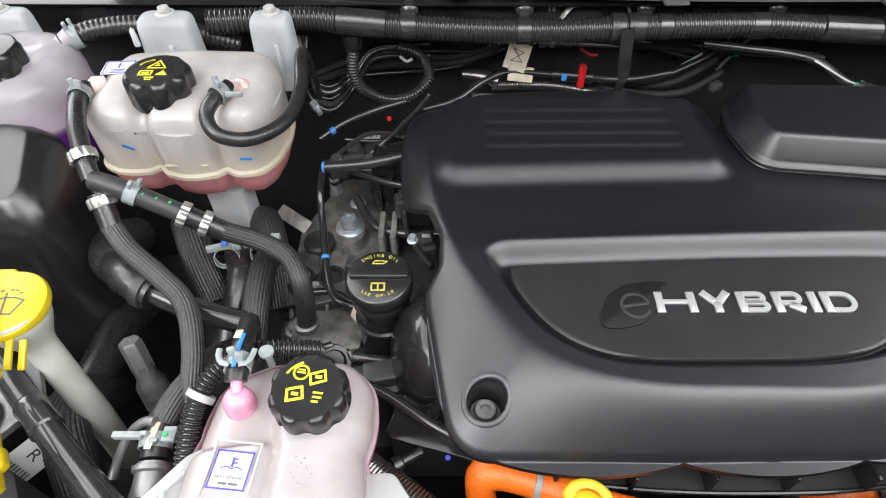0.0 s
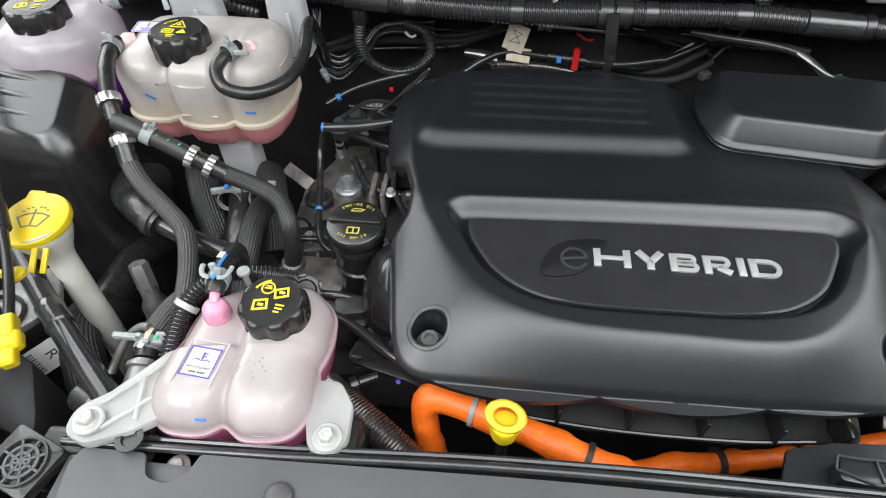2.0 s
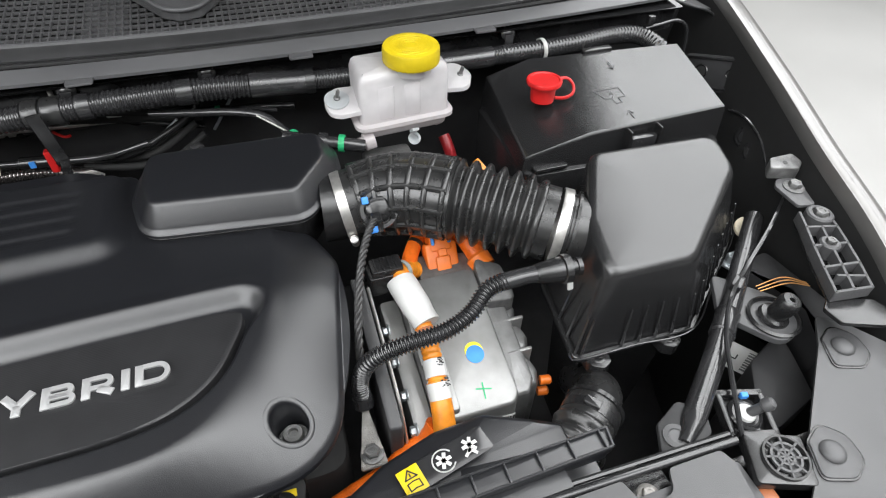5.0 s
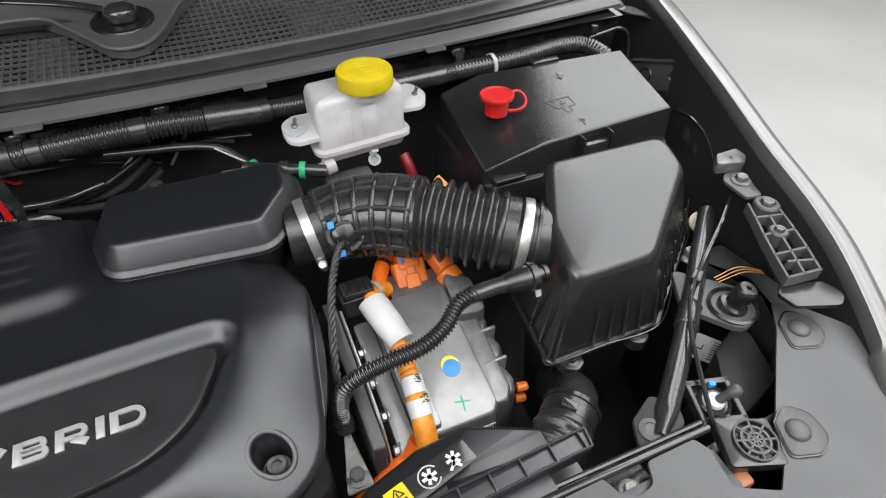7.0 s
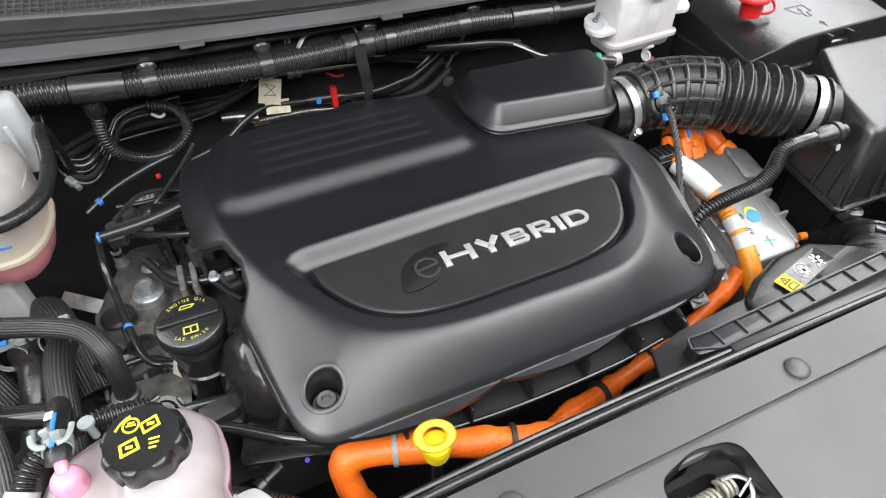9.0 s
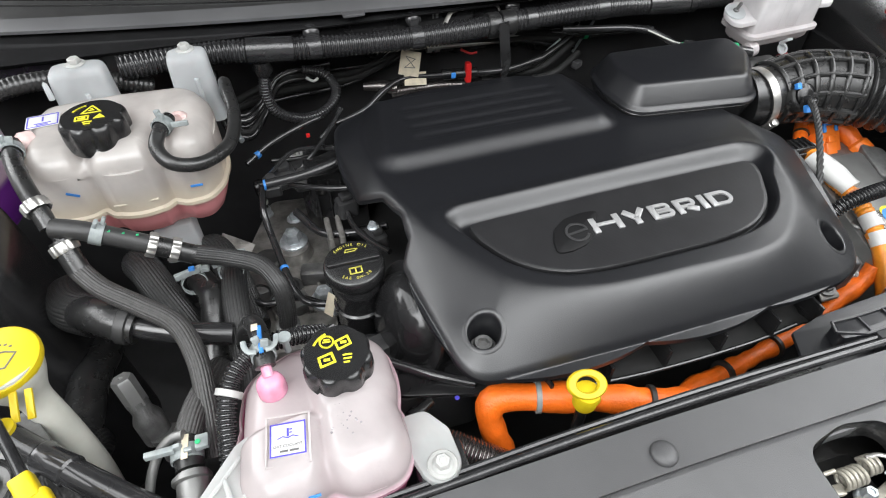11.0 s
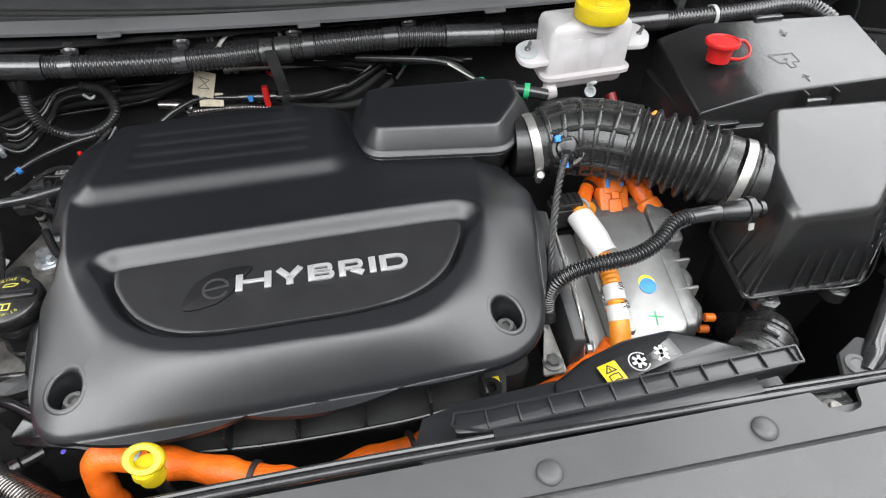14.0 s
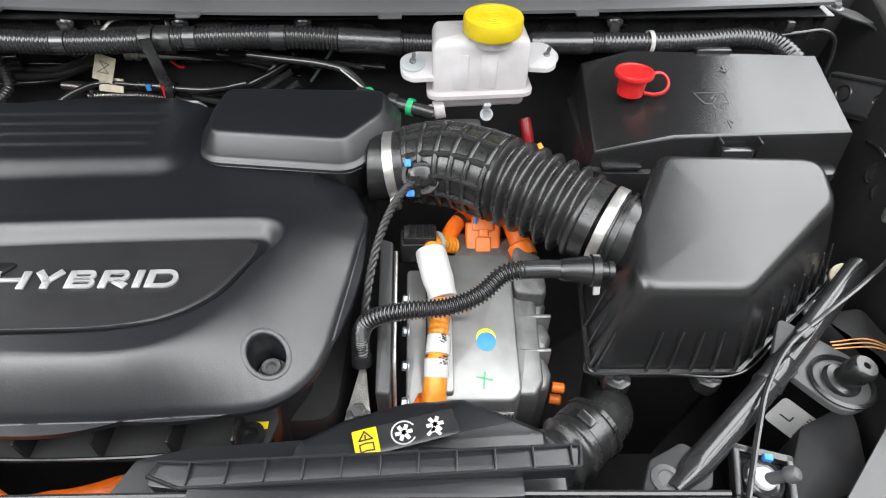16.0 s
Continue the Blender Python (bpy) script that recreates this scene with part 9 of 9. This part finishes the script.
part("plug", moved(box(0.018, 0.012, 0.012, 0.002), Matrix.Translation((0.405, 0.765, 0.905)) @ Matrix.Rotation(0.5, 4, "Z")), MATT, sk)
part("metal_stay", sweep([(0.43, 0.83, 0.90), (0.47, 0.84, 0.95)], 0.0025, 8), ZINC, sk)
part("metal_stay", sweep([(0.36, 0.80, 0.925), (0.385, 0.80, 0.945)], 0.002, 8), ZINC, sk)
part("pump_neck", moved(lathe([(0.014, 0), (0.014, 0.03), (0.011, 0.032), (0.011, 0.06)], 18), frame_of((0.50, 0.70, 0.935), (1, -0.1, 0.0))), CAST, sk)
ij = thing("injector_rail", (-0.10, 0.66, 0.86), "black injector rail with plugs and label", "fuel rail")
part("rail", sweep([(-0.17, 0.655, 0.855), (-0.10, 0.66, 0.858), (0.0, 0.665, 0.86)], 0.010, 14, 0.01), SEMI, ij)
for x in (-0.145, -0.10, -0.055):
    part("plug", moved(join(box(0.024, 0.028, 0.022, 0.003), moved(lathe([(0.008, 0), (0.008, 0.014), (0.006, 0.016)], 12), Matrix.Translation((0, 0, 0.02)))), Matrix.Translation((x, 0.64, 0.855)) @ Matrix.Rotation(0.3, 4, "X")), MATT, ij)
part("label", moved(box(0.026, 0.012, 0.0006, 0.0002), Matrix.Translation((-0.105, 0.70, 0.8708))), WHITEP, ij, "small white label")
part("bar_print", moved(bars([(-0.008, 0, 0.004, 0.007), (0, 0, 0.006, 0.007), (0.008, 0, 0.003, 0.007)], 0.0003), Matrix.Translation((-0.105, 0.70, 0.8715))), GREYINK, ij)
part("lead", sweep([(-0.10, 0.64, 0.885), (-0.07, 0.66, 0.902), (-0.045, 0.69, 0.912), (-0.02, 0.72, 0.925)], 0.003, 8, 0.005), GLOSS, ij)
part("lead", sweep([(-0.145, 0.64, 0.885), (-0.10, 0.675, 0.895), (-0.03, 0.67, 0.885)], 0.0035, 8, 0.005), LOOM, ij)
# castings, ribs and small lines round the oil filler
for x, y, z, sx, sy, sz, turn in ((-0.150, 0.470, 0.772, 0.050, 0.030, 0.022, 0.3), (-0.112, 0.520, 0.772, 0.040, 0.026, 0.026, -0.2), (-0.165, 0.435, 0.770, 0.060, 0.016, 0.016, 0.1), (-0.120, 0.432, 0.775, 0.045, 0.020, 0.020, -0.15), (-0.185, 0.530, 0.772, 0.030, 0.050, 0.014, 0.2)):
    part("cast_boss", moved(box(sx, sy, sz, 0.005), Matrix.Translation((x, y, z)) @ Matrix.Rotation(turn, 4, "Z")), ALU_D, eng)
for k in range(5):
    part("casting_rib", moved(box(0.005, 0.045, 0.014, 0.0015), Matrix.Translation((-0.195 + 0.022 * k, 0.455 + 0.006 * k, 0.775)) @ Matrix.Rotation(0.15, 4, "Z")), CAST, eng)
for x, y, z, r in ((-0.165, 0.475, 0.795, 0.007), (-0.095, 0.428, 0.795, 0.0065), (-0.185, 0.415, 0.788, 0.007), (-0.125, 0.632, 0.80, 0.008), (-0.06, 0.470, 0.80, 0.007)):
    part("flange_bolt", moved(hexbolt(r, 0.010, 1.5), at(x, y, z)), ZINC, eng)
for x, y, r in ((-0.150, 0.505, 0.014), (-0.083, 0.50, 0.012), (-0.198, 0.455, 0.012)):
    part("dark_bore", moved(lathe([(r * 1.35, 0), (r * 1.35, 0.010), (r, 0.011), (r * 0.9, 0.004), (0, 0.004)], 20), at(x, y, 0.776)), RUBBER_D, eng)
cl = thing("engine_lines", (-0.1, 0.5, 0.8), "small black lines and plugs round the oil filler", "cables")
for pts, r, m_ in (([(-0.05, 0.56, 0.86), (-0.045, 0.52, 0.858), (-0.028, 0.48, 0.862), (-0.012, 0.45, 0.868)], 0.004, LOOM), ([(-0.12, 0.60, 0.84), (-0.09, 0.55, 0.835), (-0.04, 0.53, 0.84), (0.0, 0.52, 0.85)], 0.006, GLOSS),
                   ([(-0.21, 0.47, 0.83), (-0.18, 0.45, 0.822), (-0.14, 0.455, 0.815), (-0.11, 0.44, 0.81)], 0.0045, GLOSS), ([(-0.13, 0.35, 0.83), (-0.09, 0.34, 0.845), (-0.05, 0.33, 0.85), (-0.01, 0.31, 0.85)], 0.0065, LOOM)):
    part("line", sweep(pts, r, 10, 0.006), m_, cl)
for x, y, z, sx, sy, sz in ((-0.048, 0.565, 0.845, 0.030, 0.024, 0.03), (-0.02, 0.50, 0.835, 0.024, 0.034, 0.026), (-0.125, 0.655, 0.85, 0.03, 0.03, 0.03), (-0.06, 0.315, 0.80, 0.07, 0.04, 0.05)):
    part("plug", moved(join(box(sx, sy, sz, 0.004), moved(box(sx * 0.6, sy * 0.6, sz * 0.3, 0.002), Matrix.Translation((0, 0, sz)))), Matrix.Translation((x, y, z)) @ Matrix.Rotation(0.2, 4, "Z")), MATT, cl)
part("white_mark", moved(box(0.010, 0.006, 0.0006, 0.0002), Matrix.Translation((-0.02, 0.50, 0.8692))), WHITEP, cl)
part("edge_bolt", moved(hexbolt(0.0045, 0.008, 1.4), at(-0.032, 0.440, 0.925)), ZINC, cl, "bright bolt at the cover's edge")
